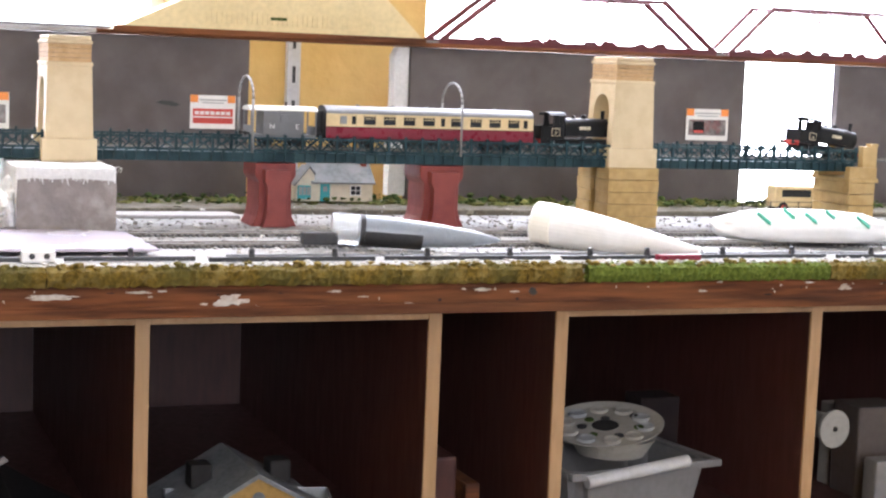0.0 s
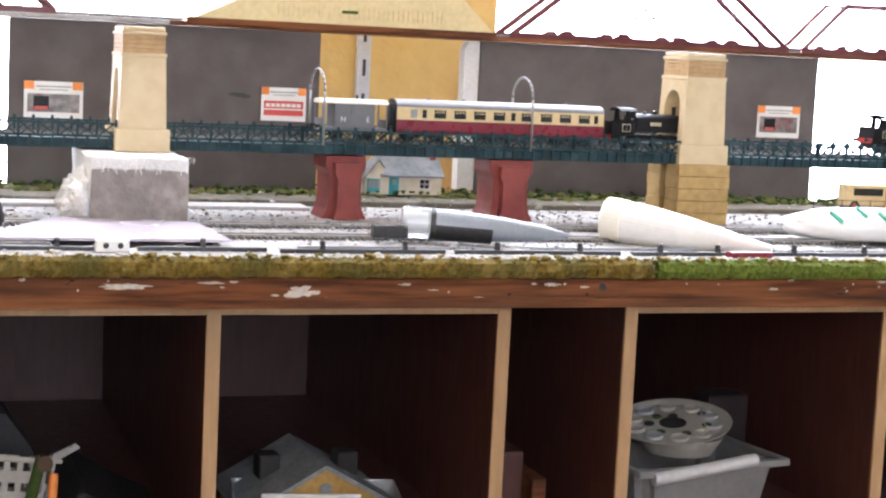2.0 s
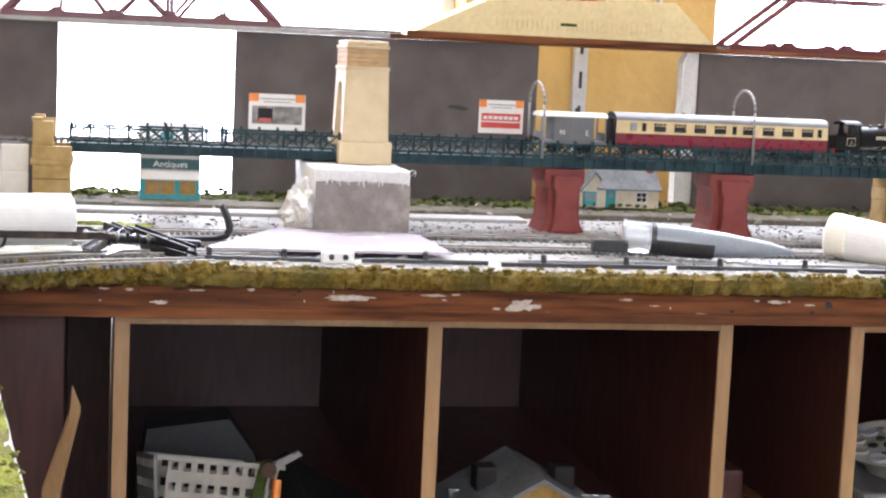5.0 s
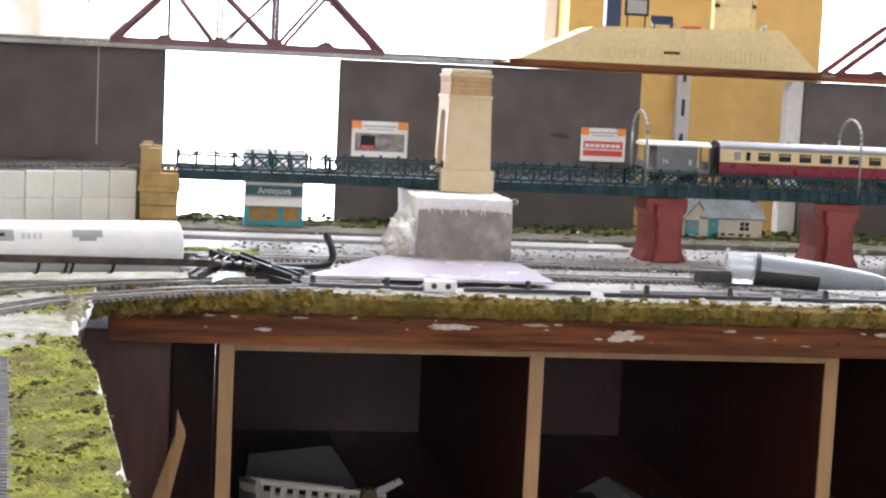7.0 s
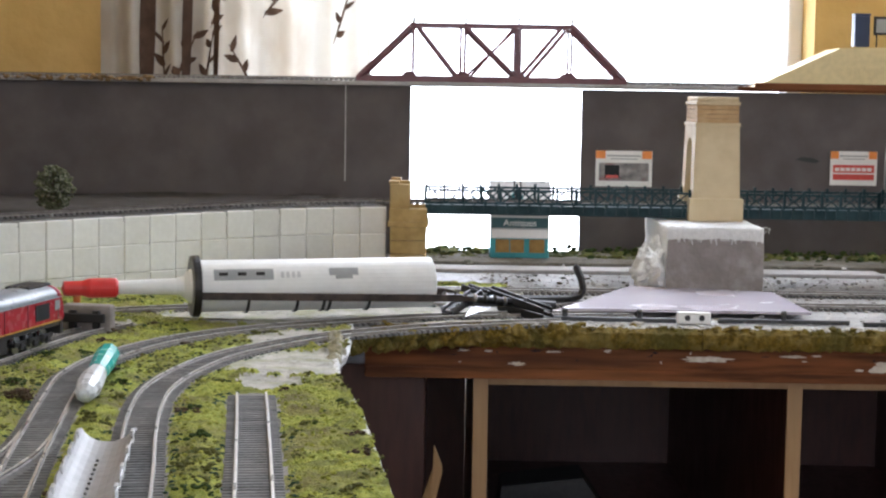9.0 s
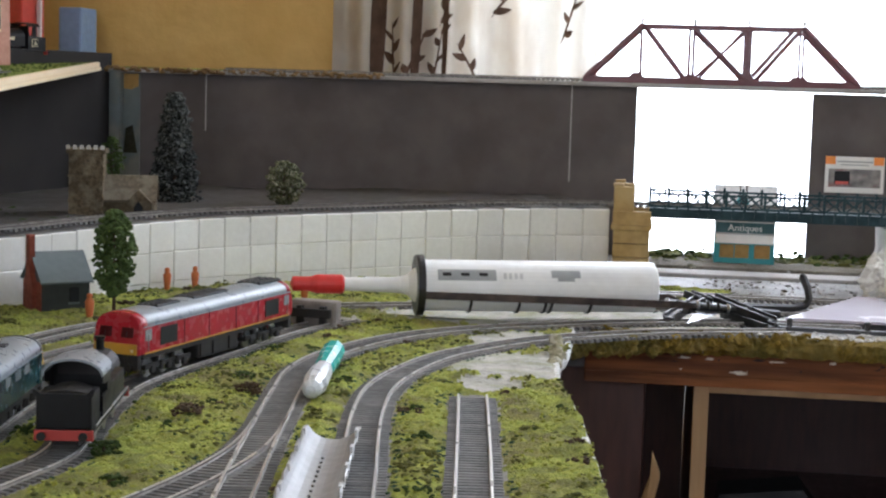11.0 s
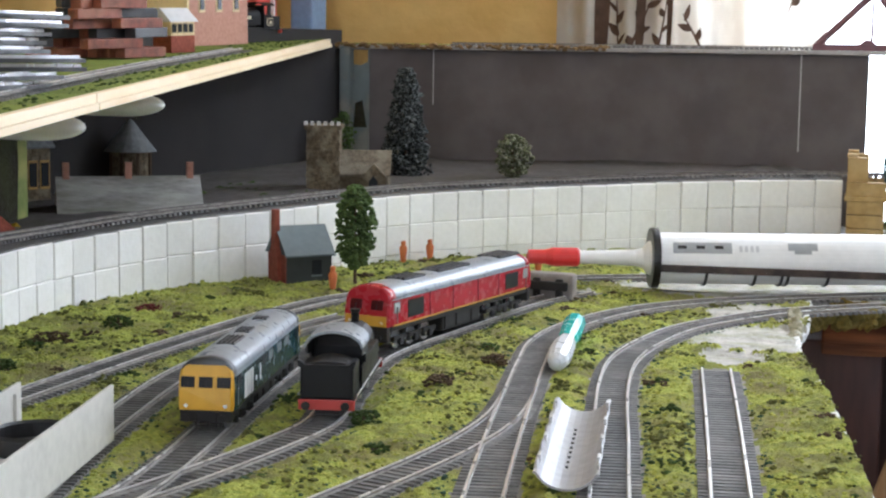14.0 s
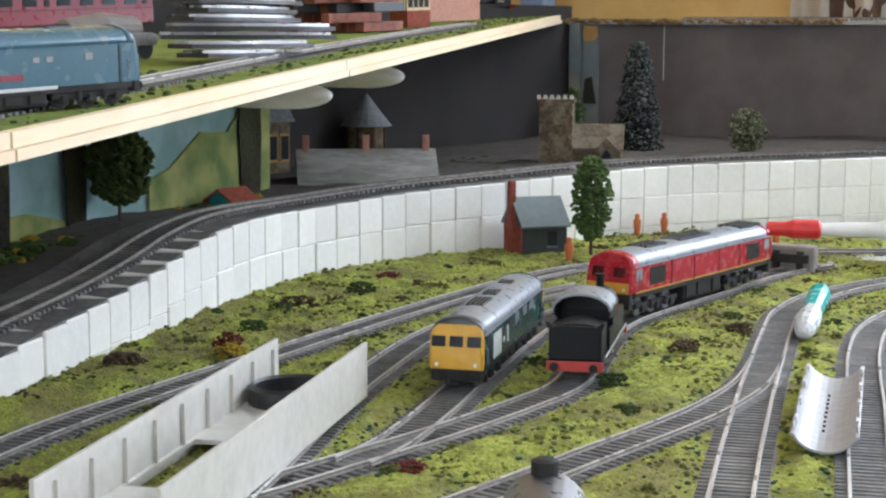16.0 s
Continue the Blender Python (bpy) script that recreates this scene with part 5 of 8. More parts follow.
DT = DECK + 0.0044
diesel("red_diesel_locomotive", along((-0.381, 0.985), (-0.3335, 1.190), DT) @ Matrix.Diagonal((0.95, 0.95, 0.95, 1)), 0.229, "red diesel freight locomotive with silver roof on a siding", "loco_red", "loco_red", "silver_roof",
       [(0.076, 0.022, 0.0215, 0.0335, "window_dark"), (-0.078, 0.022, 0.0215, 0.0335, "window_dark"), (0.1025, 0.008, 0.0265, 0.034, "window_pale"), (-0.1025, 0.008, 0.0265, 0.034, "window_pale"), (0.055, 0.0008, 0.0185, 0.036, "maroon"), (0.02, 0.0008, 0.0185, 0.036, "maroon"), (-0.02, 0.0008, 0.0185, 0.036, "maroon"), (-0.055, 0.0008, 0.0185, 0.036, "maroon")],
       (-0.0082, 0.0082), (0.0178, 0.0188, "loco_gold"), [(0.06, 0.016, 0.03), (-0.09, 0.02, 0.035), (0.0, 0.016, 0.05)], zb=0.0178, crown=0.0095, glass="windscreen_reflection", brow="loco_red")
red = bpy.data.objects["red_diesel_locomotive"]
for s in (-1, 1):
    part("gold_band", box(s * 0.1146 - 0.0004, s * 0.1146 + 0.0004, -0.0160, 0.0160, 0.0182, 0.0252), M["loco_gold"], red)
diesel("green_diesel_locomotive", pose(-0.4033, 0.8267, DT, 0, 0, -81.5) @ Matrix.Diagonal((0.81, 0.81, 0.81, 1)), 0.214, "blue green diesel locomotive with yellow cab ends on the grass siding", "loco_green", "loco_yellow", "silver_roof",
       [(0.090, 0.010, 0.027, 0.0345, "window_dark"), (-0.09, 0.010, 0.027, 0.0345, "window_dark"), (0.073, 0.0045, 0.0165, 0.0325, "white_plastic"), (0.0665, 0.0045, 0.0165, 0.0325, "white_plastic"), (0.060, 0.0045, 0.0165, 0.0325, "white_plastic"), (0.0535, 0.0045, 0.0165, 0.0325, "white_plastic"), (0.042, 0.004, 0.022, 0.025, "white_plastic"), (0.030, 0.0035, 0.020, 0.031, "white_plastic"), (0.02, 0.012, 0.028, 0.0345, "window_dark"), (-0.002, 0.012, 0.028, 0.0345, "window_pale"), (-0.03, 0.014, 0.028, 0.0345, "window_pale"), (-0.055, 0.014, 0.028, 0.0345, "window_pale")],
       (-0.0115, 0, 0.0115), None, [(0.04, 0.012, 0.03), (-0.05, 0.010, 0.012), (0.0, 0.010, 0.02)], zb=0.0145, crown=0.0115, brow="dark_roof")
grn = bpy.data.objects["green_diesel_locomotive"]
for s in (-1, 1):
    part("window_surround", box(s * 0.0950 - 0.0072, s * 0.0950 + 0.0072, -0.0182, 0.0182, 0.0145, 0.0262), M["loco_green"], grn)


def steam_loco(m):
    """A tender-first view: cab and tender back towards the camera; x points to the tender end."""
    t = thing("steam_locomotive", m, "black steam locomotive with red buffer beam seen cab first", "locomotive")
    W = 0.0165
    part("running_plate", box(-0.07, 0.062, -W, W, 0.0125, 0.0145, 0.0005), M["loco_black"], t)
    part("coal", loft([[(0.036, y, 0.0345 + 0.003 * math.cos(y * 130)) for y in (-0.013, -0.006, 0, 0.006, 0.013)], [(0.058, y, 0.0342 + 0.002 * math.cos(y * 110)) for y in (-0.013, -0.006, 0, 0.006, 0.013)]]), M["underframe"], t)
    part("bunker", box(0.034, 0.062, -W + 0.001, W - 0.001, 0.0145, 0.0345, 0.0015), M["loco_black"], t)
    part("bunker_flare", prism([(-W + 0.0005, 0.0335), (W - 0.0005, 0.0335), (W + 0.0008, 0.0375), (W - 0.001, 0.0375), (W - 0.004, 0.0350), (-W + 0.004, 0.0350), (-W + 0.001, 0.0375), (-W - 0.0008, 0.0375)], 0.003, "x", 0.0600), M["loco_black"], t)
    arch = [(-W, 0.0145), (-W, 0.041)] + [(-W * math.cos(math.pi * k / 12), 0.041 + 0.0085 * math.sin(math.pi * k / 12)) for k in range(1, 12)] + [(W, 0.041), (W, 0.0145)]
    part("cab_opening", prism([(-W + 0.003, 0.0365), (-W + 0.003, 0.041)] + [(-(W - 0.003) * math.cos(math.pi * k / 10), 0.041 + 0.006 * math.sin(math.pi * k / 10)) for k in range(1, 10)] + [(W - 0.003, 0.041), (W - 0.003, 0.0365)], 0.0006, "x", 0.0085), M["underframe"], t)
    part("cab_front", prism(arch, 0.0012, "x", 0.0065), M["loco_black"], t)
    for s in (-1, 1):
        part("cab_side", prism([(0.0065, 0.0145), (0.0065, 0.041), (0.034, 0.041), (0.034, 0.0365), (0.026, 0.0345), (0.018, 0.0345), (0.018, 0.029), (0.034, 0.029), (0.034, 0.0145)], 0.001, "y", s * W - 0.0005), M["loco_black"], t)
        part("side_tank", box(-0.05, 0.0065, s * 0.0125 - 0.004, s * 0.0125 + 0.004, 0.0145, 0.031, 0.001), M["loco_black"], t)
        for x in (-0.045, -0.012, 0.022):
            wheel(t, x, s * 0.0093, 0.0095)
        part("coupling_rod", box(-0.047, 0.024, s * 0.0118 - 0.0006, s * 0.0118 + 0.0006, 0.0065, 0.0085), M["steel"], t)
        part("handrail", rod((-0.06, s * 0.0172, 0.0165), (0.058, s * 0.0172, 0.0165), 0.0006, n=6), M["steel"], t)
        part("buffer_beam", box(s * 0.066 - 0.0045 - 0.001, s * 0.066 - 0.0045 + 0.001, -W, W, 0.0085, 0.0145, 0.0004), M["buffer_red"], t)
        buffers(t, s * 0.066 - 0.0035, s, 0.0118)
    outer = [(-(W + 0.0012) * math.cos(math.pi * k / 14), 0.0408 + 0.0098 * math.sin(math.pi * k / 14)) for k in range(15)]
    low = [(-(W + 0.0002) * math.cos(math.pi * k / 14), 0.0398 + 0.0093 * math.sin(math.pi * k / 14)) for k in range(15)]
    # Silver grey colour stands in for the shine on the cab roof.
    part("cab_roof", prism(outer + low[::-1], 0.033, "x", 0.004), M["silver_roof"], t, "arched cab roof with its sheen put into the grey")
    part("boiler", rod((-0.066, 0, 0.029), (0.0065, 0, 0.029), 0.0115, n=22), M["loco_black"], t)
    part("chimney", lathe([(0.0032, 0), (0.0026, 0.002), (0.0026, 0.008), (0.0034, 0.0085), (0.0034, 0.0098), (0.002, 0.0098)], 14, m=Matrix.Translation((-0.058, 0, 0.039))), M["loco_black"], t)
    part("dome", lathe([(0.0048, 0), (0.0045, 0.004), (0.0028, 0.0062), (0, 0.0068)], 16, m=Matrix.Translation((-0.028, 0, 0.0385))), M["steel"], t, "polished dome")
    part("frames", box(-0.06, 0.058, -0.0075, 0.0075, 0.005, 0.0125), M["underframe"], t)
    return t


steam_loco(along((-0.338, 0.773), (-0.360, 0.896), DT) @ Matrix.Diagonal((0.9, 0.9, 0.9, 1)))


def tank_wagon(m):
    t = thing("tank_wagon", m, "silver tank wagon near the points", "wagon")
    part("barrel", lathe([(0.0, -0.047), (0.010, -0.045), (0.0145, -0.041), (0.0145, 0.041), (0.010, 0.045), (0.0, 0.047)], 26, m=Matrix.Translation((0, 0, 0.027)) @ Matrix.Rotation(radians(90), 4, "Y")), M["steel"], t, smooth=True)
    part("dome", lathe([(0.0045, 0), (0.0045, 0.005), (0.003, 0.0058), (0, 0.006)], 16, m=Matrix.Translation((0.038, 0, 0.0405))), M["underframe"], t)
    part("chassis", box(-0.05, 0.05, -0.013, 0.013, 0.0085, 0.0125, 0.0006), M["underframe"], t)
    for x in (-0.026, 0.026):
        for s in (-1, 1):
            wheel(t, x, s * 0.0093, 0.0062)
            part("axle_guard", box(x - 0.003, x + 0.003, s * 0.0125 - 0.0008, s * 0.0125 + 0.0008, 0.004, 0.0088), M["underframe"], t)
    for s in (-1, 1):
        buffers(t, s * 0.05, s)
    return t


tank_wagon(along((-0.2535, 0.482), (-0.2275, 0.382), DT))

# ---- on the viaduct deck and baseboard front ----
pb = thing("polystyrene_block", pose(0.2175, 1.655, DECK), "white polystyrene block with a grey front face propping the bridge tower", "block")
bm = box(-0.046, 0.0475, -0.085, 0.085, 0, 0.0655, 0.002)
bmesh.ops.subdivide_edges(bm, edges=bm.edges[:], cuts=5, use_grid_fill=True)
for v in bm.verts:
    k = noise.noise(v.co * 90)
    v.co += Vector((0.0022 * k if v.co.x < -0.03 else 0.001 * k, 0.0006 * k, 0.0012 * k if v.co.z > 0.06 else 0))
part("foam_core", bm, M["foam_raw"], pb)
part("painted_face", prism([(-0.046, 0.0005), (-0.0455, 0.03), (-0.0445, 0.053), (-0.03, 0.0545), (-0.012, 0.0535), (0.006, 0.055), (0.03, 0.0535), (0.044, 0.0525), (0.0475, 0.05), (0.0475, 0.012), (0.0465, 0.0005)], 0.002, "y", -0.0872), M["foam_grey"], pb)
bm = bmesh.new()
for i in range(46):
    a = rng.random()
    p = Vector((-0.047 + 0.095 * a, -0.085 + 0.012 * rng.random(), 0.0645))
    rod(p, p + Vector((0.010 * (rng.random() - 0.5), -0.004 * rng.random(), 0.0035 * rng.random())), 0.0005, 0.0002, 5, bm)
for i in range(30):
    a, z_ = rng.random(), 0.0525 + 0.003 * rng.random()
    rod((-0.045 + 0.092 * a, -0.0872, z_ + 0.004), (-0.045 + 0.092 * a + 0.006 * (rng.random() - 0.5), -0.0885, z_ - 0.006 * rng.random() ** 2), 0.0008, 0.0003, 5, bm)
part("frayed_edge", bm, M["foam_raw"], pb)
part("loose_thread", sweep(smooth_path([(0.047, -0.086, 0.060), (0.052, -0.087, 0.066), (0.051, -0.088, 0.061)], 0.002), [(-0.0004, -0.0003), (0.0004, -0.0003), (0.0004, 0.0003), (-0.0004, 0.0003)]), M["foam_raw"], pb)
part("loose_thread", sweep(smooth_path([(0.047, -0.087, 0.018), (0.056, -0.089, 0.011), (0.058, -0.09, 0.003)], 0.002), [(-0.0004, -0.0003), (0.0004, -0.0003), (0.0004, 0.0003), (-0.0004, 0.0003)]), M["foam_raw"], pb)
bm = bmesh.new()
bmesh.ops.create_icosphere(bm, subdivisions=4, radius=1.0)
for v in bm.verts:
    k = 1 + 0.35 * noise.noise(v.co * 2.1) + 0.16 * noise.noise(v.co * 6) + 0.1 * noise.noise(v.co * 15)
    v.co = Vector((-0.047 + v.co.x * 0.018 * k * (1.15 - 0.35 * v.co.z), -0.03 + v.co.y * 0.055 * k, max(0.0, 0.023 + v.co.z * 0.026 * k)))
part("torn_side", bm, M["foam_raw"], pb)
tagged(part("lilac_card", prism([(0.06, 1.408), (0.275, 1.404), (0.27, 1.55), (0.14, 1.585)], 0.0022, "z", 0.8046), M["lilac_card"]), "glossy lilac card sheet lying on the tracks", "card")

sk = thing("track_connector", pose(0.168, 1.368, 0.8), "small white plastic connector with two holes", "connector")
bm = box(-0.014, 0.014, -0.004, 0.004, 0.0, 0.0105, 0.0018)
part("connector_body", bm, M["white_plastic"], sk)
for x in (-0.0055, 0.0065):
    part("hole", rod((x, -0.0046, 0.0056), (x, -0.0036, 0.0056), 0.0025, n=12), M["black_plastic"], sk)


def fence_run(x0, x1, y, tilt):
    f = thing("trackside_strip", pose(x0, y, DECK + 0.0002, 0, 0, tilt), "black plastic strip with small pegs along the board edge", "strip", "black trackside strips")
    L = x1 - x0
    part("strip_rail", box(0, L, -0.0022, 0.0022, 0.0, 0.0038, 0.0006), M["black_plastic"], f)
    n = max(1, int(L / 0.058))
    for i in range(n):
        x = L * (i + 0.5) / n
        bm = box(x - 0.0022, x + 0.0022, -0.002, 0.002, 0.0038, 0.0075, 0.0004)
        lathe([(0.002, 0), (0.0028, 0.0015), (0.0022, 0.0035), (0, 0.0042)], 10, bm, Matrix.Translation((x, 0, 0.0072)))
        part("peg", bm, M["black_plastic"], f)


for a, b_, y, tl in ((0.03, 0.155, 1.378, -3), (0.19, 0.30, 1.376, -1), (0.31, 0.46, 1.366, 1), (0.47, 0.63, 1.371, -1), (0.64, 0.76, 1.366, 1), (0.775, 0.93, 1.371, 0), (0.94, 1.1, 1.366, 0), (1.11, 1.28, 1.37, 0)):
    fence_run(a, b_, y, tl)
for a, b_, y in ((0.33, 0.52, 1.388), (0.55, 0.72, 1.392), (0.80, 1.0, 1.39), (1.02, 1.25, 1.392)):
    ob = part("loose_rail", sweep([(a, y, DECK + 0.0008), ((a + b_) / 2, y + 0.003, DECK + 0.0012), (b_, y + 0.001, DECK + 0.0008)], [(-0.0012, 0), (0.0012, 0), (0.0012, 0.0028), (-0.0012, 0.0028)]), M["steel"])
    tagged(ob, "loose length of dull metal rail lying on the ballast", "rail", "loose rails")
bm = bmesh.new()
for i in range(1700):
    b_ = len(bm.verts)
    s = 0.0006 + 0.0018 * rng.random() ** 3
    p = Vector((-0.02 + 1.42 * rng.random(), 1.345 + 0.36 * rng.random() ** 1.3, DECK + 0.0006))
    b = bmesh.new()
    bmesh.ops.create_icosphere(b, subdivisions=1, radius=s)
    for v in b.verts:
        v.co *= 0.6 + 0.8 * rng.random()
    me_ = None
    vs = [bm.verts.new(p + Vector((v.co.x * 1.7, v.co.y, v.co.z * 0.7))) for v in b.verts]
    b.verts.index_update()
    for f in b.faces:
        bm.faces.new([vs[v.index] for v in f.verts])
    b.free()
tagged(part("ballast_debris", bm, M["plaster"]), "white crumbs and chips scattered over the ballast", "debris", kind="stuff")


# ---- caulking gun, marker, tubes and tools lying on the tracks ----
def lying(a, b, r):
    """A pose with z along the line from a to b."""
    a, b = Vector(a), Vector(b)
    return Matrix.Translation(a) @ (b - a).to_track_quat("Z", "Y").to_matrix().to_4x4()


cg = thing("sealant_gun", pose(0, 0, 0), "white sealant cartridge in a black caulking gun with red nozzle cap", "caulking gun")
A, B = (-0.243, 1.322, 0.831), (-0.052, 1.378, 0.831)
Lc = (Vector(B) - Vector(A)).length
m = lying(A, B, 0)
part("cartridge", lathe([(0.0, 0.002), (0.0205, 0.002), (0.021, 0.004), (0.021, Lc - 0.006), (0.0205, Lc - 0.001), (0.019, Lc), (0.0, Lc - 0.006)], 36, m=m), M["white_plastic"], cg, smooth=False)
part("nozzle", lathe([(0.0165, 0.002), (0.013, -0.004), (0.0085, -0.008), (0.0068, -0.014), (0.0052, -0.065), (0.0, -0.066)], 24, m=m), M["white_plastic"], cg)
part("nozzle_cap", lathe([(0.0062, -0.060), (0.0078, -0.062), (0.0078, -0.082), (0.006, -0.088), (0.0058, -0.102), (0.0, -0.104)], 20, m=m), M["red_plastic"], cg, "bright red nozzle cap")
part("front_plate", lathe([(0.0172, -0.002), (0.0244, -0.002), (0.0250, 0.0), (0.0250, 0.004), (0.0215, 0.004), (0.0215, 0.0012), (0.0172, 0.001)], 32, m=m), M["black_steel"], cg)
ax = (Vector(B) - Vector(A)).normalized()
ga = Matrix.Translation(A) @ Matrix.Rotation(math.atan2(ax.y, ax.x), 4, "Z")
for s in (-1, 1):
    part("side_rail", prism([(0.002, -0.0025), (0.002, -0.0085), (Lc + 0.02, -0.0145), (Lc + 0.034, -0.0135), (Lc + 0.02, -0.0085)], 0.0016, "y", s * 0.0224 - 0.0008, m=ga), M["rusty_steel"], cg)
for d in (0.042, 0.082, 0.104, 0.109, 0.142):
    part("cradle_strap", sector(0.0213, 0.0226, d - 0.0011, d + 0.0011, 200, 340, m=ga @ Matrix(((0, 0, 1, 0), (-1, 0, 0, 0), (0, 1, 0, 0), (0, 0, 0, 1)))), M["black_steel"], cg)
tube = ga @ Matrix(((0, 0, 1, 0), (-1, 0, 0, 0), (0, 1, 0, 0), (0, 0, 0, 1)))
part("printed_label", sector(0.0210, 0.0213, 0.014, 0.062, 18, 44, m=tube), M["label_grey"], cg)
for k in range(3):
    part("label_print", sector(0.0212, 0.02145, 0.018 + 0.015 * k, 0.025 + 0.015 * k, 28, 36, m=tube), M["underframe"], cg)
for k in range(4):
    part("label_print", sector(0.0210, 0.0213, 0.068 + 0.0045 * k, 0.0705 + 0.0045 * k, 22, 36, m=tube), M["label_pale"], cg)
part("printed_label", sector(0.0210, 0.0213, 0.108, 0.132, 26, 44, m=tube), M["label_grey"], cg)
part("printed_label", sector(0.0210, 0.0213, 0.113, 0.127, 18, 26, m=tube), M["label_grey"], cg)
bm = rod((-0.04, 1.382, 0.818), (0.055, 1.408, 0.809), 0.0035, n=8)
part("push_rod", bm, M["black_steel"], cg)
bm = bmesh.new()
kp = [(-0.025, 1.455, 0.8065), (0.072, 1.476, 0.8065), (0.082, 1.480, 0.8085), (0.0855, 1.482, 0.814), (0.0835, 1.483, 0.824), (0.079, 1.484, 0.834)]
for p, q in zip(kp[:-1], kp[1:]):
    rod(p, q, 0.0034, n=6, bm=bm)
    b = bmesh.new()
    bmesh.ops.create_icosphere(b, subdivisions=1, radius=0.0034)
    add(bm, b, Matrix.Translation(q))
tagged(part("hex_key", bm, M["black_steel"]), "black steel hex key with its short arm up", "hex key")

mk = thing("glue_applicator", pose(0, 0, 0), "silver tapered applicator with a clear cap and black handle", "applicator")
a, b = (0.448, 1.463, 0.8195), (0.606, 1.428, 0.811)
m = lying(a, b, 0)
Lm = (Vector(b) - Vector(a)).length
part("clear_cap", lathe([(0.0, 0.0), (0.0135, 0.0), (0.0148, 0.002), (0.0148, 0.026), (0.0, 0.026)], 28, m=m), M["clear_plastic"], mk)
part("cap_core", lathe([(0.0, 0.002), (0.007, 0.003), (0.006, 0.024), (0.0, 0.025)], 16, m=m), M["white_plastic"], mk)
part("barrel", lathe([(0.0, 0.026), (0.0146, 0.026), (0.0146, 0.03), (0.014, 0.06), (0.0118, 0.095), (0.0075, 0.135), (0.0025, Lm - 0.004), (0.0, Lm)], 28, m=m), M["silver_roof"], mk)
part("black_ring", lathe([(0.0147, 0.0262), (0.0150, 0.027), (0.0150, 0.030), (0.0147, 0.031)], 28, m=m), M["black_plastic"], mk)
line_ = (Vector(b) - Vector(a)).normalized()
sd_ = Vector((line_.y, -line_.x, 0)).normalized()
up_ = sd_.cross(line_).normalized()
mt = Matrix.Translation(Vector(a)) @ Matrix((sd_, up_, line_)).transposed().to_4x4()
part("black_label", sector(0.0141, 0.0149, 0.031, 0.085, -78, 2, m=mt), M["black_plastic"], mk)
part("black_handle", box(-0.03, 0.004, -0.006, 0.006, 0, 0.012, 0.002, m=Matrix.Translation((0.447, 1.455, 0.8045))), M["black_plastic"], mk)

wc = thing("white_cone", pose(0, 0, 0), "white plastic cone nozzle lying on its side", "cone")
a, b = (0.668, 1.488, 0.8225), (0.79, 1.372, 0.806)
m = lying(a, b, 0)
Lw = (Vector(b) - Vector(a)).length
part("cone_body", lathe([(0.0, 0.0), (0.0195, 0.0), (0.0212, 0.002), (0.0212, 0.018), (0.0205, 0.045), (0.017, 0.08), (0.0115, 0.12), (0.0055, Lw - 0.012), (0.004, Lw), (0.0, Lw)], 32, m=m), M["white_plastic"], wc, smooth=False)
part("end_collar", lathe([(0.0205, -0.0005), (0.0218, 0.0015), (0.0218, 0.02), (0.0211, 0.0215)], 32, m=m), M["ivory_plastic"], wc)

gt = thing("filler_bag", pose(0, 0, 0), "white plastic bag of filler with green printed marks", "bag")
bm = bmesh.new()
bmesh.ops.create_uvsphere(bm, u_segments=40, v_segments=24, radius=1.0)
for v in bm.verts:
    k = 1 + 0.08 * noise.noise(v.co * 3) + 0.04 * noise.noise(v.co * 8)
    v.co = Vector((math.copysign(abs(v.co.x) ** 0.8, v.co.x) * 0.098 * k, v.co.y * 0.03 * k, max(-0.012, v.co.z * 0.0205 * k)))
bmesh.ops.transform(bm, matrix=pose(0.972, 1.478, 0.8175, 0, 0, -14), verts=bm.verts[:])
part("bag", bm, M["white_plastic"], gt, smooth=True)
for x, z in ((0.915, 0.830), (0.945, 0.8345), (0.965, 0.831), (0.99, 0.8335), (1.02, 0.829)):
    part("printed_mark", box(-0.010, 0.010, -0.001, 0.001, -0.0022, 0.0022, 0.0006, m=Matrix.Translation((x, 1.4555 - (x - 0.945) * 0.23 + (0.006 if z > 0.832 else 0), z)) @ Matrix.Rotation(radians(35), 4, "Y") @ Matrix.Rotation(radians(-35), 4, "X")), M["green_print"], gt)
tagged(part("red_tag", box(0.735, 0.78, 1.352, 1.361, 0.8002, 0.806, 0.001), M["maroon"]), "small red and white plastic tag at the board edge", "tag")

# ---- scenery along the back board ----
def strip_points(x0, x1, y0, y1):
    def pick(q):
        return x0 + (x1 - x0) * q.random(), y0 + (y1 - y0) * q.random(), DECK + 0.004 * q.random()
    return pick


tagged(part("pale_path", box(-0.06, 0.43, 1.745, 1.79, 0.7995, 0.8035, 0.001), M["path"]), "pale concrete strip along the far track", "path", kind="structure")
tagged(part("earth_bank", box(-0.06, 1.9, 1.80, 1.9395, 0.7985, 0.806, 0.002), M["verge"]), "earthy verge at the foot of the back board", "bank", kind="structure")
scatter("hedge_clumps", 1900, strip_points(-0.06, 1.3, 1.86, 1.935), 0.0015, 0.010, M["clump_olive"], "olive hedge clumps along the board foot", 21)
scatter("hedge_pale", 1100, strip_points(-0.06, 1.3, 1.80, 1.93), 0.0015, 0.007, M["dry_scrub"], "dry brown clumps along the board foot", 22)
scatter("hedge_stone", 500, strip_points(-0.06, 1.3, 1.795, 1.93), 0.001, 0.005, M["plaster"], "pale rubble along the board foot", 23)


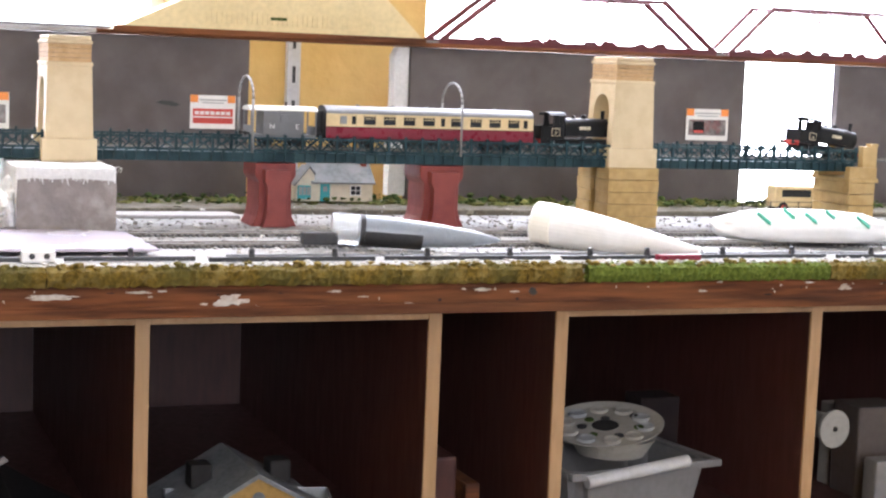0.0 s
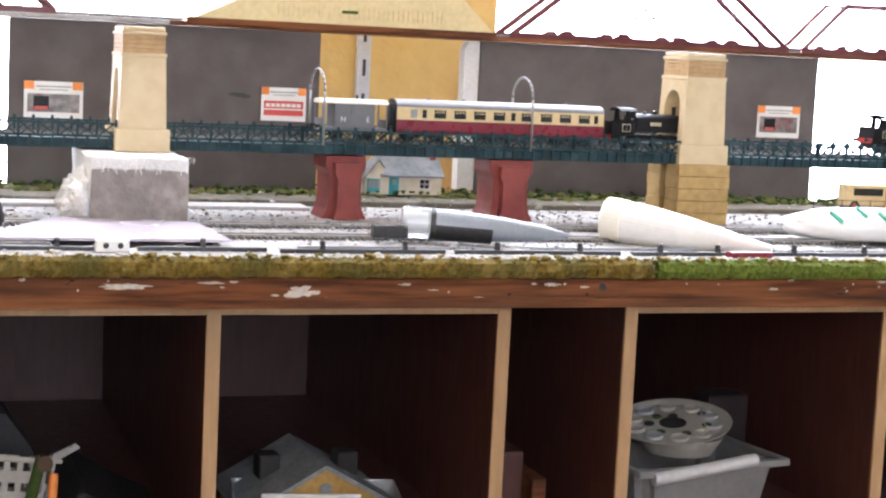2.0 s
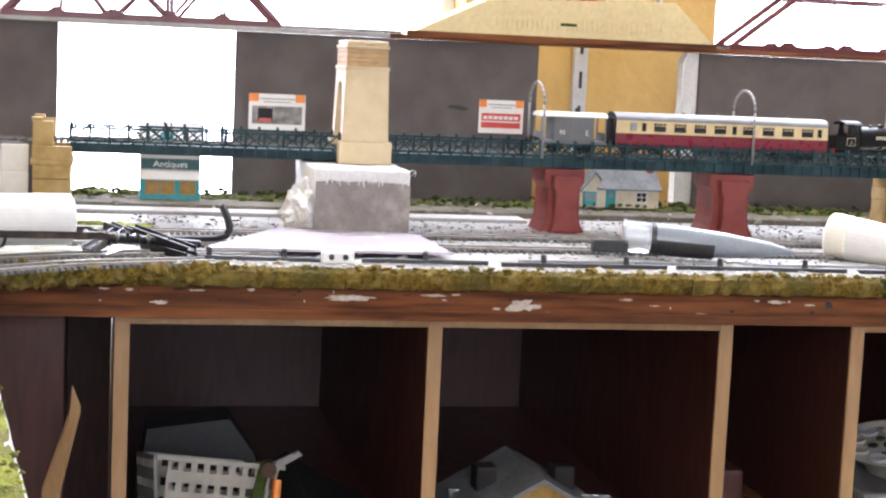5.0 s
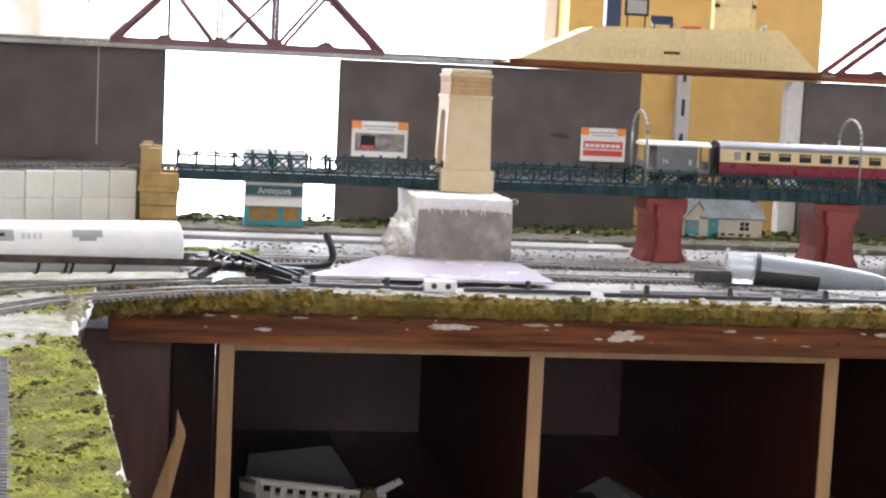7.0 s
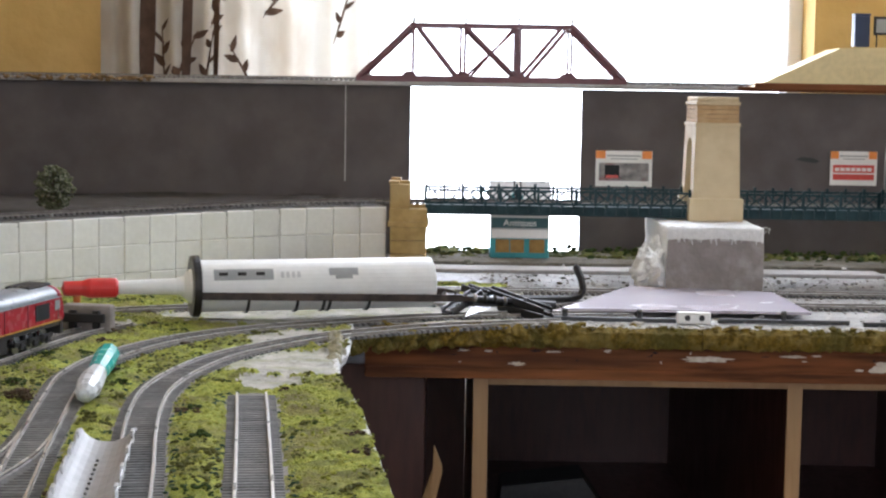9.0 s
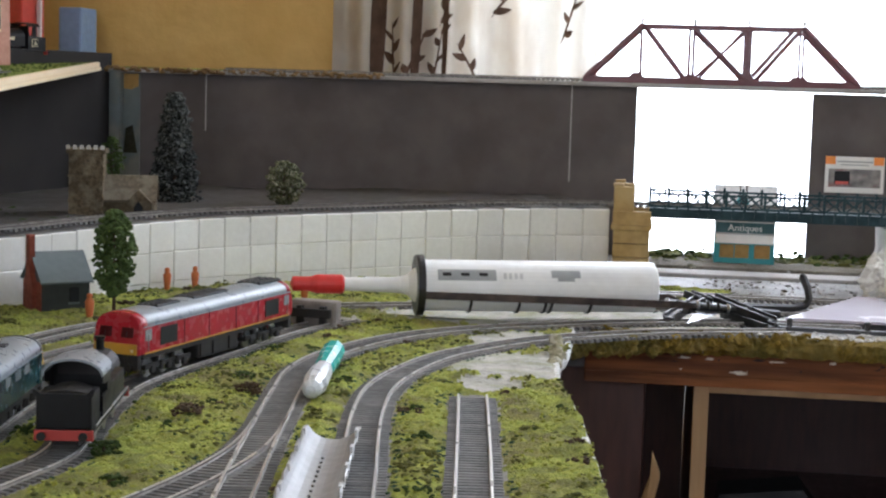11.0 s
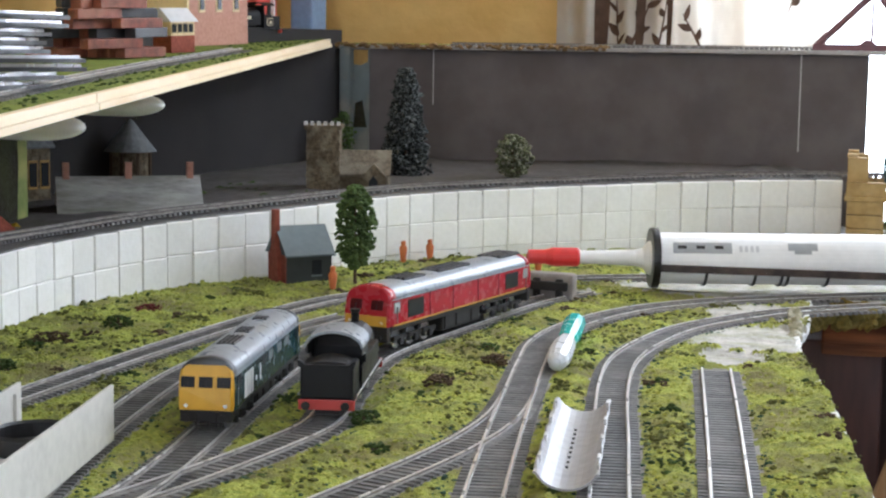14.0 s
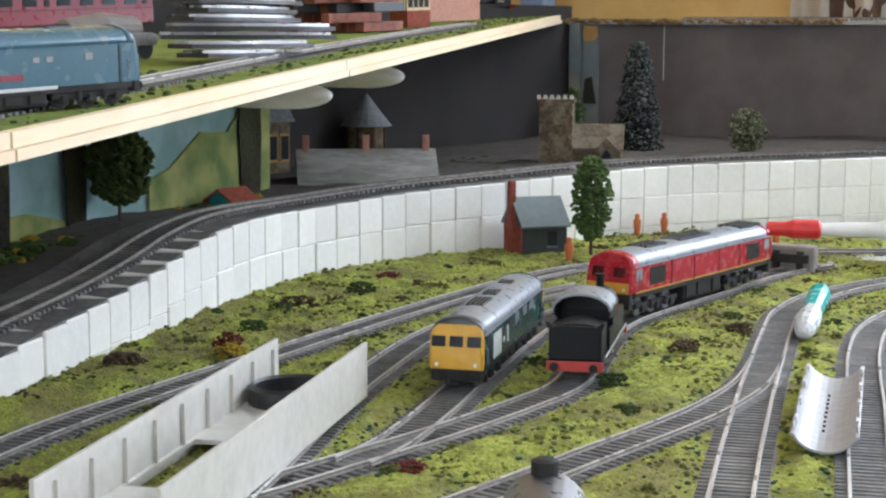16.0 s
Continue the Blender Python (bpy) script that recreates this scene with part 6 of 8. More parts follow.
def cottage(m):
    h = thing("cottage", m, "cream model cottage with grey slate roof and turquoise door", "house")
    L, Dp, H = 0.076, 0.045, 0.024
    part("wall_body", box(0, L, 0, Dp, 0, H, 0.0005), M["render"], h)
    part("roof", prism([(-0.004, H - 0.001), (Dp / 2, H + 0.021), (Dp + 0.004, H - 0.001), (Dp + 0.004, H - 0.003), (Dp / 2, H + 0.0185), (-0.004, H - 0.003)], L + 0.004, "x", -0.002), M["slate"], h)
    part("gable", prism([(-0.02, 0), (-0.02, 0.022), (-0.0045, 0.04), (0.002, 0.032), (0.002, 0)], 0.032, "y", -0.002), M["render"], h)
    part("gable_roof", prism([(-0.0235, 0.0185), (-0.0045, 0.0425), (0.003, 0.034), (0.003, 0.0315), (-0.0045, 0.0405), (-0.022, 0.0185)], 0.037, "y", -0.0045), M["slate"], h)
    d = part("door", box(0.010, 0.022, -0.001, 0.001, 0, 0.021, 0.0003), M["door_teal"], h)
    part("door_pane", box(0.0135, 0.0185, -0.0014, 0.0, 0.012, 0.018), M["window_pale"], d)
    w = part("window", box(0.047, 0.061, -0.001, 0.001, 0.007, 0.020, 0.0003), M["white_plastic"], h)
    for i in range(2):
        for j in range(2):
            part("pane", box(0.0482 + i * 0.0062, 0.0536 + i * 0.0062, -0.0013, 0.0, 0.0082 + j * 0.0056, 0.0130 + j * 0.0056), M["window_dark"], w)
    b = part("bay_window", box(-0.0185, -0.003, -0.006, -0.001, 0.003, 0.019, 0.0006), M["door_teal"], h)
    for i in range(3):
        part("pane", box(-0.0178 + i * 0.005, -0.0137 + i * 0.005, -0.0064, -0.0055, 0.008, 0.0175), M["window_pale"], b)
    part("chimney", box(0.066, 0.073, 0.018, 0.026, H + 0.012, H + 0.027, 0.0004), M["brick_red"], h)
    return h


cottage(pose(0.5475, 1.872, 0.8085))


def shop(m):
    s = thing("antique_shop", m, "teal fronted model antique shop with grey upper floor", "shop")
    part("ground_floor", box(0, 0.066, 0, 0.045, 0, 0.03, 0.0005), M["door_teal"], s)
    part("fascia_sign", box(0.001, 0.065, -0.002, 0.0005, 0.034, 0.0455, 0.0004), M["sign_teal"], s)
    words("Antiques", 0.0105, M["white_mark"], s, Matrix.Translation((0.033, -0.0022, 0.0395)) @ FRONT)
    part("canopy", prism([(-0.006, 0.0225), (-0.0062, 0.0235), (0.001, 0.0335), (0.001, 0.0325)], 0.064, "x", 0.001), M["white_plastic"], s)
    part("shop_window", box(0.006, 0.038, -0.0008, 0.0008, 0.006, 0.021, 0.0003), M["old_yellow"], s)
    part("shop_window", box(0.044, 0.061, -0.0008, 0.0008, 0.006, 0.021, 0.0003), M["old_yellow"], s)
    part("window_bar", box(0.0215, 0.0225, -0.0012, 0.0008, 0.006, 0.021), M["door_teal"], s)
    part("upper_floor", box(0, 0.066, 0, 0.045, 0.03, 0.062, 0.0005), M["grey_plastic"], s)
    part("roof", prism([(-0.004, 0.06), (0.0225, 0.086), (0.049, 0.06), (0.049, 0.058), (0.0225, 0.0835), (-0.004, 0.058)], 0.07, "x", -0.002), M["grey_plastic"], s)
    part("dormer", prism([(0.022, 0.062), (0.022, 0.070), (0.029, 0.078), (0.036, 0.070), (0.036, 0.062)], 0.014, "y", -0.001), M["door_teal"], s)
    for x in (0.027, 0.034):
        part("aerial_post", rod((x, -0.003, 0.058), (x - 0.002, -0.003, 0.098), 0.0008, n=6), M["underframe"], s)
    part("chimney", box(0.056, 0.062, 0.02, 0.027, 0.07, 0.086, 0.0004), M["grey_plastic"], s)
    return s


shop(pose(0.012, 1.848, 0.806))


def poster(x0, x1, z0, z1, picture, label):
    p = thing("poster", pose(x0, 1.9375, z0), label, "poster", "pictures on the back board")
    w, h = x1 - x0, z1 - z0
    part("sheet", box(0, w, 0, 0.0008, 0, h), M["paper"], p)
    part("picture", box(w * 0.06, w * 0.94, -0.0006, 0.0002, h * 0.16, h * (0.6 if picture == "photo_red" else 0.66)), M[picture], p)
    if picture == "photo_red":
        for i in range(7):
            part("picture_window", box(w * (0.1 + 0.115 * i), w * (0.19 + 0.115 * i), -0.0009, -0.0005, h * 0.42, h * 0.52), M["paper"], p)
        part("picture_band", box(w * 0.06, w * 0.94, -0.0009, -0.0005, h * 0.33, h * 0.37), M["paper"], p)
    else:
        part("picture_loco", box(w * 0.16, w * 0.42, -0.0009, -0.0005, h * 0.24, h * 0.6, 0.0), M["loco_black"], p)
        part("picture_beam", box(w * 0.18, w * 0.4, -0.0012, -0.0008, h * 0.24, h * 0.32), M["photo_red"], p)
    part("title_bar", box(w * 0.2, w * 0.8, -0.0006, 0.0002, h * 0.84, h * 0.88), M["label_grey"], p)
    part("title_bar", box(w * 0.26, w * 0.74, -0.0006, 0.0002, h * 0.76, h * 0.79), M["label_grey"], p)
    for u in (0.0, 0.82):
        part("sticker", box(w * u, w * (u + 0.17), -0.001, 0.0, h * 0.78, h * 1.0), M["sticker"], p)
    return p


poster(0.413, 0.468, 0.889, 0.929, "photo_red", "white card with a red bus picture and orange stickers")
poster(0.137, 0.2035, 0.8835, 0.9255, "photo_dark", "white card with a locomotive photograph and orange stickers")
poster(1.083, 1.147, 0.889, 0.931, "photo_dark", "white card with a grey photograph and orange stickers")

sr = thing("shelving_upright", pose(0.586, 2.105, 0.70), "grey slotted metal shelving upright on the yellow wall", "shelf rail")
part("channel", box(-0.009, 0.009, 0, 0.012, 0, 0.32, 0.0008), M["grey_plastic"], sr)
for k in range(7):
    part("slot", box(-0.0022, 0.0022, -0.0006, 0.0004, 0.02 + k * 0.045, 0.042 + k * 0.045), M["black_plastic"], sr)

# ---- upper level: platform, bridges ----
pf = thing("station_platform", pose(0.319, 1.925, 1.0028), "cream yellow model station platform with ramped ends", "platform")
part("platform_body", prism([(0, 0), (0.098, 0.046), (0.330, 0.053), (0.385, 0)], 0.072, "y", 0.0), M["platform"], pf)
for k in range(34):
    x = 0.108 + k * 0.0062
    part("valance_slat", box(x, x + 0.0045, -0.0012, 0.0002, 0.012, 0.026), M["platform"], pf)
part("edge_beam", box(0.0, 0.385, -0.001, 0.003, -0.002, 0.0045), M["fascia"], pf)
part("scuff_mark", box(0.186, 0.206, -0.0016, -0.0010, 0.018, 0.0215), M["clump"], pf)
Z0 = 1.0555


def on_platform(name, x, parts, label, cat):
    t = thing(name, pose(x, 1.955, Z0 - 0.004), label, cat)
    for n, b_, m_ in parts:
        part(n, b_, M[m_], t)


on_platform("telephone_box", 0.447, [("cabin", box(-0.009, 0.009, -0.008, 0.008, 0, 0.036, 0.0008), "navy"), ("cap", box(-0.0095, 0.0095, -0.0085, 0.0085, 0.036, 0.039, 0.001), "navy")], "navy blue model kiosk on the platform", "kiosk")
on_platform("notice_board", 0.477, [("frame", box(-0.015, 0.015, -0.001, 0.001, 0.014, 0.036, 0.0004), "underframe"), ("sheet", box(-0.012, 0.012, -0.0014, 0, 0.017, 0.033), "label_grey"), ("post", rod((-0.011, 0, 0), (-0.011, 0, 0.014), 0.0009), "underframe"), ("post", rod((0.011, 0, 0), (0.011, 0, 0.014), 0.0009), "underframe")], "grey model notice board on two posts", "notice board")
on_platform("platform_bench", 0.510, [("seat", box(-0.014, 0.014, -0.004, 0.004, 0.005, 0.0075, 0.0006), "navy"), ("backrest", box(-0.014, 0.014, 0.003, 0.0045, 0.0075, 0.016, 0.0006), "navy"), ("leg", box(-0.012, -0.010, -0.004, 0.004, 0, 0.005), "navy"), ("leg", box(0.010, 0.012, -0.004, 0.004, 0, 0.005), "navy")], "dark blue model bench on the platform", "bench")
on_platform("luggage_trolley", 0.546, [("tray", box(-0.011, 0.011, -0.005, 0.005, 0.002, 0.0055, 0.001), "photo_red"), ("wheel", rod((-0.006, -0.0055, 0.0015), (-0.006, 0.0055, 0.0015), 0.0015), "underframe"), ("wheel", rod((0.006, -0.0055, 0.0015), (0.006, 0.0055, 0.0015), 0.0015), "underframe")], "red model luggage trolley on the platform", "trolley")
on_platform("station_hut", 0.598, [("wall", box(-0.022, 0.026, -0.004, 0.02, 0, 0.05, 0.0006), "platform"), ("door_post", box(-0.025, -0.0195, -0.0055, 0.0, 0, 0.05), "coach_cream"), ("door_post", box(0.0215, 0.027, -0.0055, 0.0, 0, 0.05), "coach_cream"), ("lintel", box(-0.025, 0.027, -0.0055, 0.0, 0.03, 0.034), "coach_cream")], "cream yellow model station hut wall on the platform", "hut")
on_platform("milk_churn", 0.637, [("can", lathe([(0.004, 0), (0.0042, 0.008), (0.003, 0.011), (0.003, 0.013), (0, 0.013)], 14), "label_grey")], "small grey model churn on the platform", "churn")


def girder_bridge(m, thin=1.0):
    t = thing("truss_bridge", m, "maroon plastic truss bridge on the upper level", "bridge", "maroon truss bridges")
    L, H = 0.318, 0.068
    r = 0.0022
    for y in (0.0, 0.055):
        s = part("side_truss", box(0, L, y - r, y + r, 0, 0.0075, 0.0005), M["maroon_girder"], t)
        part("top_chord", box(0.066, 0.254, y - r, y + r, H - 0.0035, H + 0.001, 0.0005), M["maroon_girder"], s)
        for a, b_, w in (((0.004, 0.006), (0.068, H), 0.0024), ((0.314, 0.006), (0.252, H), 0.0024), ((0.072, H - 0.004), (0.118, 0.006), 0.002), ((0.248, H - 0.004), (0.20, 0.006), 0.0012), ((0.240, H - 0.004), (0.192, 0.006), 0.0012),
                         ((0.128, H - 0.004), (0.188, 0.006), 0.002), ((0.188, H - 0.004), (0.128, 0.006), 0.0012), ((0.184, H - 0.004), (0.134, 0.006), 0.0009)):
            part("diagonal", rod((a[0], y, a[1]), (b_[0], y, b_[1]), w * (1.5 if a[1] < 0.01 else 1.5 * thin), n=6), M["maroon_girder"], s)
        for x in (0.066, 0.1225, 0.1275, 0.1875, 0.1925, 0.252):
            part("vertical", box(x - 0.0014 * thin, x + 0.0014 * thin, y - 0.0014 * thin, y + 0.0014 * thin, 0.006, H), M["maroon_girder"], s)
        for x in (0.062, 0.125, 0.19, 0.25):
            part("gusset", prism([(x - 0.011, 0.006), (x + 0.011, 0.006), (x + 0.004, 0.0125), (x - 0.004, 0.0125)], 0.003, "y", y - 0.0015), M["maroon_girder"], s)
    for x in (0.067, 0.128, 0.19, 0.252):
        bm = rod((x, 0, H), (x, 0, H + 0.005), 0.0014, n=8)
        lathe([(0.0024, 0), (0.0016, 0.004), (0, 0.0045)], 10, bm, Matrix.Translation((x, 0, H + 0.004)))
        part("finial", bm, M["grey_plastic"], t)
        part("cross_tie", box(x - 0.001, x + 0.001, 0, 0.055, H - 0.003, H - 0.001), M["maroon_girder"], t)
    return t


tb = girder_bridge(pose(-0.146, 1.945, 1.0026))
# Members thinned here to imitate window glare washing them out.
girder_bridge(pose(0.729, 1.945, 1.0026) @ Matrix.Diagonal((1.25, 1, 1, 1)), 0.4)
girder_bridge(pose(1.146, 1.945, 1.0026), 0.45)

cu = thing("curtain", pose(-0.31, 2.085, 0.98), "white curtain printed with dark brown leaves, gathered beside the window", "curtain")
bm = bmesh.new()
cols = []


def fold(u):
    return 0.02 * math.sin(u * 38) + 0.008 * math.sin(u * 17 + 1)


for i in range(160):
    u = i / 159
    cols.append([bm.verts.new((-0.166 + 0.341 * u, fold(u) * (0.8 + 0.02 * j), 0.12 * j)) for j in range(11)])
for a, b_ in zip(cols[:-1], cols[1:]):
    for j in range(10):
        bm.faces.new((a[j], b_[j], b_[j + 1], a[j + 1]))
part("cloth", bm, M["curtain"], cu, smooth=True)


def printed_leaf(x, z, length, width, turn):
    """A pointed leaf outline laid on the folds of the cloth."""
    b_ = bmesh.new()
    c, s_ = math.cos(turn), math.sin(turn)
    rows_ = []
    for k in range(13):
        u = k / 12
        half_ = width * math.sin(math.pi * u ** 0.8) * 0.5 + 0.0004
        row = []
        for e_ in (-1, -0.4, 0.4, 1):
            px, pz = x + (u - 0.5) * length * c - e_ * half_ * s_, z + (u - 0.5) * length * s_ + e_ * half_ * c
            row.append(b_.verts.new((px, fold((px + 0.166) / 0.341) * 0.83 - 0.0012, pz)))
        rows_.append(row)
    for a, d in zip(rows_[:-1], rows_[1:]):
        for k in range(3):
            b_.faces.new((a[k], d[k], d[k + 1], a[k + 1]))
    part("printed_leaf", b_, M["leaf_fold_print"], cu)


_q = random.Random(77)
for i in range(14):
    x0, z0, a0 = -0.15 + 0.31 * ((i * 0.618) % 1.0) ** 1.1, 0.015 + 0.2 * _q.random(), 0.9 + 1.3 * _q.random()
    long_ = 0.05 + 0.05 * _q.random()
    printed_leaf(x0, z0, long_, 0.0024, a0)
    for k in range(5):
        u = (k - 2) / 5
        side_ = 0.7 if k % 2 else -0.7
        printed_leaf(x0 + u * long_ * math.cos(a0) + 0.008 * math.cos(a0 + side_), z0 + u * long_ * math.sin(a0) + 0.008 * math.sin(a0 + side_), 0.012 + 0.013 * _q.random(), 0.004 + 0.006 * _q.random(), a0 + side_)
# Long dark strips paint the shade in the curtain folds.
for x0, w0 in ((-0.105, 0.016), (-0.055, 0.009), (-0.018, 0.008)):
    printed_leaf(x0, 0.12, 0.34, w0, 1.55)


# the gun's ratchet rod, folded steel trigger and black handle bars
for name, p, q_, w_, k_ in (("trigger", (-0.0384, 1.3781, 0.8060), (-0.0122, 1.4057, 0.8190), 0.0055, "steel"), ("handle", (-0.0030, 1.4209, 0.8200), (0.0472, 1.3798, 0.8070), 0.006, "black_steel"), ("handle", (0.0100, 1.4149, 0.8070), (0.0462, 1.3615, 0.8040), 0.005, "black_steel"), ("pawl", (-0.0223, 1.4208, 0.8220), (-0.0048, 1.3991, 0.8180), 0.004, "black_steel")):
    p, q_ = Vector(p), Vector(q_)
    hm = Matrix.Translation((p + q_) / 2) @ (q_ - p).to_track_quat("X", "Z").to_matrix().to_4x4()
    ln = (q_ - p).length / 2
    plate = part(name, box(-ln, ln, -w_, w_, -0.0008, 0.0008, 0.0005, m=hm), M[k_], cg)
    for s_ in (-1, 1):
        part("flange", box(-ln, ln, s_ * w_ - 0.0008, s_ * w_ + 0.0008, -0.0034, 0.0034, 0.0004, m=hm), M[k_], plate)
for k in range(9):
    part("ratchet_tooth", lathe([(0.0032, -0.0016), (0.0046, 0.0), (0.0032, 0.0016)], 10, m=lying((-0.04 + 0.0085 * k, 1.382 + 0.0023 * k, 0.8185 - 0.0008 * k), (0.055, 1.408, 0.8105), 0)), M["steel" if k % 3 == 0 else "black_steel"], cg)
part("side_cheek", loft([[(-0.0231, 1.3597, 0.8045), (-0.0110, 1.4016, 0.8175), (0.0119, 1.4072, 0.8165), (0.0079, 1.3935, 0.8110)], [(-0.0230, 1.3707, 0.8030), (-0.0107, 1.4138, 0.8160), (0.0124, 1.4194, 0.8150), (0.0083, 1.4051, 0.8095)]]), M["steel"], cg, "bright folded steel cheek plate")

# ---- trees and scatter ----
def bristle_tree(m, h, w, material, label, name="conifer_tree", n=520, seed=1, trunk=0.12, top=0.1):
    """A trunk with limbs and a crown of many small uneven clumps."""
    q = random.Random(seed)
    t = thing(name, m, label, "tree")
    bm = rod((0, 0, 0), (0, 0, h * 0.9), 0.0016, 0.0005, 8)
    for k in range(10):
        a, z = q.random() * 6.28, h * (trunk + 0.6 * q.random())
        r = w * 0.3
        rod((0, 0, z), (r * math.cos(a), r * math.sin(a), z + 0.1 * h), 0.0006, 0.0003, 5, bm)
    part("trunk", bm, M["bark"], t)
    vs, fs = [], []
    shapes = [tuft_mesh(1.0, seed * 7 + k, 0.8) for k in range(10)]
    for _ in range(n):
        u = q.random()
        z = h * (trunk + (1 - trunk) * u)
        if name == "conifer_tree":
            rad = w / 2 * (top + (1 - top) * (1 - u) ** 0.62) * (0.85 + 0.3 * q.random())
        else:
            rad = w / 2 * math.sqrt(max(0.03, 1 - (2 * u - 1) ** 2)) * (0.75 + 0.35 * q.random())
        a = q.random() * 6.28
        r = rad * q.random() ** 0.35
        s = w * (0.03 + 0.05 * q.random())
        base = len(vs)
        sv, sf = shapes[q.randrange(10)]
        vs += [(r * math.cos(a) + s * x, r * math.sin(a) + s * y, min(h * 1.02, z + s * zz)) for x, y, zz in sv]
        fs += [tuple(base + k for k in f) for f in sf]
    me_ = bpy.data.meshes.new("crown")
    me_.from_pydata(vs, [], fs)
    me_.materials.append(material)
    o = new("crown", me_)
    o.parent = t
    return t


bristle_tree(pose(-0.566, 1.705, 0.858), 0.118, 0.052, M["conifer"], "black green frosted model conifer beside the raised line", seed=3, n=1500, trunk=0.03, top=0.2)
bristle_tree(pose(-0.447, 1.71, 0.862), 0.046, 0.04, M["leaf_pale"], "small pale flecked model bush beside the raised line", "model_bush", 520, 5, 0.0)
bristle_tree(pose(-0.483, 1.272, 0.800), 0.086, 0.036, M["leaf"], "rounded green model tree in front of the white wall", "model_tree", 900, 7, 0.2)
bristle_tree(pose(-0.747, 0.977, 0.838), 0.082, 0.048, M["clump"], "dark model tree below the shelf", "model_tree", 1100, 9, 0.32)
bristle_tree(pose(-0.69, 1.86, 0.860), 0.062, 0.03, M["leaf"], "dull green model tree in the corner", "model_tree", 400, 11, 0.1)
for i, (x, y, w, h, k, lab) in enumerate([(-0.560, 0.805, 0.020, 0.012, "clump_red", "red model shrub"), (-0.547, 0.785, 0.020, 0.010, "clump_gold", "golden model shrub"), (-0.585, 1.09, 0.022, 0.008, "clump_red", "red brown model shrub"), (-0.575, 1.02, 0.022, 0.011, "clump", "green model shrub"),
                                          (-0.590, 0.95, 0.026, 0.010, "clump_brown", "dry brown model shrub"), (-0.59, 0.74, 0.026, 0.009, "clump_brown", "dry brown model shrub"), (-0.355, 0.60, 0.018, 0.006, "clump_red", "red brown model shrub"),
                                          (-0.31, 1.02, 0.018, 0.007, "clump", "green model shrub"), (-0.31, 0.90, 0.022, 0.009, "clump_brown", "brown model shrub"), (-0.325, 0.80, 0.02, 0.008, "clump", "green model shrub"), (-0.295, 0.98, 0.02, 0.008, "clump_brown", "brown model shrub"),
                                          (-0.245, 1.03, 0.012, 0.006, "clump", "green model shrub"), (-0.575, 0.86, 0.02, 0.009, "clump", "green model shrub"), (-0.30, 0.74, 0.016, 0.006, "clump", "green model shrub")]):
    bristle_tree(pose(x, y, 0.8005), h, w, M[k], lab + " on the grass", "model_shrub", 130, 40 + i, 0.0)

# ---- lineside hut, figures, buffer stop ----
hut = thing("lineside_hut", pose(-0.536, 1.285, 0.8, 0, 0, 42) @ Matrix.Diagonal((0.68, 0.9, 1.1, 1)), "dark lineside hut with a red chimney end and grey green roof", "hut")
part("wall_body", box(-0.03, 0.03, -0.022, 0.022, 0, 0.026, 0.0005), M["hut_dark"], hut)
part("gable", prism([(-0.022, 0.026), (0, 0.044), (0.022, 0.026)], 0.06, "x", -0.03), M["hut_dark"], hut)
for s in (-1, 1):
    part("roof_slope", prism([(0, 0.0455), (s * 0.026, 0.0245), (s * 0.026, 0.0232), (0, 0.0442)], 0.066, "x", -0.033), M["hut_roof"], hut)
part("chimney_breast", prism([(-0.012, 0), (-0.011, 0.022), (-0.005, 0.03), (-0.004, 0.058), (0.004, 0.058), (0.005, 0.03), (0.011, 0.022), (0.012, 0)], 0.007, "x", -0.0365), M["brick_red"], hut)
part("brick_end", box(-0.0312, -0.0302, -0.0222, 0.0222, 0, 0.024), M["brick_red"], hut)
part("window", box(0.004, 0.016, -0.0228, -0.0218, 0.009, 0.02), M["window_dark"], hut)
part("window_frame", box(0.003, 0.017, -0.0226, -0.0216, 0.0075, 0.009), M["hut_roof"], hut)


def figurine(x, y, z, h, turn):
    b = lathe([(0.0022, 0), (0.0026, 0.25 * h), (0.0034, 0.5 * h), (0.0038, 0.72 * h), (0.0018, 0.82 * h), (0.0024, 0.88 * h), (0.0022, 0.96 * h), (0, h)], 12)
    for v in b.verts:
        v.co.y *= 0.7
    o = part("figurine", b, M["orange"], smooth=True)
    o.matrix_world = pose(x, y, z, 0, 0, turn)
    return tagged(o, "tiny orange painted plastic figurine on the scenery", "figurine", "orange figurines")


for x, y, z in ((-0.486, 1.425, 0.8), (-0.466, 1.445, 0.8), (-0.490, 1.235, 0.8), (-0.352, 1.39, 0.8)):
    figurine(x, y, z, 0.0235, 30)

bs = thing("buffer_stop", pose(-0.318, 1.262, 0.8, 0, 0, 82), "dark grey buffer stop with a stone end at the siding", "buffer stop")
part("buffer_beam", box(-0.004, 0.0, -0.017, 0.017, 0.009, 0.016, 0.0008), M["underframe"], bs)
for s in (-1, 1):
    part("buffer_post", box(-0.002, 0.003, s * 0.0095 - 0.0025, s * 0.0095 + 0.0025, 0, 0.018, 0.0005), M["underframe"], bs)
bm = box(0.003, 0.016, -0.02, 0.02, 0, 0.022, 0.003)
part("stone_end", bm, M["foam_grey"], bs)

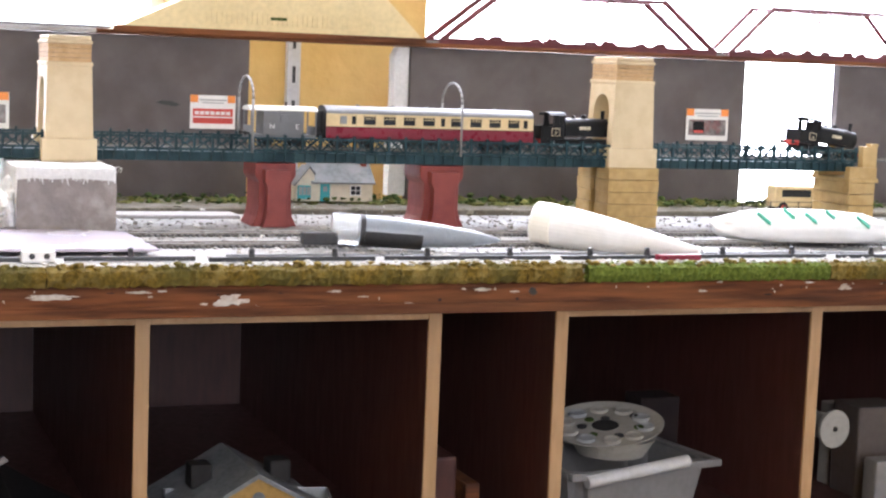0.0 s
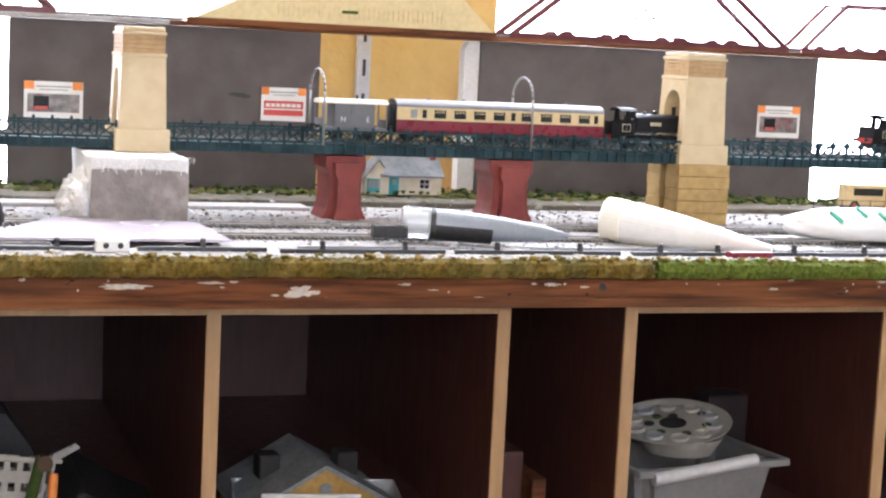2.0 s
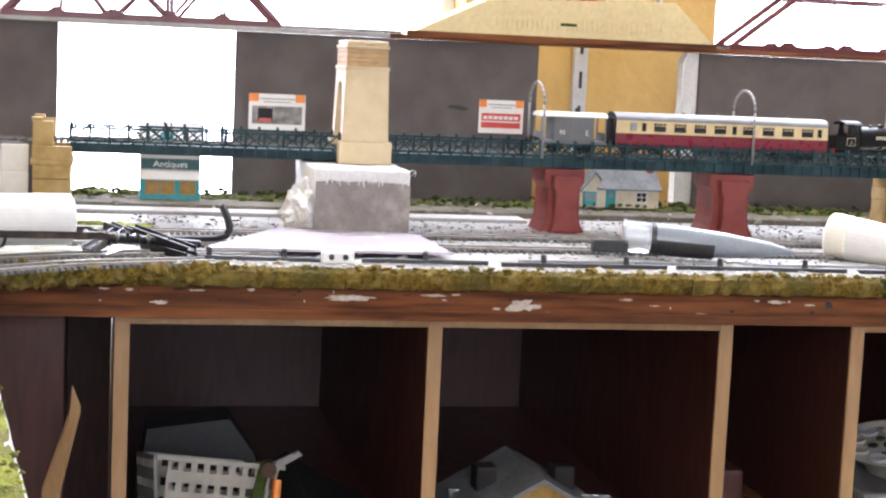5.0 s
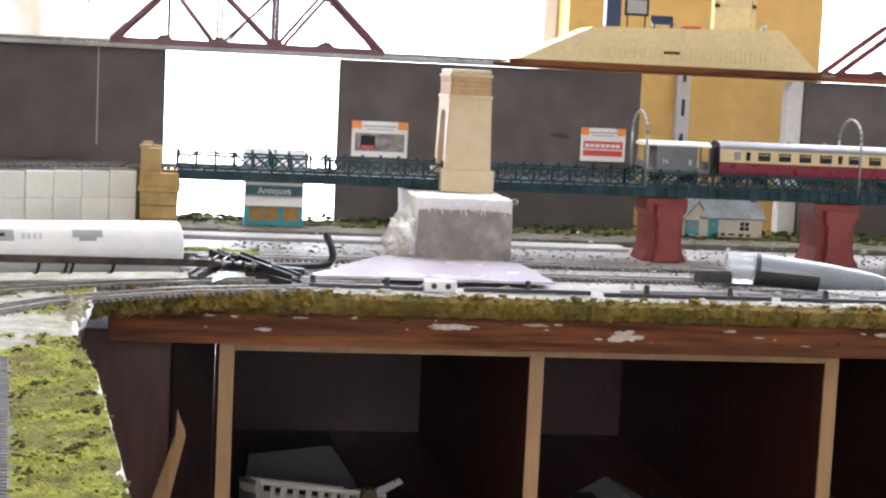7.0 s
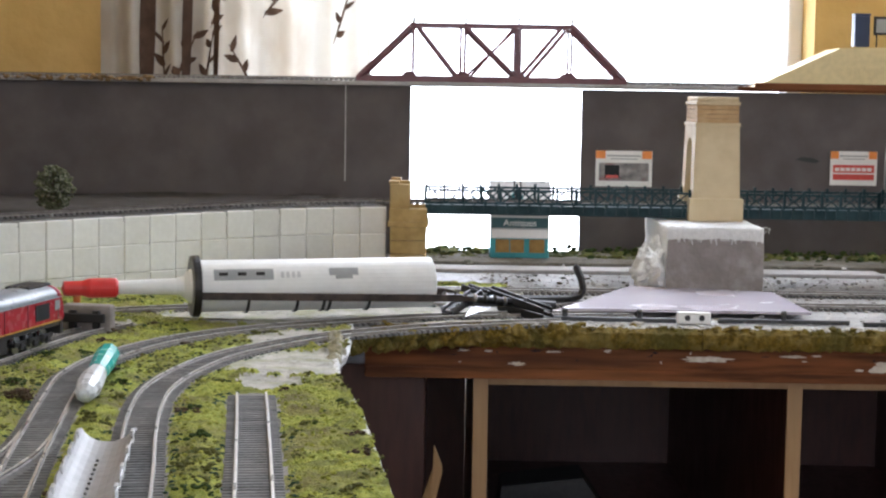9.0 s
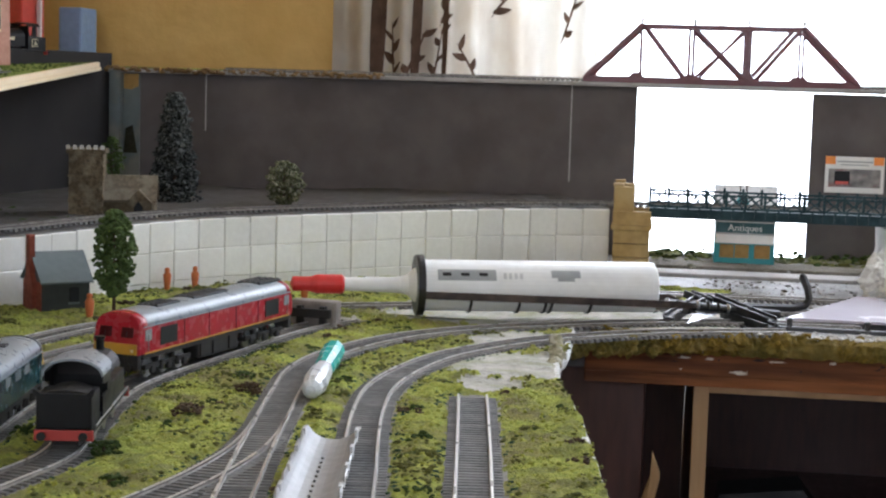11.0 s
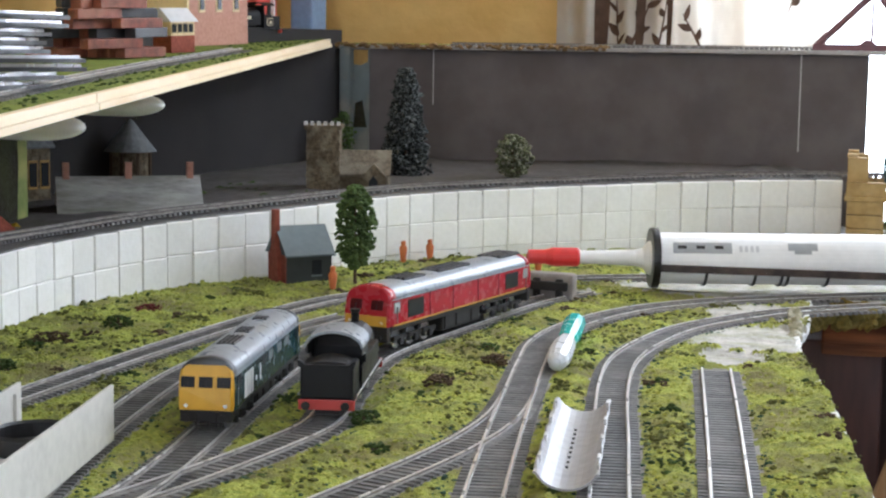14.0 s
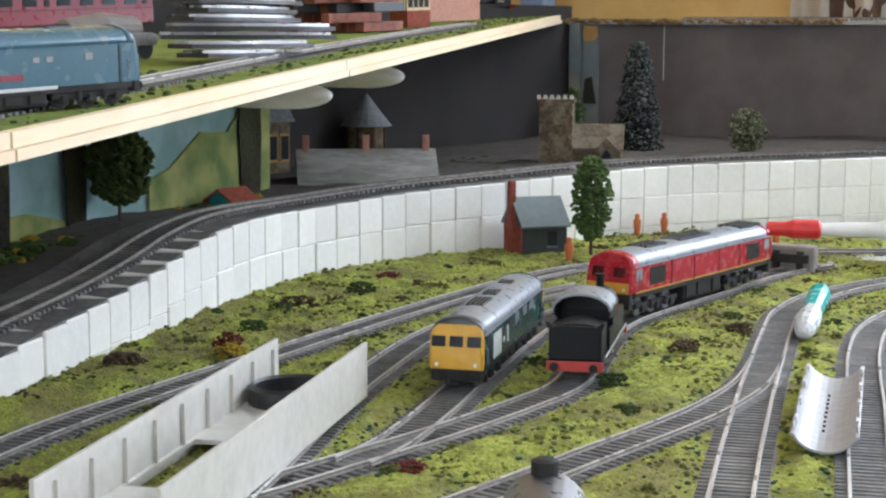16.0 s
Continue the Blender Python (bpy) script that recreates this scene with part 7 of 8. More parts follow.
# ---- loose things on the grass ----
sc = thing("screwdriver", pose(0, 0, 0), "short screwdriver with a teal and clear plastic handle", "screwdriver")
a, b = (-0.264, 1.090, 0.8135), (-0.252, 0.958, 0.8095)
m = lying(a, b, 0)
part("teal_grip", lathe([(0.0, 0.0), (0.0052, 0.001), (0.0076, 0.006), (0.0078, 0.03), (0.0068, 0.055), (0.0062, 0.07), (0.0, 0.07)], 10, m=m), M["teal_plastic"], sc)
part("clear_grip", lathe([(0.0, 0.07), (0.0062, 0.07), (0.0074, 0.085), (0.0078, 0.11), (0.0060, 0.128), (0.0032, 0.132), (0.0, 0.133)], 10, m=m), M["frosted_plastic"], sc)
part("steel_core", lathe([(0.0, 0.072), (0.003, 0.072), (0.003, 0.13), (0.0, 0.131)], 10, m=m), M["steel"], sc)

hp_ = thing("half_boiler_shell", along((-0.2135, 0.848), (-0.1915, 0.674), 0.8042) @ Matrix.Translation((0.006, 0.002, 0)) @ Matrix.Diagonal((0.87, 0.82, 0.9, 1)), "grey plastic half tube shell with notched edges", "plastic shell")
bm = bmesh.new()
n1, n2 = 26, 12
g = []
for i in range(n1 + 1):
    x = -0.092 + 0.184 * i / n1
    ring = []
    for j in range(n2 + 1):
        a = math.pi * (1.06 + 0.88 * j / n2)
        r = 0.0185
        zz = 0.0185 * 0.75 + r * math.sin(a) * 0.75 + 0.0008
        yy = r * math.cos(a)
        if j in (0, n2) and i % 5 in (0, 1):
            zz -= 0.003
        ring.append(bm.verts.new((x, yy, zz)))
    g.append(ring)
for a, b in zip(g[:-1], g[1:]):
    for j in range(n2):
        bm.faces.new((a[j], a[j + 1], b[j + 1], b[j]))
bm.normal_update()
bmesh.ops.solidify(bm, geom=bm.faces[:], thickness=0.0012)
part("shell", bm, M["shell_grey"], hp_)
for i in range(4):
    for s in (-1, 1):
        x = -0.07 + 0.045 * i
        part("lug", box(x, x + 0.009, s * 0.0165 - 0.001, s * 0.0165 + 0.001, 0.006, 0.0135, 0.0004), M["grey_plastic"], hp_)
for i in range(9):
    part("rivet", rod((-0.05 + i * 0.011, 0.002, 0.0018), (-0.05 + i * 0.011, 0.002, 0.0032), 0.0008, n=6), M["sleeper"], hp_)

tr_ = thing("plastic_trough", along((-0.452, 0.71), (-0.404, 0.44), 0.8045), "ivory grey plastic trough with two openings across the tracks", "trough")
Lt, Wt = 0.275, 0.047
part("trough_floor", box(-Lt / 2, -0.064, -Wt / 2, Wt / 2, 0.004, 0.006), M["trough"], tr_)
part("trough_floor", box(-0.064, 0.012, -Wt / 2, -0.013, 0.004, 0.006), M["trough"], tr_)
part("trough_floor", box(-0.064, 0.012, 0.0205, Wt / 2, 0.004, 0.006), M["trough"], tr_)
part("trough_floor", box(0.012, Lt / 2, -Wt / 2, Wt / 2, 0.004, 0.006), M["trough"], tr_)
for s in (-1, 1):
    part("side_wall", box(-Lt / 2, Lt / 2, s * Wt / 2 - 0.001, s * Wt / 2 + 0.001, 0.0, 0.028, 0.0004), M["trough"], tr_)
    for k in range(9):
        x = -Lt / 2 + 0.015 + k * 0.031
        part("moulded_rib", box(x, x + 0.0015, s * (Wt / 2 - 0.0018) - 0.0008, s * (Wt / 2 - 0.0018) + 0.0008, 0.006, 0.024), M["trough"], tr_)
part("black_ring", lathe([(0.010, 0.006), (0.0195, 0.006), (0.0195, 0.014), (0.0175, 0.0155), (0.0165, 0.0142), (0.0165, 0.0075), (0.010, 0.0072)], 32, m=Matrix.Translation((0.092, 0.0, 0)) @ Matrix.Diagonal((1.14, 1.14, 1.0, 1))), M["black_plastic"], tr_)
part("ring_hole", lathe([(0.0, 0.0066), (0.0165, 0.0068), (0.0165, 0.0064)], 32, m=Matrix.Translation((0.092, 0, 0)) @ Matrix.Diagonal((1.13, 1.13, 1.0, 1))), M["underframe"], tr_)

# rough corner stump of plaster and moss at the board corner
bm = bmesh.new()
for i in range(9):
    b = bmesh.new()
    bmesh.ops.create_icosphere(b, subdivisions=2, radius=0.0045 + 0.003 * rng.random())
    for v in b.verts:
        v.co *= 0.7 + 0.6 * rng.random()
    add(bm, b, Matrix.Translation((-0.120 + 0.004 * rng.random() - 0.0006 * i, 1.150 + 0.012 * i, 0.798 + 0.006 * rng.random())))
tagged(part("plaster_stump", bm, M["stump"]), "crumbling mossy plaster lump at the board corner", "plaster", kind="stuff")
bm = bmesh.new()
for i in range(260):
    b = bmesh.new()
    bmesh.ops.create_icosphere(b, subdivisions=1, radius=0.002 + 0.004 * rng.random())
    for v in b.verts:
        v.co *= 0.6 + 0.8 * rng.random()
    u = rng.random()
    add(bm, b, Matrix.Translation((-0.115 + 0.17 * u, 1.325 - 0.07 * (1 - u) ** 2 + 0.012 * rng.random(), 0.789 + 0.011 * rng.random())))
tagged(part("hanging_moss", bm, M["moss"]), "olive moss hanging over the board corner", "moss", kind="stuff")

# ---- village behind the raised line ----
ch = thing("stone_church", pose(-0.618, 1.535, 0.852, 0, 0, 14) @ Matrix.Diagonal((1.08, 1.08, 1.1, 1)), "mottled stone model church with a square tower", "church")
part("tower", box(0, 0.03, -0.018, 0.018, 0, 0.060, 0.0006), M["church_stone"], ch)
part("parapet", box(-0.002, 0.032, -0.020, 0.020, 0.060, 0.064, 0.0006), M["church_stone"], ch)
for i in range(6):
    part("merlon", box(-0.002 + i * 0.006, 0.001 + i * 0.006, -0.020, -0.017, 0.064, 0.0675), M["plaster"], ch)
for z in (0.018, 0.04):
    part("string_course", box(-0.0008, 0.0308, -0.0188, 0.0188, z, z + 0.0016), M["church_stone"], ch)
for k in range(7):
    part("corner_stone", box(0.0262, 0.0308, -0.0188, -0.0150, 0.002 + 0.0084 * k, 0.0068 + 0.0084 * k, 0.0004), M["church_stone"], ch)
part("nave", box(0.03, 0.075, -0.012, 0.03, 0, 0.022, 0.0005), M["church_stone"], ch)
part("nave_roof", prism([(-0.015, 0.02), (0.009, 0.041), (0.033, 0.02), (0.033, 0.018), (0.009, 0.0385), (-0.015, 0.018)], 0.048, "x", 0.029), M["old_tile"], ch)
part("porch", prism([(0.05, 0), (0.05, 0.018), (0.062, 0.03), (0.074, 0.018), (0.074, 0)], 0.014, "y", -0.025), M["church_stone"], ch)
part("porch_window", prism([(0.058, 0.006), (0.058, 0.015), (0.062, 0.02), (0.066, 0.015), (0.066, 0.006)], 0.001, "y", -0.0258), M["window_dark"], ch)


def village_house(m, L, W, H, R, wall, roof, label, chims=(0.2, 0.8)):
    h = thing("village_house", m, label, "house", "village houses below the shelf")
    part("wall_body", box(-L / 2, L / 2, -W / 2, W / 2, 0, H, 0.0005), M[wall], h)
    part("gable_wall", prism([(-W / 2, H), (0, H + R), (W / 2, H)], L, "x", -L / 2), M[wall], h)
    for s in (-1, 1):
        part("roof_slope", prism([(0, H + R + 0.0018), (s * (W / 2 + 0.004), H - 0.002), (s * (W / 2 + 0.004), H - 0.0038), (0, H + R)], L + 0.006, "x", -L / 2 - 0.003), M[roof], h)
    for u in chims:
        part("chimney", box(-L / 2 + u * L - 0.003, -L / 2 + u * L + 0.003, -0.003, 0.003, H + R - 0.006, H + R + 0.014, 0.0004), M["pink_brick"], h)
    for k in range(4 if H > 0.012 else 0):
        x = -L / 2 + L * (k + 0.5) / 4
        w = part("window", box(x - 0.005, x + 0.005, -W / 2 - 0.0006, -W / 2 + 0.0006, H * 0.3, H * 0.75), M["old_yellow"], h)
        part("pane", box(x - 0.004, x + 0.004, -W / 2 - 0.001, -W / 2, H * 0.34, H * 0.71), M["window_dark"], w)
    return h


village_house(pose(-0.718, 1.335, 0.850, 0, 0, 30), 0.122, 0.062, 0.004, 0.026, "hut_dark", "pale_slate", "long low model house with mossy grey slates", (0.05, 0.5, 0.95))
village_house(pose(-0.845, 1.36, 0.846, 0, 0, 60), 0.05, 0.04, 0.06, 0.022, "church_stone", "slate", "tall stone model house with grey roof", (0.5,))
wt = thing("round_tower", pose(-0.79, 1.49, 0.852), "timber framed round model tower with a conical roof", "tower")
part("drum", lathe([(0.02, 0), (0.02, 0.04), (0.023, 0.042), (0.0, 0.042)], 18), M["church_stone"], wt)
part("cone_roof", lathe([(0.0265, 0.041), (0.016, 0.054), (0.004, 0.07), (0.0, 0.074)], 18), M["slate"], wt)
for k in range(8):
    a = 2 * math.pi * k / 8
    part("timber_post", box(-0.0012, 0.0012, -0.0012, 0.0012, 0, 0.04, m=Matrix.Translation((0.0205 * math.cos(a), 0.0205 * math.sin(a), 0)) @ Matrix.Rotation(a, 4, "Z")), M["bark"], wt)
mh = village_house(pose(-0.748, 1.14, 0.846, 0, 0, 80), 0.03, 0.022, 0.008, 0.006, "door_teal", "brick_red", "small model shed with a red roof", ())
scatter("village_scrub", 800, lambda q: (-0.733 - 0.035 * q.random(), 0.6 + 0.66 * q.random(), 0.838 + 0.006 * q.random()), 0.002, 0.008, M["clump"], "dark scrub below the shelf", 51)
scatter("village_scrub", 160, lambda q: (-0.73 - 0.035 * q.random(), 0.6 + 0.6 * q.random(), 0.838 + 0.006 * q.random()), 0.002, 0.009, M["clump_gold"], "ochre scrub below the shelf", 52)
scatter("village_scrub", 700, lambda q: (-0.71 + 0.12 * q.random(), 1.44 + 0.22 * q.random(), 0.850 + 0.005 * q.random()), 0.002, 0.007, M["clump"], "dark scrub beside the raised line", 53)
# painted landscape panel on the side board
pl = thing("painted_landscape", pose(0, 0, 0), "painted landscape panel with blue sky and green hills below the shelf", "backdrop panel")
A2, B2 = Vector((-0.778, 0.86)), Vector((-0.778, 1.25))


def side_panel(u0, u1, z0, z1, off, pts=None):
    d = (B2 - A2)
    nrm = Vector((d.y, -d.x)).normalized() * off
    p, q = A2 + d * u0 + nrm, A2 + d * u1 + nrm
    b_ = bmesh.new()
    prof = pts or [(0, 0), (1, 0), (1, 1), (0, 1)]
    lo = [b_.verts.new((p.x + (q.x - p.x) * u, p.y + (q.y - p.y) * u, z0 + (z1 - z0) * v)) for u, v in prof]
    b_.faces.new(lo)
    b_.normal_update()
    bmesh.ops.solidify(b_, geom=b_.faces[:], thickness=0.0015)
    return b_


part("sky_panel", side_panel(-0.5, 1.0, 0.82, 0.962, 0.004), M["painted_sky"], pl)
part("hill", side_panel(0.5, 1.0, 0.82, 0.94, 0.0065, [(0, 0), (1, 0), (1, 1.0), (0.8, 0.92), (0.62, 0.7), (0.4, 0.72), (0.15, 0.5), (0, 0.45)]), M["painted_field"], pl)
part("hill", side_panel(-0.5, 0.5, 0.82, 0.868, 0.0065, [(0, 0), (1, 0), (0.9, 0.4), (0.6, 0.9), (0.3, 0.7), (0, 1)]), M["painted_field"], pl)
for u, w, z0, z1 in ((0.0, 0.05, 0.82, 0.955), (0.21, 0.07, 0.83, 0.958), (0.85, 0.1, 0.83, 0.96)):
    part("painted_tree", side_panel(u, u + w, z0, z1, 0.009, [(0.1, 0), (0.9, 0), (0.95, 0.3), (1, 0.5), (0.95, 0.8), (0.8, 1), (0.3, 1), (0.1, 0.85), (0, 0.6), (0.08, 0.35)]), M["earth"], pl)
part("painted_gable", side_panel(0.93, 0.99, 0.925, 0.955, 0.0105, [(0, 0), (1, 0), (1, 0.6), (0.5, 1), (0, 0.6)]), M["orange"], pl)
# painted strip in the corner of the boards
cp = thing("painted_strip", pose(0, 0, 0), "narrow strip painted with pale sky and scenery in the board corner", "backdrop panel")
part("strip_sheet", box(-0.7022, -0.6815, 1.9375, 1.9397, 0.86, 0.9965, 0.0004), M["strip_paint"], cp)
part("strip_patch", prism([(-0.7015, 0.978), (-0.7015, 0.996), (-0.683, 0.996), (-0.683, 0.981), (-0.692, 0.977)], 0.0006, "y", 1.9366), M["old_yellow"], cp)
part("strip_patch", prism([(-0.7015, 0.9), (-0.699, 0.93), (-0.69, 0.934), (-0.684, 0.9)], 0.0006, "y", 1.9366), M["earth"], cp)
tagged(part("scuff_mark", prism([(0.372, 0.9185), (0.379, 0.9215), (0.392, 0.9205), (0.401, 0.917), (0.396, 0.9145), (0.383, 0.916)], 0.0006, "y", 1.9392), M["black_plastic"]), "dark scuff streak on the back board", "mark")

# ---- the upper shelf along the side wall ----
def shelf_z(y):
    return 1.008 + 0.0364 * (y - 1.9)


EDGE = [(-0.372, 0.18), (-0.42, 0.42), (-0.512, 0.865), (-0.72, 1.9)]


def shelf_slab(outline, z0, z1):
    bm = prism(outline, z1 - z0, "z", z0)
    for v in bm.verts:
        v.co.z += shelf_z(v.co.y)
    return bm


sh = thing("upper_shelf", pose(0, 0, 0), "pine edged shelf with a grass mat along the side wall", "shelf", kind="structure")
part("shelf_board", shelf_slab([(x - 0.004, y) for x, y in EDGE] + [(-0.979, 2.1), (-0.979, 0.18)], -0.0085, -0.0012), M["pine"], sh)
part("grass_mat", shelf_slab([(x - 0.0045, y) for x, y in EDGE] + [(-0.978, 2.1), (-0.978, 0.18)], -0.0012, 0.0002), M["shelf_grass"], sh)
for (a, b_) in zip(EDGE[:-1], EDGE[1:]):
    for z0, z1, off, k in ((-0.0092, -0.0052, 0.003, "pine"), (-0.0049, 0.0005, 0.0012, "pine")):
        part("edge_lath", shelf_slab([(a[0] - 0.004, a[1]), (a[0] + off, a[1]), (b_[0] + off, b_[1] - 0.0012), (b_[0] - 0.004, b_[1] - 0.0012)], z0, z1), M[k], sh)


def on_shelf(y, x, turn=0.0, lift=0.0008):
    return pose(x, y, shelf_z(y) + lift, 2.08 * math.cos(radians(turn)), 2.08 * math.sin(radians(turn)) * -1 if turn else 0, turn)


for (x, y) in ((-0.612, 1.17), (-0.575, 0.965)):
    b = bmesh.new()
    bmesh.ops.create_uvsphere(b, u_segments=24, v_segments=12, radius=1.0)
    for v in b.verts:
        v.co = Vector((min(v.co.x, 1) * 0.035, v.co.y * 0.013, v.co.z * 0.0095))
        if v.co.x < 0:
            v.co.x *= 3.6
    o = part("shelf_bracket", b, M["white_plastic"], smooth=True)
    o.matrix_world = pose(x - 0.03, y, shelf_z(y) - 0.029, 2.08, 0, 0)
    tagged(o, "white plastic shelf bracket with a rounded tip", "bracket", "shelf brackets")

scatter("shelf_scrub", 900, lambda q: (lambda y: (float(np.interp(y, [e[1] for e in EDGE], [e[0] for e in EDGE])) - 0.008 - 0.07 * q.random(), y, shelf_z(y)))(0.4 + 1.5 * q.random()), 0.0006, 0.0022, M["clump"], "green scatter on the shelf edge", 61)
scatter("upper_scrub", 260, lambda q: (-0.72 + 0.34 * q.random(), 1.925 + 0.006 * q.random(), 0.998 + 0.005 * q.random()), 0.0012, 0.0048, M["old_tan"], "tan scrub along the upper board edge", 62)

dl = diesel("blue_diesel_locomotive", on_shelf(0.474, -0.4695, 78) @ Matrix.Diagonal((0.66, 0.66, 0.66, 1)), 0.205, "small scale blue diesel locomotive with yellow nose on the shelf", "rail_blue", "rail_blue", "rail_blue",
            [(0.06, 0.006, 0.028, 0.032, "window_pale"), (0.03, 0.005, 0.028, 0.031, "window_pale"), (0.02, 0.005, 0.028, 0.031, "window_pale"), (-0.03, 0.005, 0.028, 0.031, "window_pale"), (-0.045, 0.005, 0.028, 0.031, "window_pale"), (0.0, 0.02, 0.0185, 0.022, "maroon"), (0.085, 0.002, 0.014, 0.037, "loco_green"), (-0.085, 0.002, 0.014, 0.037, "loco_green"), (0.0, 0.07, 0.0125, 0.0145, "grey_plastic")], (-0.009, 0.009), None, [(0.05, 0.012, 0.02), (-0.05, 0.012, 0.02)])
coach(on_shelf(1.03, -0.868, 74, 0.004), "maroon passenger coach standing on the shelf", upper="maroon", lower="maroon", roof="roof_grey")
part("yellow_nose", box(-0.1030, -0.1012, -0.0158, 0.0158, 0.0150, 0.0300, 0.0006), M["loco_yellow"], dl)
track("shelf_track", [(-0.45, 0.35, shelf_z(0.35)), (-0.50, 0.60, shelf_z(0.6)), (-0.56, 0.86, shelf_z(0.86)), (-0.63, 1.2, shelf_z(1.2)), (-0.68, 1.5, shelf_z(1.5))], half=0.0048, label="small gauge model railway track on the shelf")

# a stack of loose curved track pieces
ts = thing("track_stack", pose(0, 0, 0), "stack of loose curved track pieces on the shelf", "track pieces")
q = random.Random(17)
for k in range(9):
    y0, x0 = 0.80 + 0.012 * (q.random() - 0.5), -0.572 + 0.01 * (q.random() - 0.5)
    z = shelf_z(0.84) + 0.003 + k * 0.0052
    turn = 68 + 40 * (q.random() - 0.5)
    c, s = math.cos(radians(turn)), math.sin(radians(turn))
    mid = [(u, 0.00035 * (u / 0.01) ** 2) for u in np.linspace(-0.045, 0.06, 9)]
    pts = [(x0 + u * c - v * s, y0 + 0.045 + u * s + v * c, z + 0.03 * 0.0364 * u) for u, v in mid]
    piece = part("sleeper_base", sweep(pts, [(-0.014, 0), (0.014, 0), (0.014, 0.0026), (-0.014, 0.0026)]), M["black_plastic"], ts)
    for d in (-0.0085, 0.0085):
        part("rail", sweep(pts, [(d - 0.0006, 0.0026), (d + 0.0006, 0.0026), (d + 0.0006, 0.0044), (d - 0.0006, 0.0044)]), M["steel"], piece)

# small wagon, timber stack, boxes and buildings
wg = thing("flat_wagon", on_shelf(0.83, -0.655, 72), "grey brown model wagon with dark wheels on the shelf", "wagon")
part("wagon_body", box(-0.04, 0.03, -0.012, 0.012, 0.008, 0.016, 0.003), M["sleeper"], wg)
part("wagon_load", lathe([(0.0, -0.03), (0.008, -0.028), (0.011, 0.0), (0.008, 0.026), (0, 0.03)], 16, m=Matrix.Translation((-0.005, 0, 0.018)) @ Matrix.Rotation(radians(90), 4, "Y")), M["wagon_load"], wg)
for x in (-0.028, 0.02):
    for s in (-1, 1):
        wheel(wg, x, s * 0.0093, 0.006)
st_ = thing("timber_stack", on_shelf(1.31, -0.735, 70), "stack of rusty brown model timber loads and track on the shelf", "timber stack")
for k in range(36):
    r, c = divmod(k, 6)
    x = -0.03 + 0.06 * q.random()
    m = Matrix.Translation((x, -0.03 + 0.0125 * c, 0.0045 + 0.0086 * r)) @ Matrix.Rotation(radians(26 * (q.random() - 0.5)), 4, "Z")
    part("timber", box(-0.022 - 0.012 * q.random(), 0.028, -0.0056, 0.0056, -0.0043, 0.0043, 0.0009, m=m), M["timber_stack"] if q.random() < 0.55 else M["black_plastic"], st_)
tp = thing("clear_tray", on_shelf(1.22, -0.80, 70), "clear crumpled plastic tray leaning on the stack", "tray")
bm = bmesh.new()
gr = []
for i in range(13):
    gr.append([bm.verts.new((0.012 * (i - 6), 0.011 * (j - 4), 0.045 + 0.02 * noise.noise((i * 0.5, j * 0.5, 2)) + 0.004 * i)) for j in range(9)])
for a, b_ in zip(gr[:-1], gr[1:]):
    for j in range(8):
        bm.faces.new((a[j], b_[j], b_[j + 1], a[j + 1]))
bm.normal_update()
bmesh.ops.solidify(bm, geom=bm.faces[:], thickness=0.0008)
part("film", bm, M["clear_plastic"], tp)
sb = thing("signal_box", on_shelf(1.445, -0.722, 70), "small cream and red model signal box on the shelf", "signal box")
part("base", box(-0.016, 0.016, -0.012, 0.012, 0, 0.016, 0.0004), M["brick_red"], sb)
part("cabin", box(-0.016, 0.016, -0.012, 0.012, 0.016, 0.03, 0.0004), M["coach_cream"], sb)
part("roof", prism([(-0.015, 0.029), (0, 0.042), (0.015, 0.029)], 0.037, "x", -0.0185), M["grey_plastic"], sb)
for k in range(4):
    part("window", box(-0.0145 + k * 0.0075, -0.009 + k * 0.0075, -0.0126, -0.0116, 0.019, 0.027), M["window_dark"], sb)
    part("window", box(0.0156, 0.0166, -0.0105 + k * 0.0055, -0.0065 + k * 0.0055, 0.019, 0.027), M["white_plastic"], sb)
pk = thing("brick_warehouse", on_shelf(1.66, -0.80, 72), "tall pink brick card warehouse with arched windows on the shelf", "building")
part("wall_body", box(-0.05, 0.045, -0.045, 0.045, 0, 0.2, 0.0006), M["pink_brick"], pk)
part("yellow_side", box(-0.0535, -0.0502, -0.045, 0.045, 0, 0.2), M["platform"], pk)
for k in range(3):
    x = -0.036 + k * 0.028
    part("arched_window", prism([(x, 0.035), (x, 0.085), (x + 0.005, 0.091), (x + 0.010, 0.085), (x + 0.010, 0.035)], 0.0012, "y", -0.0458), M["coach_cream"], pk)
    part("pane", prism([(x + 0.002, 0.038), (x + 0.002, 0.083), (x + 0.005, 0.087), (x + 0.008, 0.083), (x + 0.008, 0.038)], 0.0010, "y", -0.0468), M["window_dark"], pk)
tank_loco(on_shelf(1.76, -0.775, 250, 0.001), "black tank locomotive parked on the shelf end")
tagged(part("orange_box", box(-0.93, -0.80, 1.86, 1.93, 1.012, 1.2, 0.002), M["photo_red"]), "orange red cardboard box on the shelf end", "box")
tagged(part("blue_box", box(-0.792, -0.762, 1.955, 2.01, 1.0125, 1.075, 0.003), M["blue_card"]), "pale blue box on the shelf corner", "box")
tagged(part("white_post", box(-0.798, -0.793, 1.9, 1.905, 1.009, 1.15, 0.0006), M["white_paint"]), "thin white post on the shelf", "post")

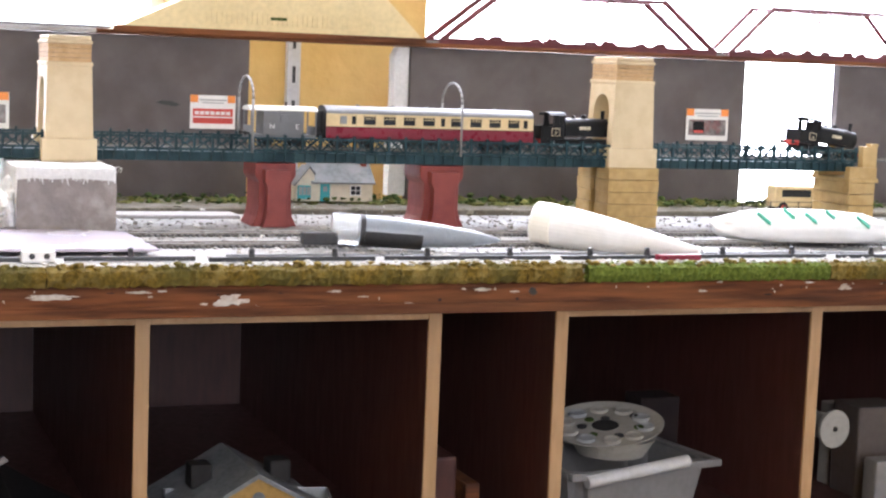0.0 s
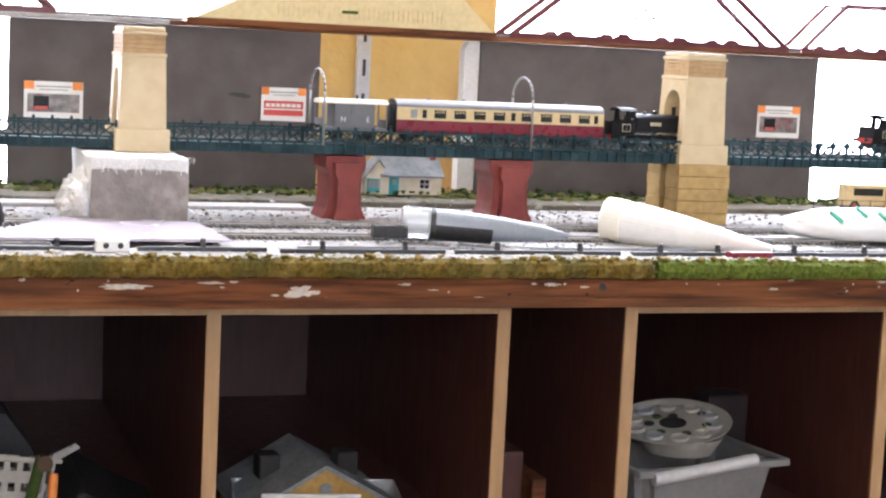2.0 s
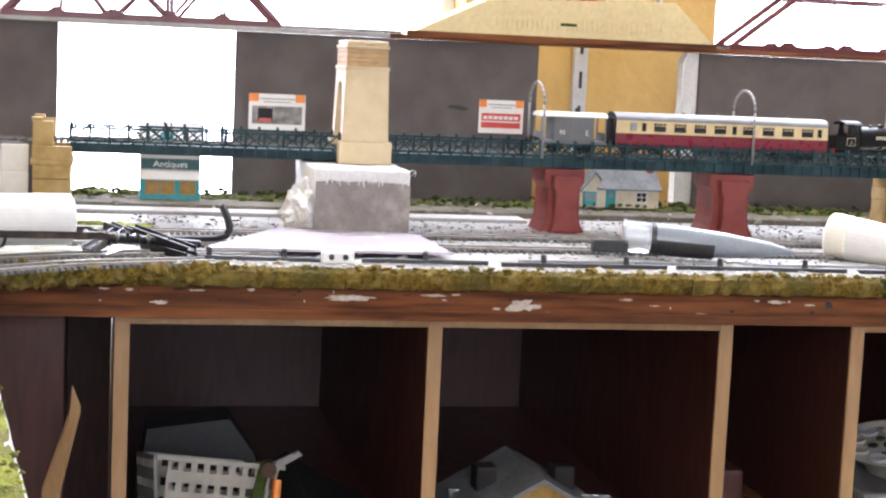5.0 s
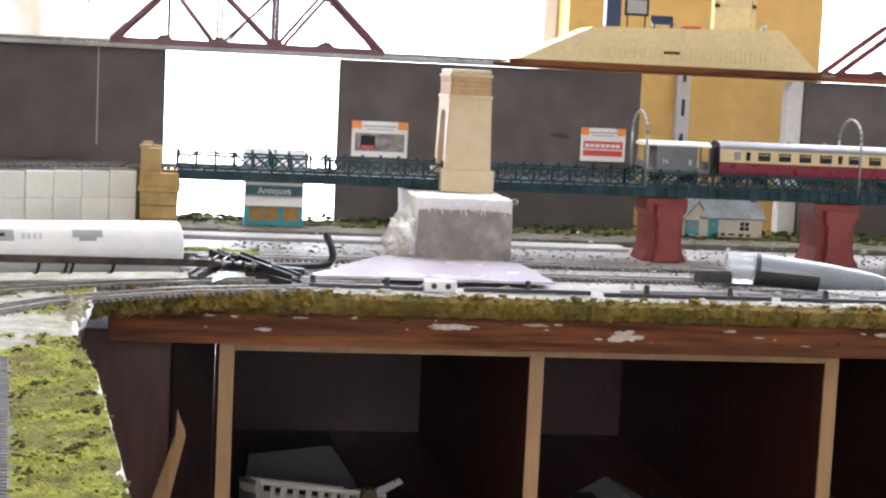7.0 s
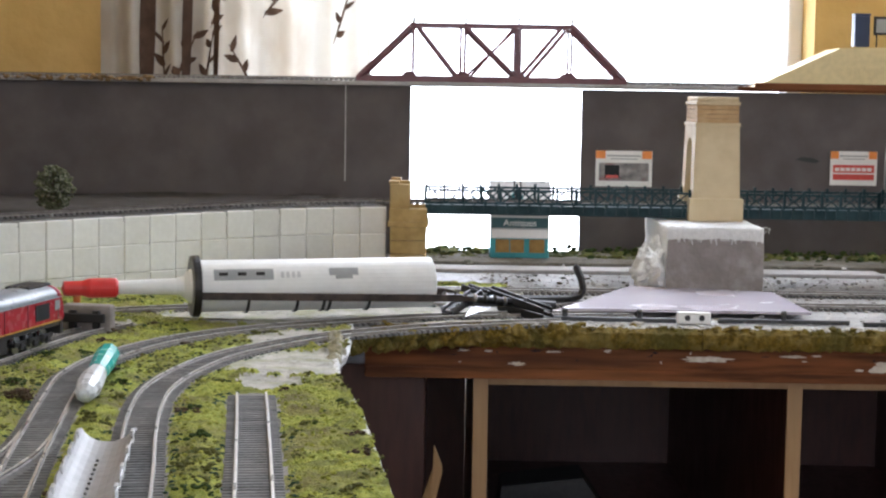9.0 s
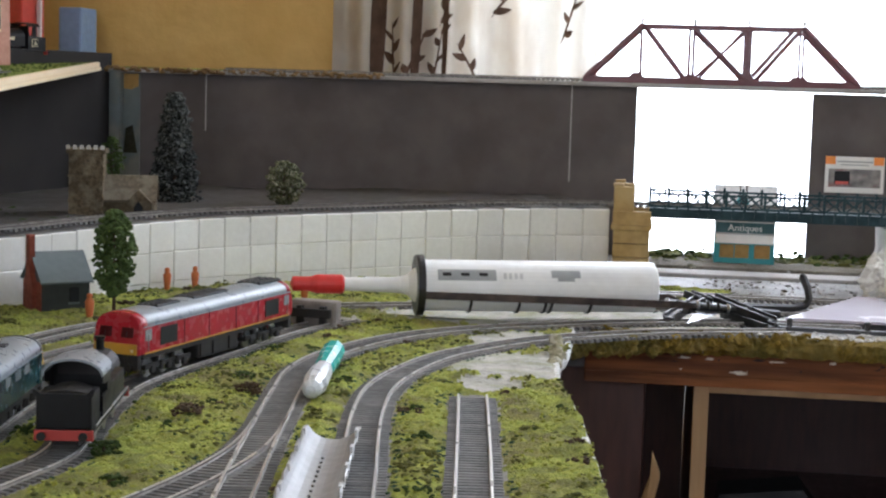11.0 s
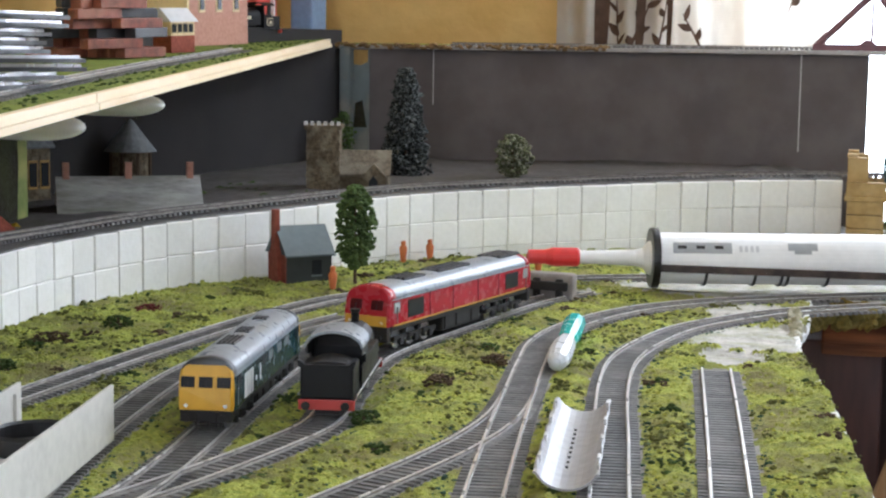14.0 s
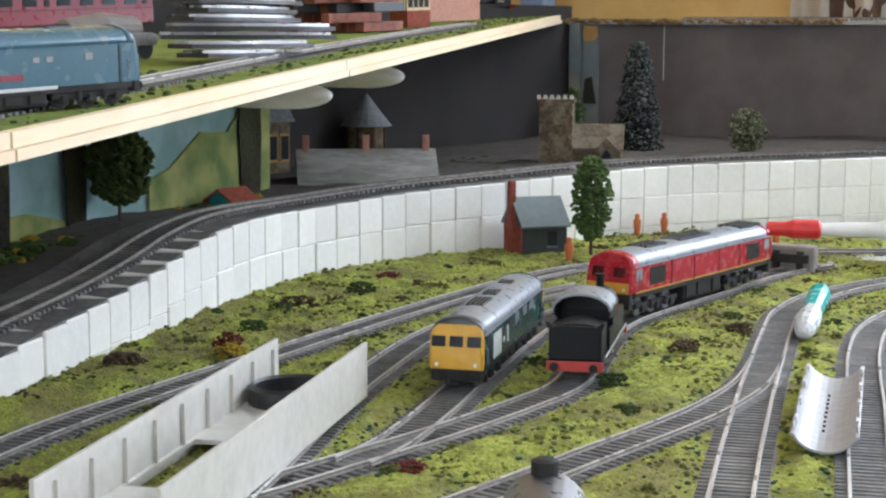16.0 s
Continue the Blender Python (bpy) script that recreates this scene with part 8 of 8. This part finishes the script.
# ---- things inside the bookcases ----
SH = 0.528
bk_ = thing("plastic_basket", pose(0.066, 1.475, SH + 0.004, -12, 7, 6), "white plastic basket with rows of oblong holes", "basket")
L, W, H = 0.092, 0.10, 0.072
part("basket_bottom", box(-L / 2 + 0.006, L / 2 - 0.006, -W / 2 + 0.006, W / 2 - 0.006, 0, 0.003), M["shaded_plastic"], bk_)


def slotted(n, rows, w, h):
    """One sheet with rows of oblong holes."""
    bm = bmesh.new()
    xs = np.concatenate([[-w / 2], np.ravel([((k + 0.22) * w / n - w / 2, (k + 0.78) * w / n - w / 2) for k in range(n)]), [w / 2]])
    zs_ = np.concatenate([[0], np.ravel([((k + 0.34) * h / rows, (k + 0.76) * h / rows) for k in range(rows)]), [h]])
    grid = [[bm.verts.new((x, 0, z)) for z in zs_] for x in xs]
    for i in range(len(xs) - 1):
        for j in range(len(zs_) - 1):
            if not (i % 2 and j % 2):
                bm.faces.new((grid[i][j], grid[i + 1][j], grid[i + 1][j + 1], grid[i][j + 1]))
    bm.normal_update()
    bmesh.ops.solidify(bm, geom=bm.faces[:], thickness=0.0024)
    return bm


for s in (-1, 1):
    o = part("basket_side", slotted(8, 4, L, H), M["shaded_plastic"], bk_)
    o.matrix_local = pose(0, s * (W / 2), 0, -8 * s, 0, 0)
    o = part("basket_end", slotted(6, 4, W, H), M["shaded_plastic"], bk_)
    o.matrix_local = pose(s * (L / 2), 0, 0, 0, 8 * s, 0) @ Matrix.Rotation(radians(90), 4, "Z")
part("basket_rim", box(-L / 2 - 0.012, L / 2 + 0.012, -W / 2 - 0.0145, -W / 2 - 0.0105, H - 0.004, H, 0.001), M["shaded_plastic"], bk_)
sn = thing("side_cutters", pose(0.118, 1.42, SH), "pair of cutters with green and orange handles standing in the basket", "cutters")
part("handle", rod((-0.012, 0, 0.03), (0.002, 0.01, 0.085), 0.005, n=10), M["clump"], sn)
part("handle", rod((0.008, -0.004, 0.0), (0.012, 0.006, 0.07), 0.004, n=10), M["sticker"], sn)
part("jaw", prism([(0.0, 0.082), (0.03, 0.096), (0.034, 0.092), (0.006, 0.076)], 0.005, "y", 0.006), M["steel"], sn)
part("pivot", rod((0.004, 0.0, 0.08), (0.004, 0.014, 0.08), 0.007, n=12), M["bark"], sn)
tagged(part("dark_case", prism([(0.0, 0.0), (0.01, 0.075), (0.09, 0.085), (0.115, 0.05), (0.13, 0.0)], 0.06, "y", 1.60, m=Matrix.Translation((0.01, 0, SH))), M["black_plastic"]), "dark case at the back of the shelf", "case")
bl = tagged(part("dark_cloth", prism([(0.13, 0), (0.135, 0.03), (0.16, 0.045), (0.2, 0.02), (0.24, 0.0)], 0.18, "y", 1.45, m=Matrix.Translation((0, 0, SH))), M["underframe"]), "dark folded cloth on the bookcase shelf", "cloth")

cs = thing("station_building", pose(0.368, 1.475, SH + 0.002, 0, 0, 2), "ochre model station building with grey roof and arched doorway", "model building")
part("front_wall", prism([(-0.068, 0), (-0.068, 0.028), (0.0, 0.066), (0.068, 0.028), (0.068, 0), (0.058, 0), (0.058, 0.016), (0.05, 0.028), (0.036, 0.032), (0.02, 0.028), (0.012, 0.016), (0.012, 0)], 0.008, "y", -0.06), M["old_yellow"], cs)
part("side_wall", box(-0.068, -0.063, -0.052, 0.06, 0, 0.027), M["old_yellow"], cs)
part("side_wall", box(0.063, 0.068, -0.052, 0.06, 0, 0.027), M["old_yellow"], cs)
for s in (-1, 1):
    part("roof_slope", prism([(0, 0.071), (s * 0.076, 0.0285), (s * 0.076, 0.0245), (0, 0.0665)], 0.13, "y", -0.066), M["slate"], cs)
    part("dormer", box(s * 0.038 - 0.010, s * 0.038 + 0.010, -0.01, 0.014, 0.045, 0.068, 0.002), M["underframe"], cs)
part("round_window", rod((0.002, -0.0612, 0.047), (0.002, -0.059, 0.047), 0.006, n=20), M["slate"], cs)
tr2 = thing("clear_tub", pose(0.365, 1.43, SH, 0, 0, -10), "clear plastic tub holding the model station", "tub")
bm = bmesh.new()
for a, b_, c, d in ((-0.075, 0.08, -0.025, -0.023), (-0.075, 0.08, 0.05, 0.052), (-0.075, -0.073, -0.023, 0.05), (0.078, 0.08, -0.023, 0.05)):
    box(a, b_, c, d, 0, 0.042, 0.0008, bm)
part("tub_wall", bm, M["clear_plastic"], tr2)
part("tub_rim", box(-0.078, 0.083, -0.029, -0.0255, 0.039, 0.043, 0.001), M["clear_plastic"], tr2)
part("white_sheet", box(-0.05, 0.04, -0.034, -0.031, 0.012, 0.05, 0.001), M["grey_plastic"], tr2)

tb2 = thing("grey_tub", pose(0.758, 1.475, SH, 0, 0, 9) @ Matrix.Diagonal((1, 1, 1.12, 1)), "grey plastic storage tub with a rolled rim", "tub")
bm = bmesh.new()
o_, i_ = [(-0.085, -0.06), (0.085, -0.06), (0.085, 0.06), (-0.085, 0.06)], [(-0.081, -0.056), (0.081, -0.056), (0.081, 0.056), (-0.081, 0.056)]
ring = lambda pts, k, z: [bm.verts.new((x * k, y * k, z)) for x, y in pts]
r0, r1, r2, r3 = ring(o_, 0.88, 0), ring(o_, 1.0, 0.05), ring(i_, 1.0, 0.05), ring(i_, 0.88, 0.003)
for a, b_ in ((r0, r1), (r1, r2), (r2, r3)):
    for k in range(4):
        bm.faces.new((a[k], a[(k + 1) % 4], b_[(k + 1) % 4], b_[k]))
bm.faces.new(r0[::-1])
bm.faces.new(r3)
bmesh.ops.bevel(bm, geom=[e for e in bm.edges if abs(e.verts[0].co.z - e.verts[1].co.z) > 0.02], offset=0.014, segments=3, affect="EDGES")
part("tub_body", bm, M["tub_grey"], tb2)
for a, b_, c, d in ((-0.092, 0.092, -0.066, -0.058), (-0.092, 0.092, 0.058, 0.066), (-0.092, -0.084, -0.058, 0.058), (0.084, 0.092, -0.058, 0.058)):
    part("tub_rim", box(a, b_, c, d, 0.046, 0.053, 0.002), M["tub_grey"], tb2)
tagged(part("paper_roll", rod((0.694, 1.398, 0.5785), (0.812, 1.412, 0.591), 0.0062, n=16), M["grey_plastic"]), "white paper roll lying across the tub", "paper roll")
pa = thing("paint_palette", pose(0.750, 1.475, 0.613, 8, -8, 0) @ Matrix.Diagonal((0.87, 0.87, 0.87, 1)), "round white paint palette with wells and dried green paint", "palette")
part("plate", lathe([(0.0, 0.0), (0.060, 0.0), (0.068, 0.004), (0.069, 0.006), (0.066, 0.006), (0.058, 0.003), (0.0, 0.003)], 40), M["shaded_plastic"], pa)
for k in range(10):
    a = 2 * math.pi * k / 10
    part("well", lathe([(0.0, 0.0042), (0.007, 0.0045), (0.0095, 0.0062), (0.0105, 0.0062), (0.011, 0.003)], 16, m=Matrix.Translation((0.047 * math.cos(a), 0.047 * math.sin(a), 0))), M["shaded_plastic"] if k % 3 else M["label_grey"], pa)
for k in range(7):
    a = 1.1 + 0.9 * k
    part("paint_blob", lathe([(0.0, 0.0058), (0.004 + 0.001 * (k % 3), 0.005), (0.006, 0.0032)], 10, m=Matrix.Translation(((0.02 + 0.004 * k) * math.cos(a), (0.02 + 0.004 * k) * math.sin(a), 0.0005))), M["clump"] if k % 2 else M["black_plastic"], pa)
part("centre_hole", lathe([(0.0, 0.0036), (0.016, 0.0038), (0.016, 0.003)], 20), M["underframe"], pa)
tagged(part("cream_bowl", lathe([(0.0, 0.0), (0.034, 0.0), (0.044, 0.016), (0.045, 0.018), (0.042, 0.018), (0.034, 0.004), (0.0, 0.003)], 32, m=Matrix.Translation((0.755, 1.47, 0.588))), M["shaded_plastic"]), "cream plastic bowl under the palette", "bowl")
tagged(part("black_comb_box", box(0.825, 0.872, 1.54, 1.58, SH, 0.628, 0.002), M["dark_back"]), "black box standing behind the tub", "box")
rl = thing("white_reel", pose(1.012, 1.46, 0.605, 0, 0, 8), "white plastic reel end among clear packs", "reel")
part("reel_disc", lathe([(0.0, 0.0), (0.019, 0.0), (0.0205, 0.002), (0.0205, 0.006), (0.0, 0.006)], 28, m=Matrix.Rotation(radians(90), 4, "X")), M["shaded_plastic"], rl)
part("reel_core", lathe([(0.0, -0.03), (0.014, -0.03), (0.014, 0.0), (0.0, 0.0)], 20, m=Matrix.Rotation(radians(90), 4, "X")), M["shaded_plastic"], rl)
part("reel_hub", lathe([(0.0, 0.0065), (0.003, 0.007), (0.003, 0.006)], 12, m=Matrix.Rotation(radians(90), 4, "X")), M["underframe"], rl)
tagged(part("printed_pack", box(1.04, 1.10, 1.45, 1.50, SH, 0.628, 0.004), M["dim_card"]), "dim brown printed pack on the bookcase shelf", "pack")
tagged(part("pale_box", box(1.045, 1.09, 1.505, 1.53, SH, 0.62, 0.002), M["shaded_plastic"]), "pale printed box in the bookcase", "box")
g2 = tagged(part("grey_bin", box(1.03, 1.15, 1.40, 1.425, SH, 0.582, 0.004), M["tub_grey"]), "grey plastic bin front in the bookcase", "bin")
tagged(part("red_case", box(0.53, 0.575, 1.44, 1.60, 0.0, 0.60, 0.003), M["dark_wood"]), "dark reddish box standing between the bookcases", "box")
tagged(part("wood_offcut", box(0.585, 0.60, 1.44, 1.60, 0.0, 0.572, 0.002), M["fascia"]), "pale wood offcut standing between the bookcases", "wood")

# ---- far end beyond the second tower ----
lr = thing("model_van", pose(1.165, 1.80, 0.806, 0, 0, -6), "cream and white model van with red wheels by the board gap", "vehicle")
part("van_body", box(-0.03, 0.03, -0.013, 0.013, 0.006, 0.034, 0.003), M["coach_cream"], lr)
part("cab", prism([(0.03, 0.006), (0.03, 0.028), (0.038, 0.026), (0.044, 0.016), (0.044, 0.006)], 0.024, "y", -0.012, bevel=0.001), M["grey_plastic"], lr)
part("side_window", box(-0.02, 0.02, -0.0136, -0.0126, 0.02, 0.029), M["window_dark"], lr)
for x in (-0.018, 0.028):
    for s in (-1, 1):
        w = part("tyre", rod((x, s * 0.013 - 0.002, 0.0065), (x, s * 0.013 + 0.002, 0.0065), 0.0065, n=18), M["underframe"], lr)
        part("rim", rod((x, s * 0.0135 - 0.0022, 0.0065), (x, s * 0.0135 + 0.0022, 0.0065), 0.0038, n=16), M["photo_red"], w)
fn = thing("wire_fence", pose(0, 0, 0), "thin wire model fence at the gap in the board", "fence")
for k in range(9):
    part("post", rod((1.06 + 0.02 * k, 1.745, 0.804), (1.06 + 0.02 * k, 1.745, 0.824), 0.0006, n=5), M["underframe"], fn)
for z in (0.811, 0.817, 0.823):
    part("wire", rod((1.06, 1.745, z), (1.22, 1.745, z), 0.0004, n=5), M["underframe"], fn)

# ragged moss and crumbs along the front edge
scatter("edge_moss", 2600, lambda q: (-0.09 + 1.55 * q.random(), 1.3325 + 0.012 * q.random() ** 2, 0.7845 + 0.0165 * q.random()), 0.0012, 0.0052, M["moss"], "ragged olive moss along the board edge", 71)
scatter("edge_moss", 500, lambda q: (0.62 + 0.8 * q.random(), 1.332 + 0.012 * q.random() ** 2, 0.786 + 0.015 * q.random()), 0.0012, 0.005, M["green_moss"], "green moss along the board edge", 72)
part("lower_lip", box(-0.104, 1.999, 1.3315, 1.334, 0.7575, 0.7665, 0.0008), M["fascia"], fas)
scatter("edge_plaster", 700, lambda q: (-0.07 + 1.5 * q.random(), 1.334 + 0.01 * q.random(), 0.7995 + 0.002 * q.random()), 0.0008, 0.0032, M["plaster"], "white plaster crumbs on the mossy board edge", 73)
scatter("loose_ballast", 3200, lambda q: (0.0 + 1.5 * q.random(), 1.44 + 0.48 * q.random(), 0.7998), 0.0007, 0.0026, M["ballast"], "loose grey ballast over the baseboard", 74)
scatter("dark_debris", 600, lambda q: (0.0 + 1.5 * q.random(), 1.5 + 0.42 * q.random() ** 0.6, 0.7998), 0.0006, 0.0024, M["clump_brown"], "dark brown debris over the baseboard", 75)
scatter("back_scrub", 900, lambda q: (-0.05 + 1.5 * q.random(), 1.85 + 0.08 * q.random(), 0.803 + 0.010 * q.random()), 0.0012, 0.0055, M["clump"], "dark green scrub along the back board", 76)
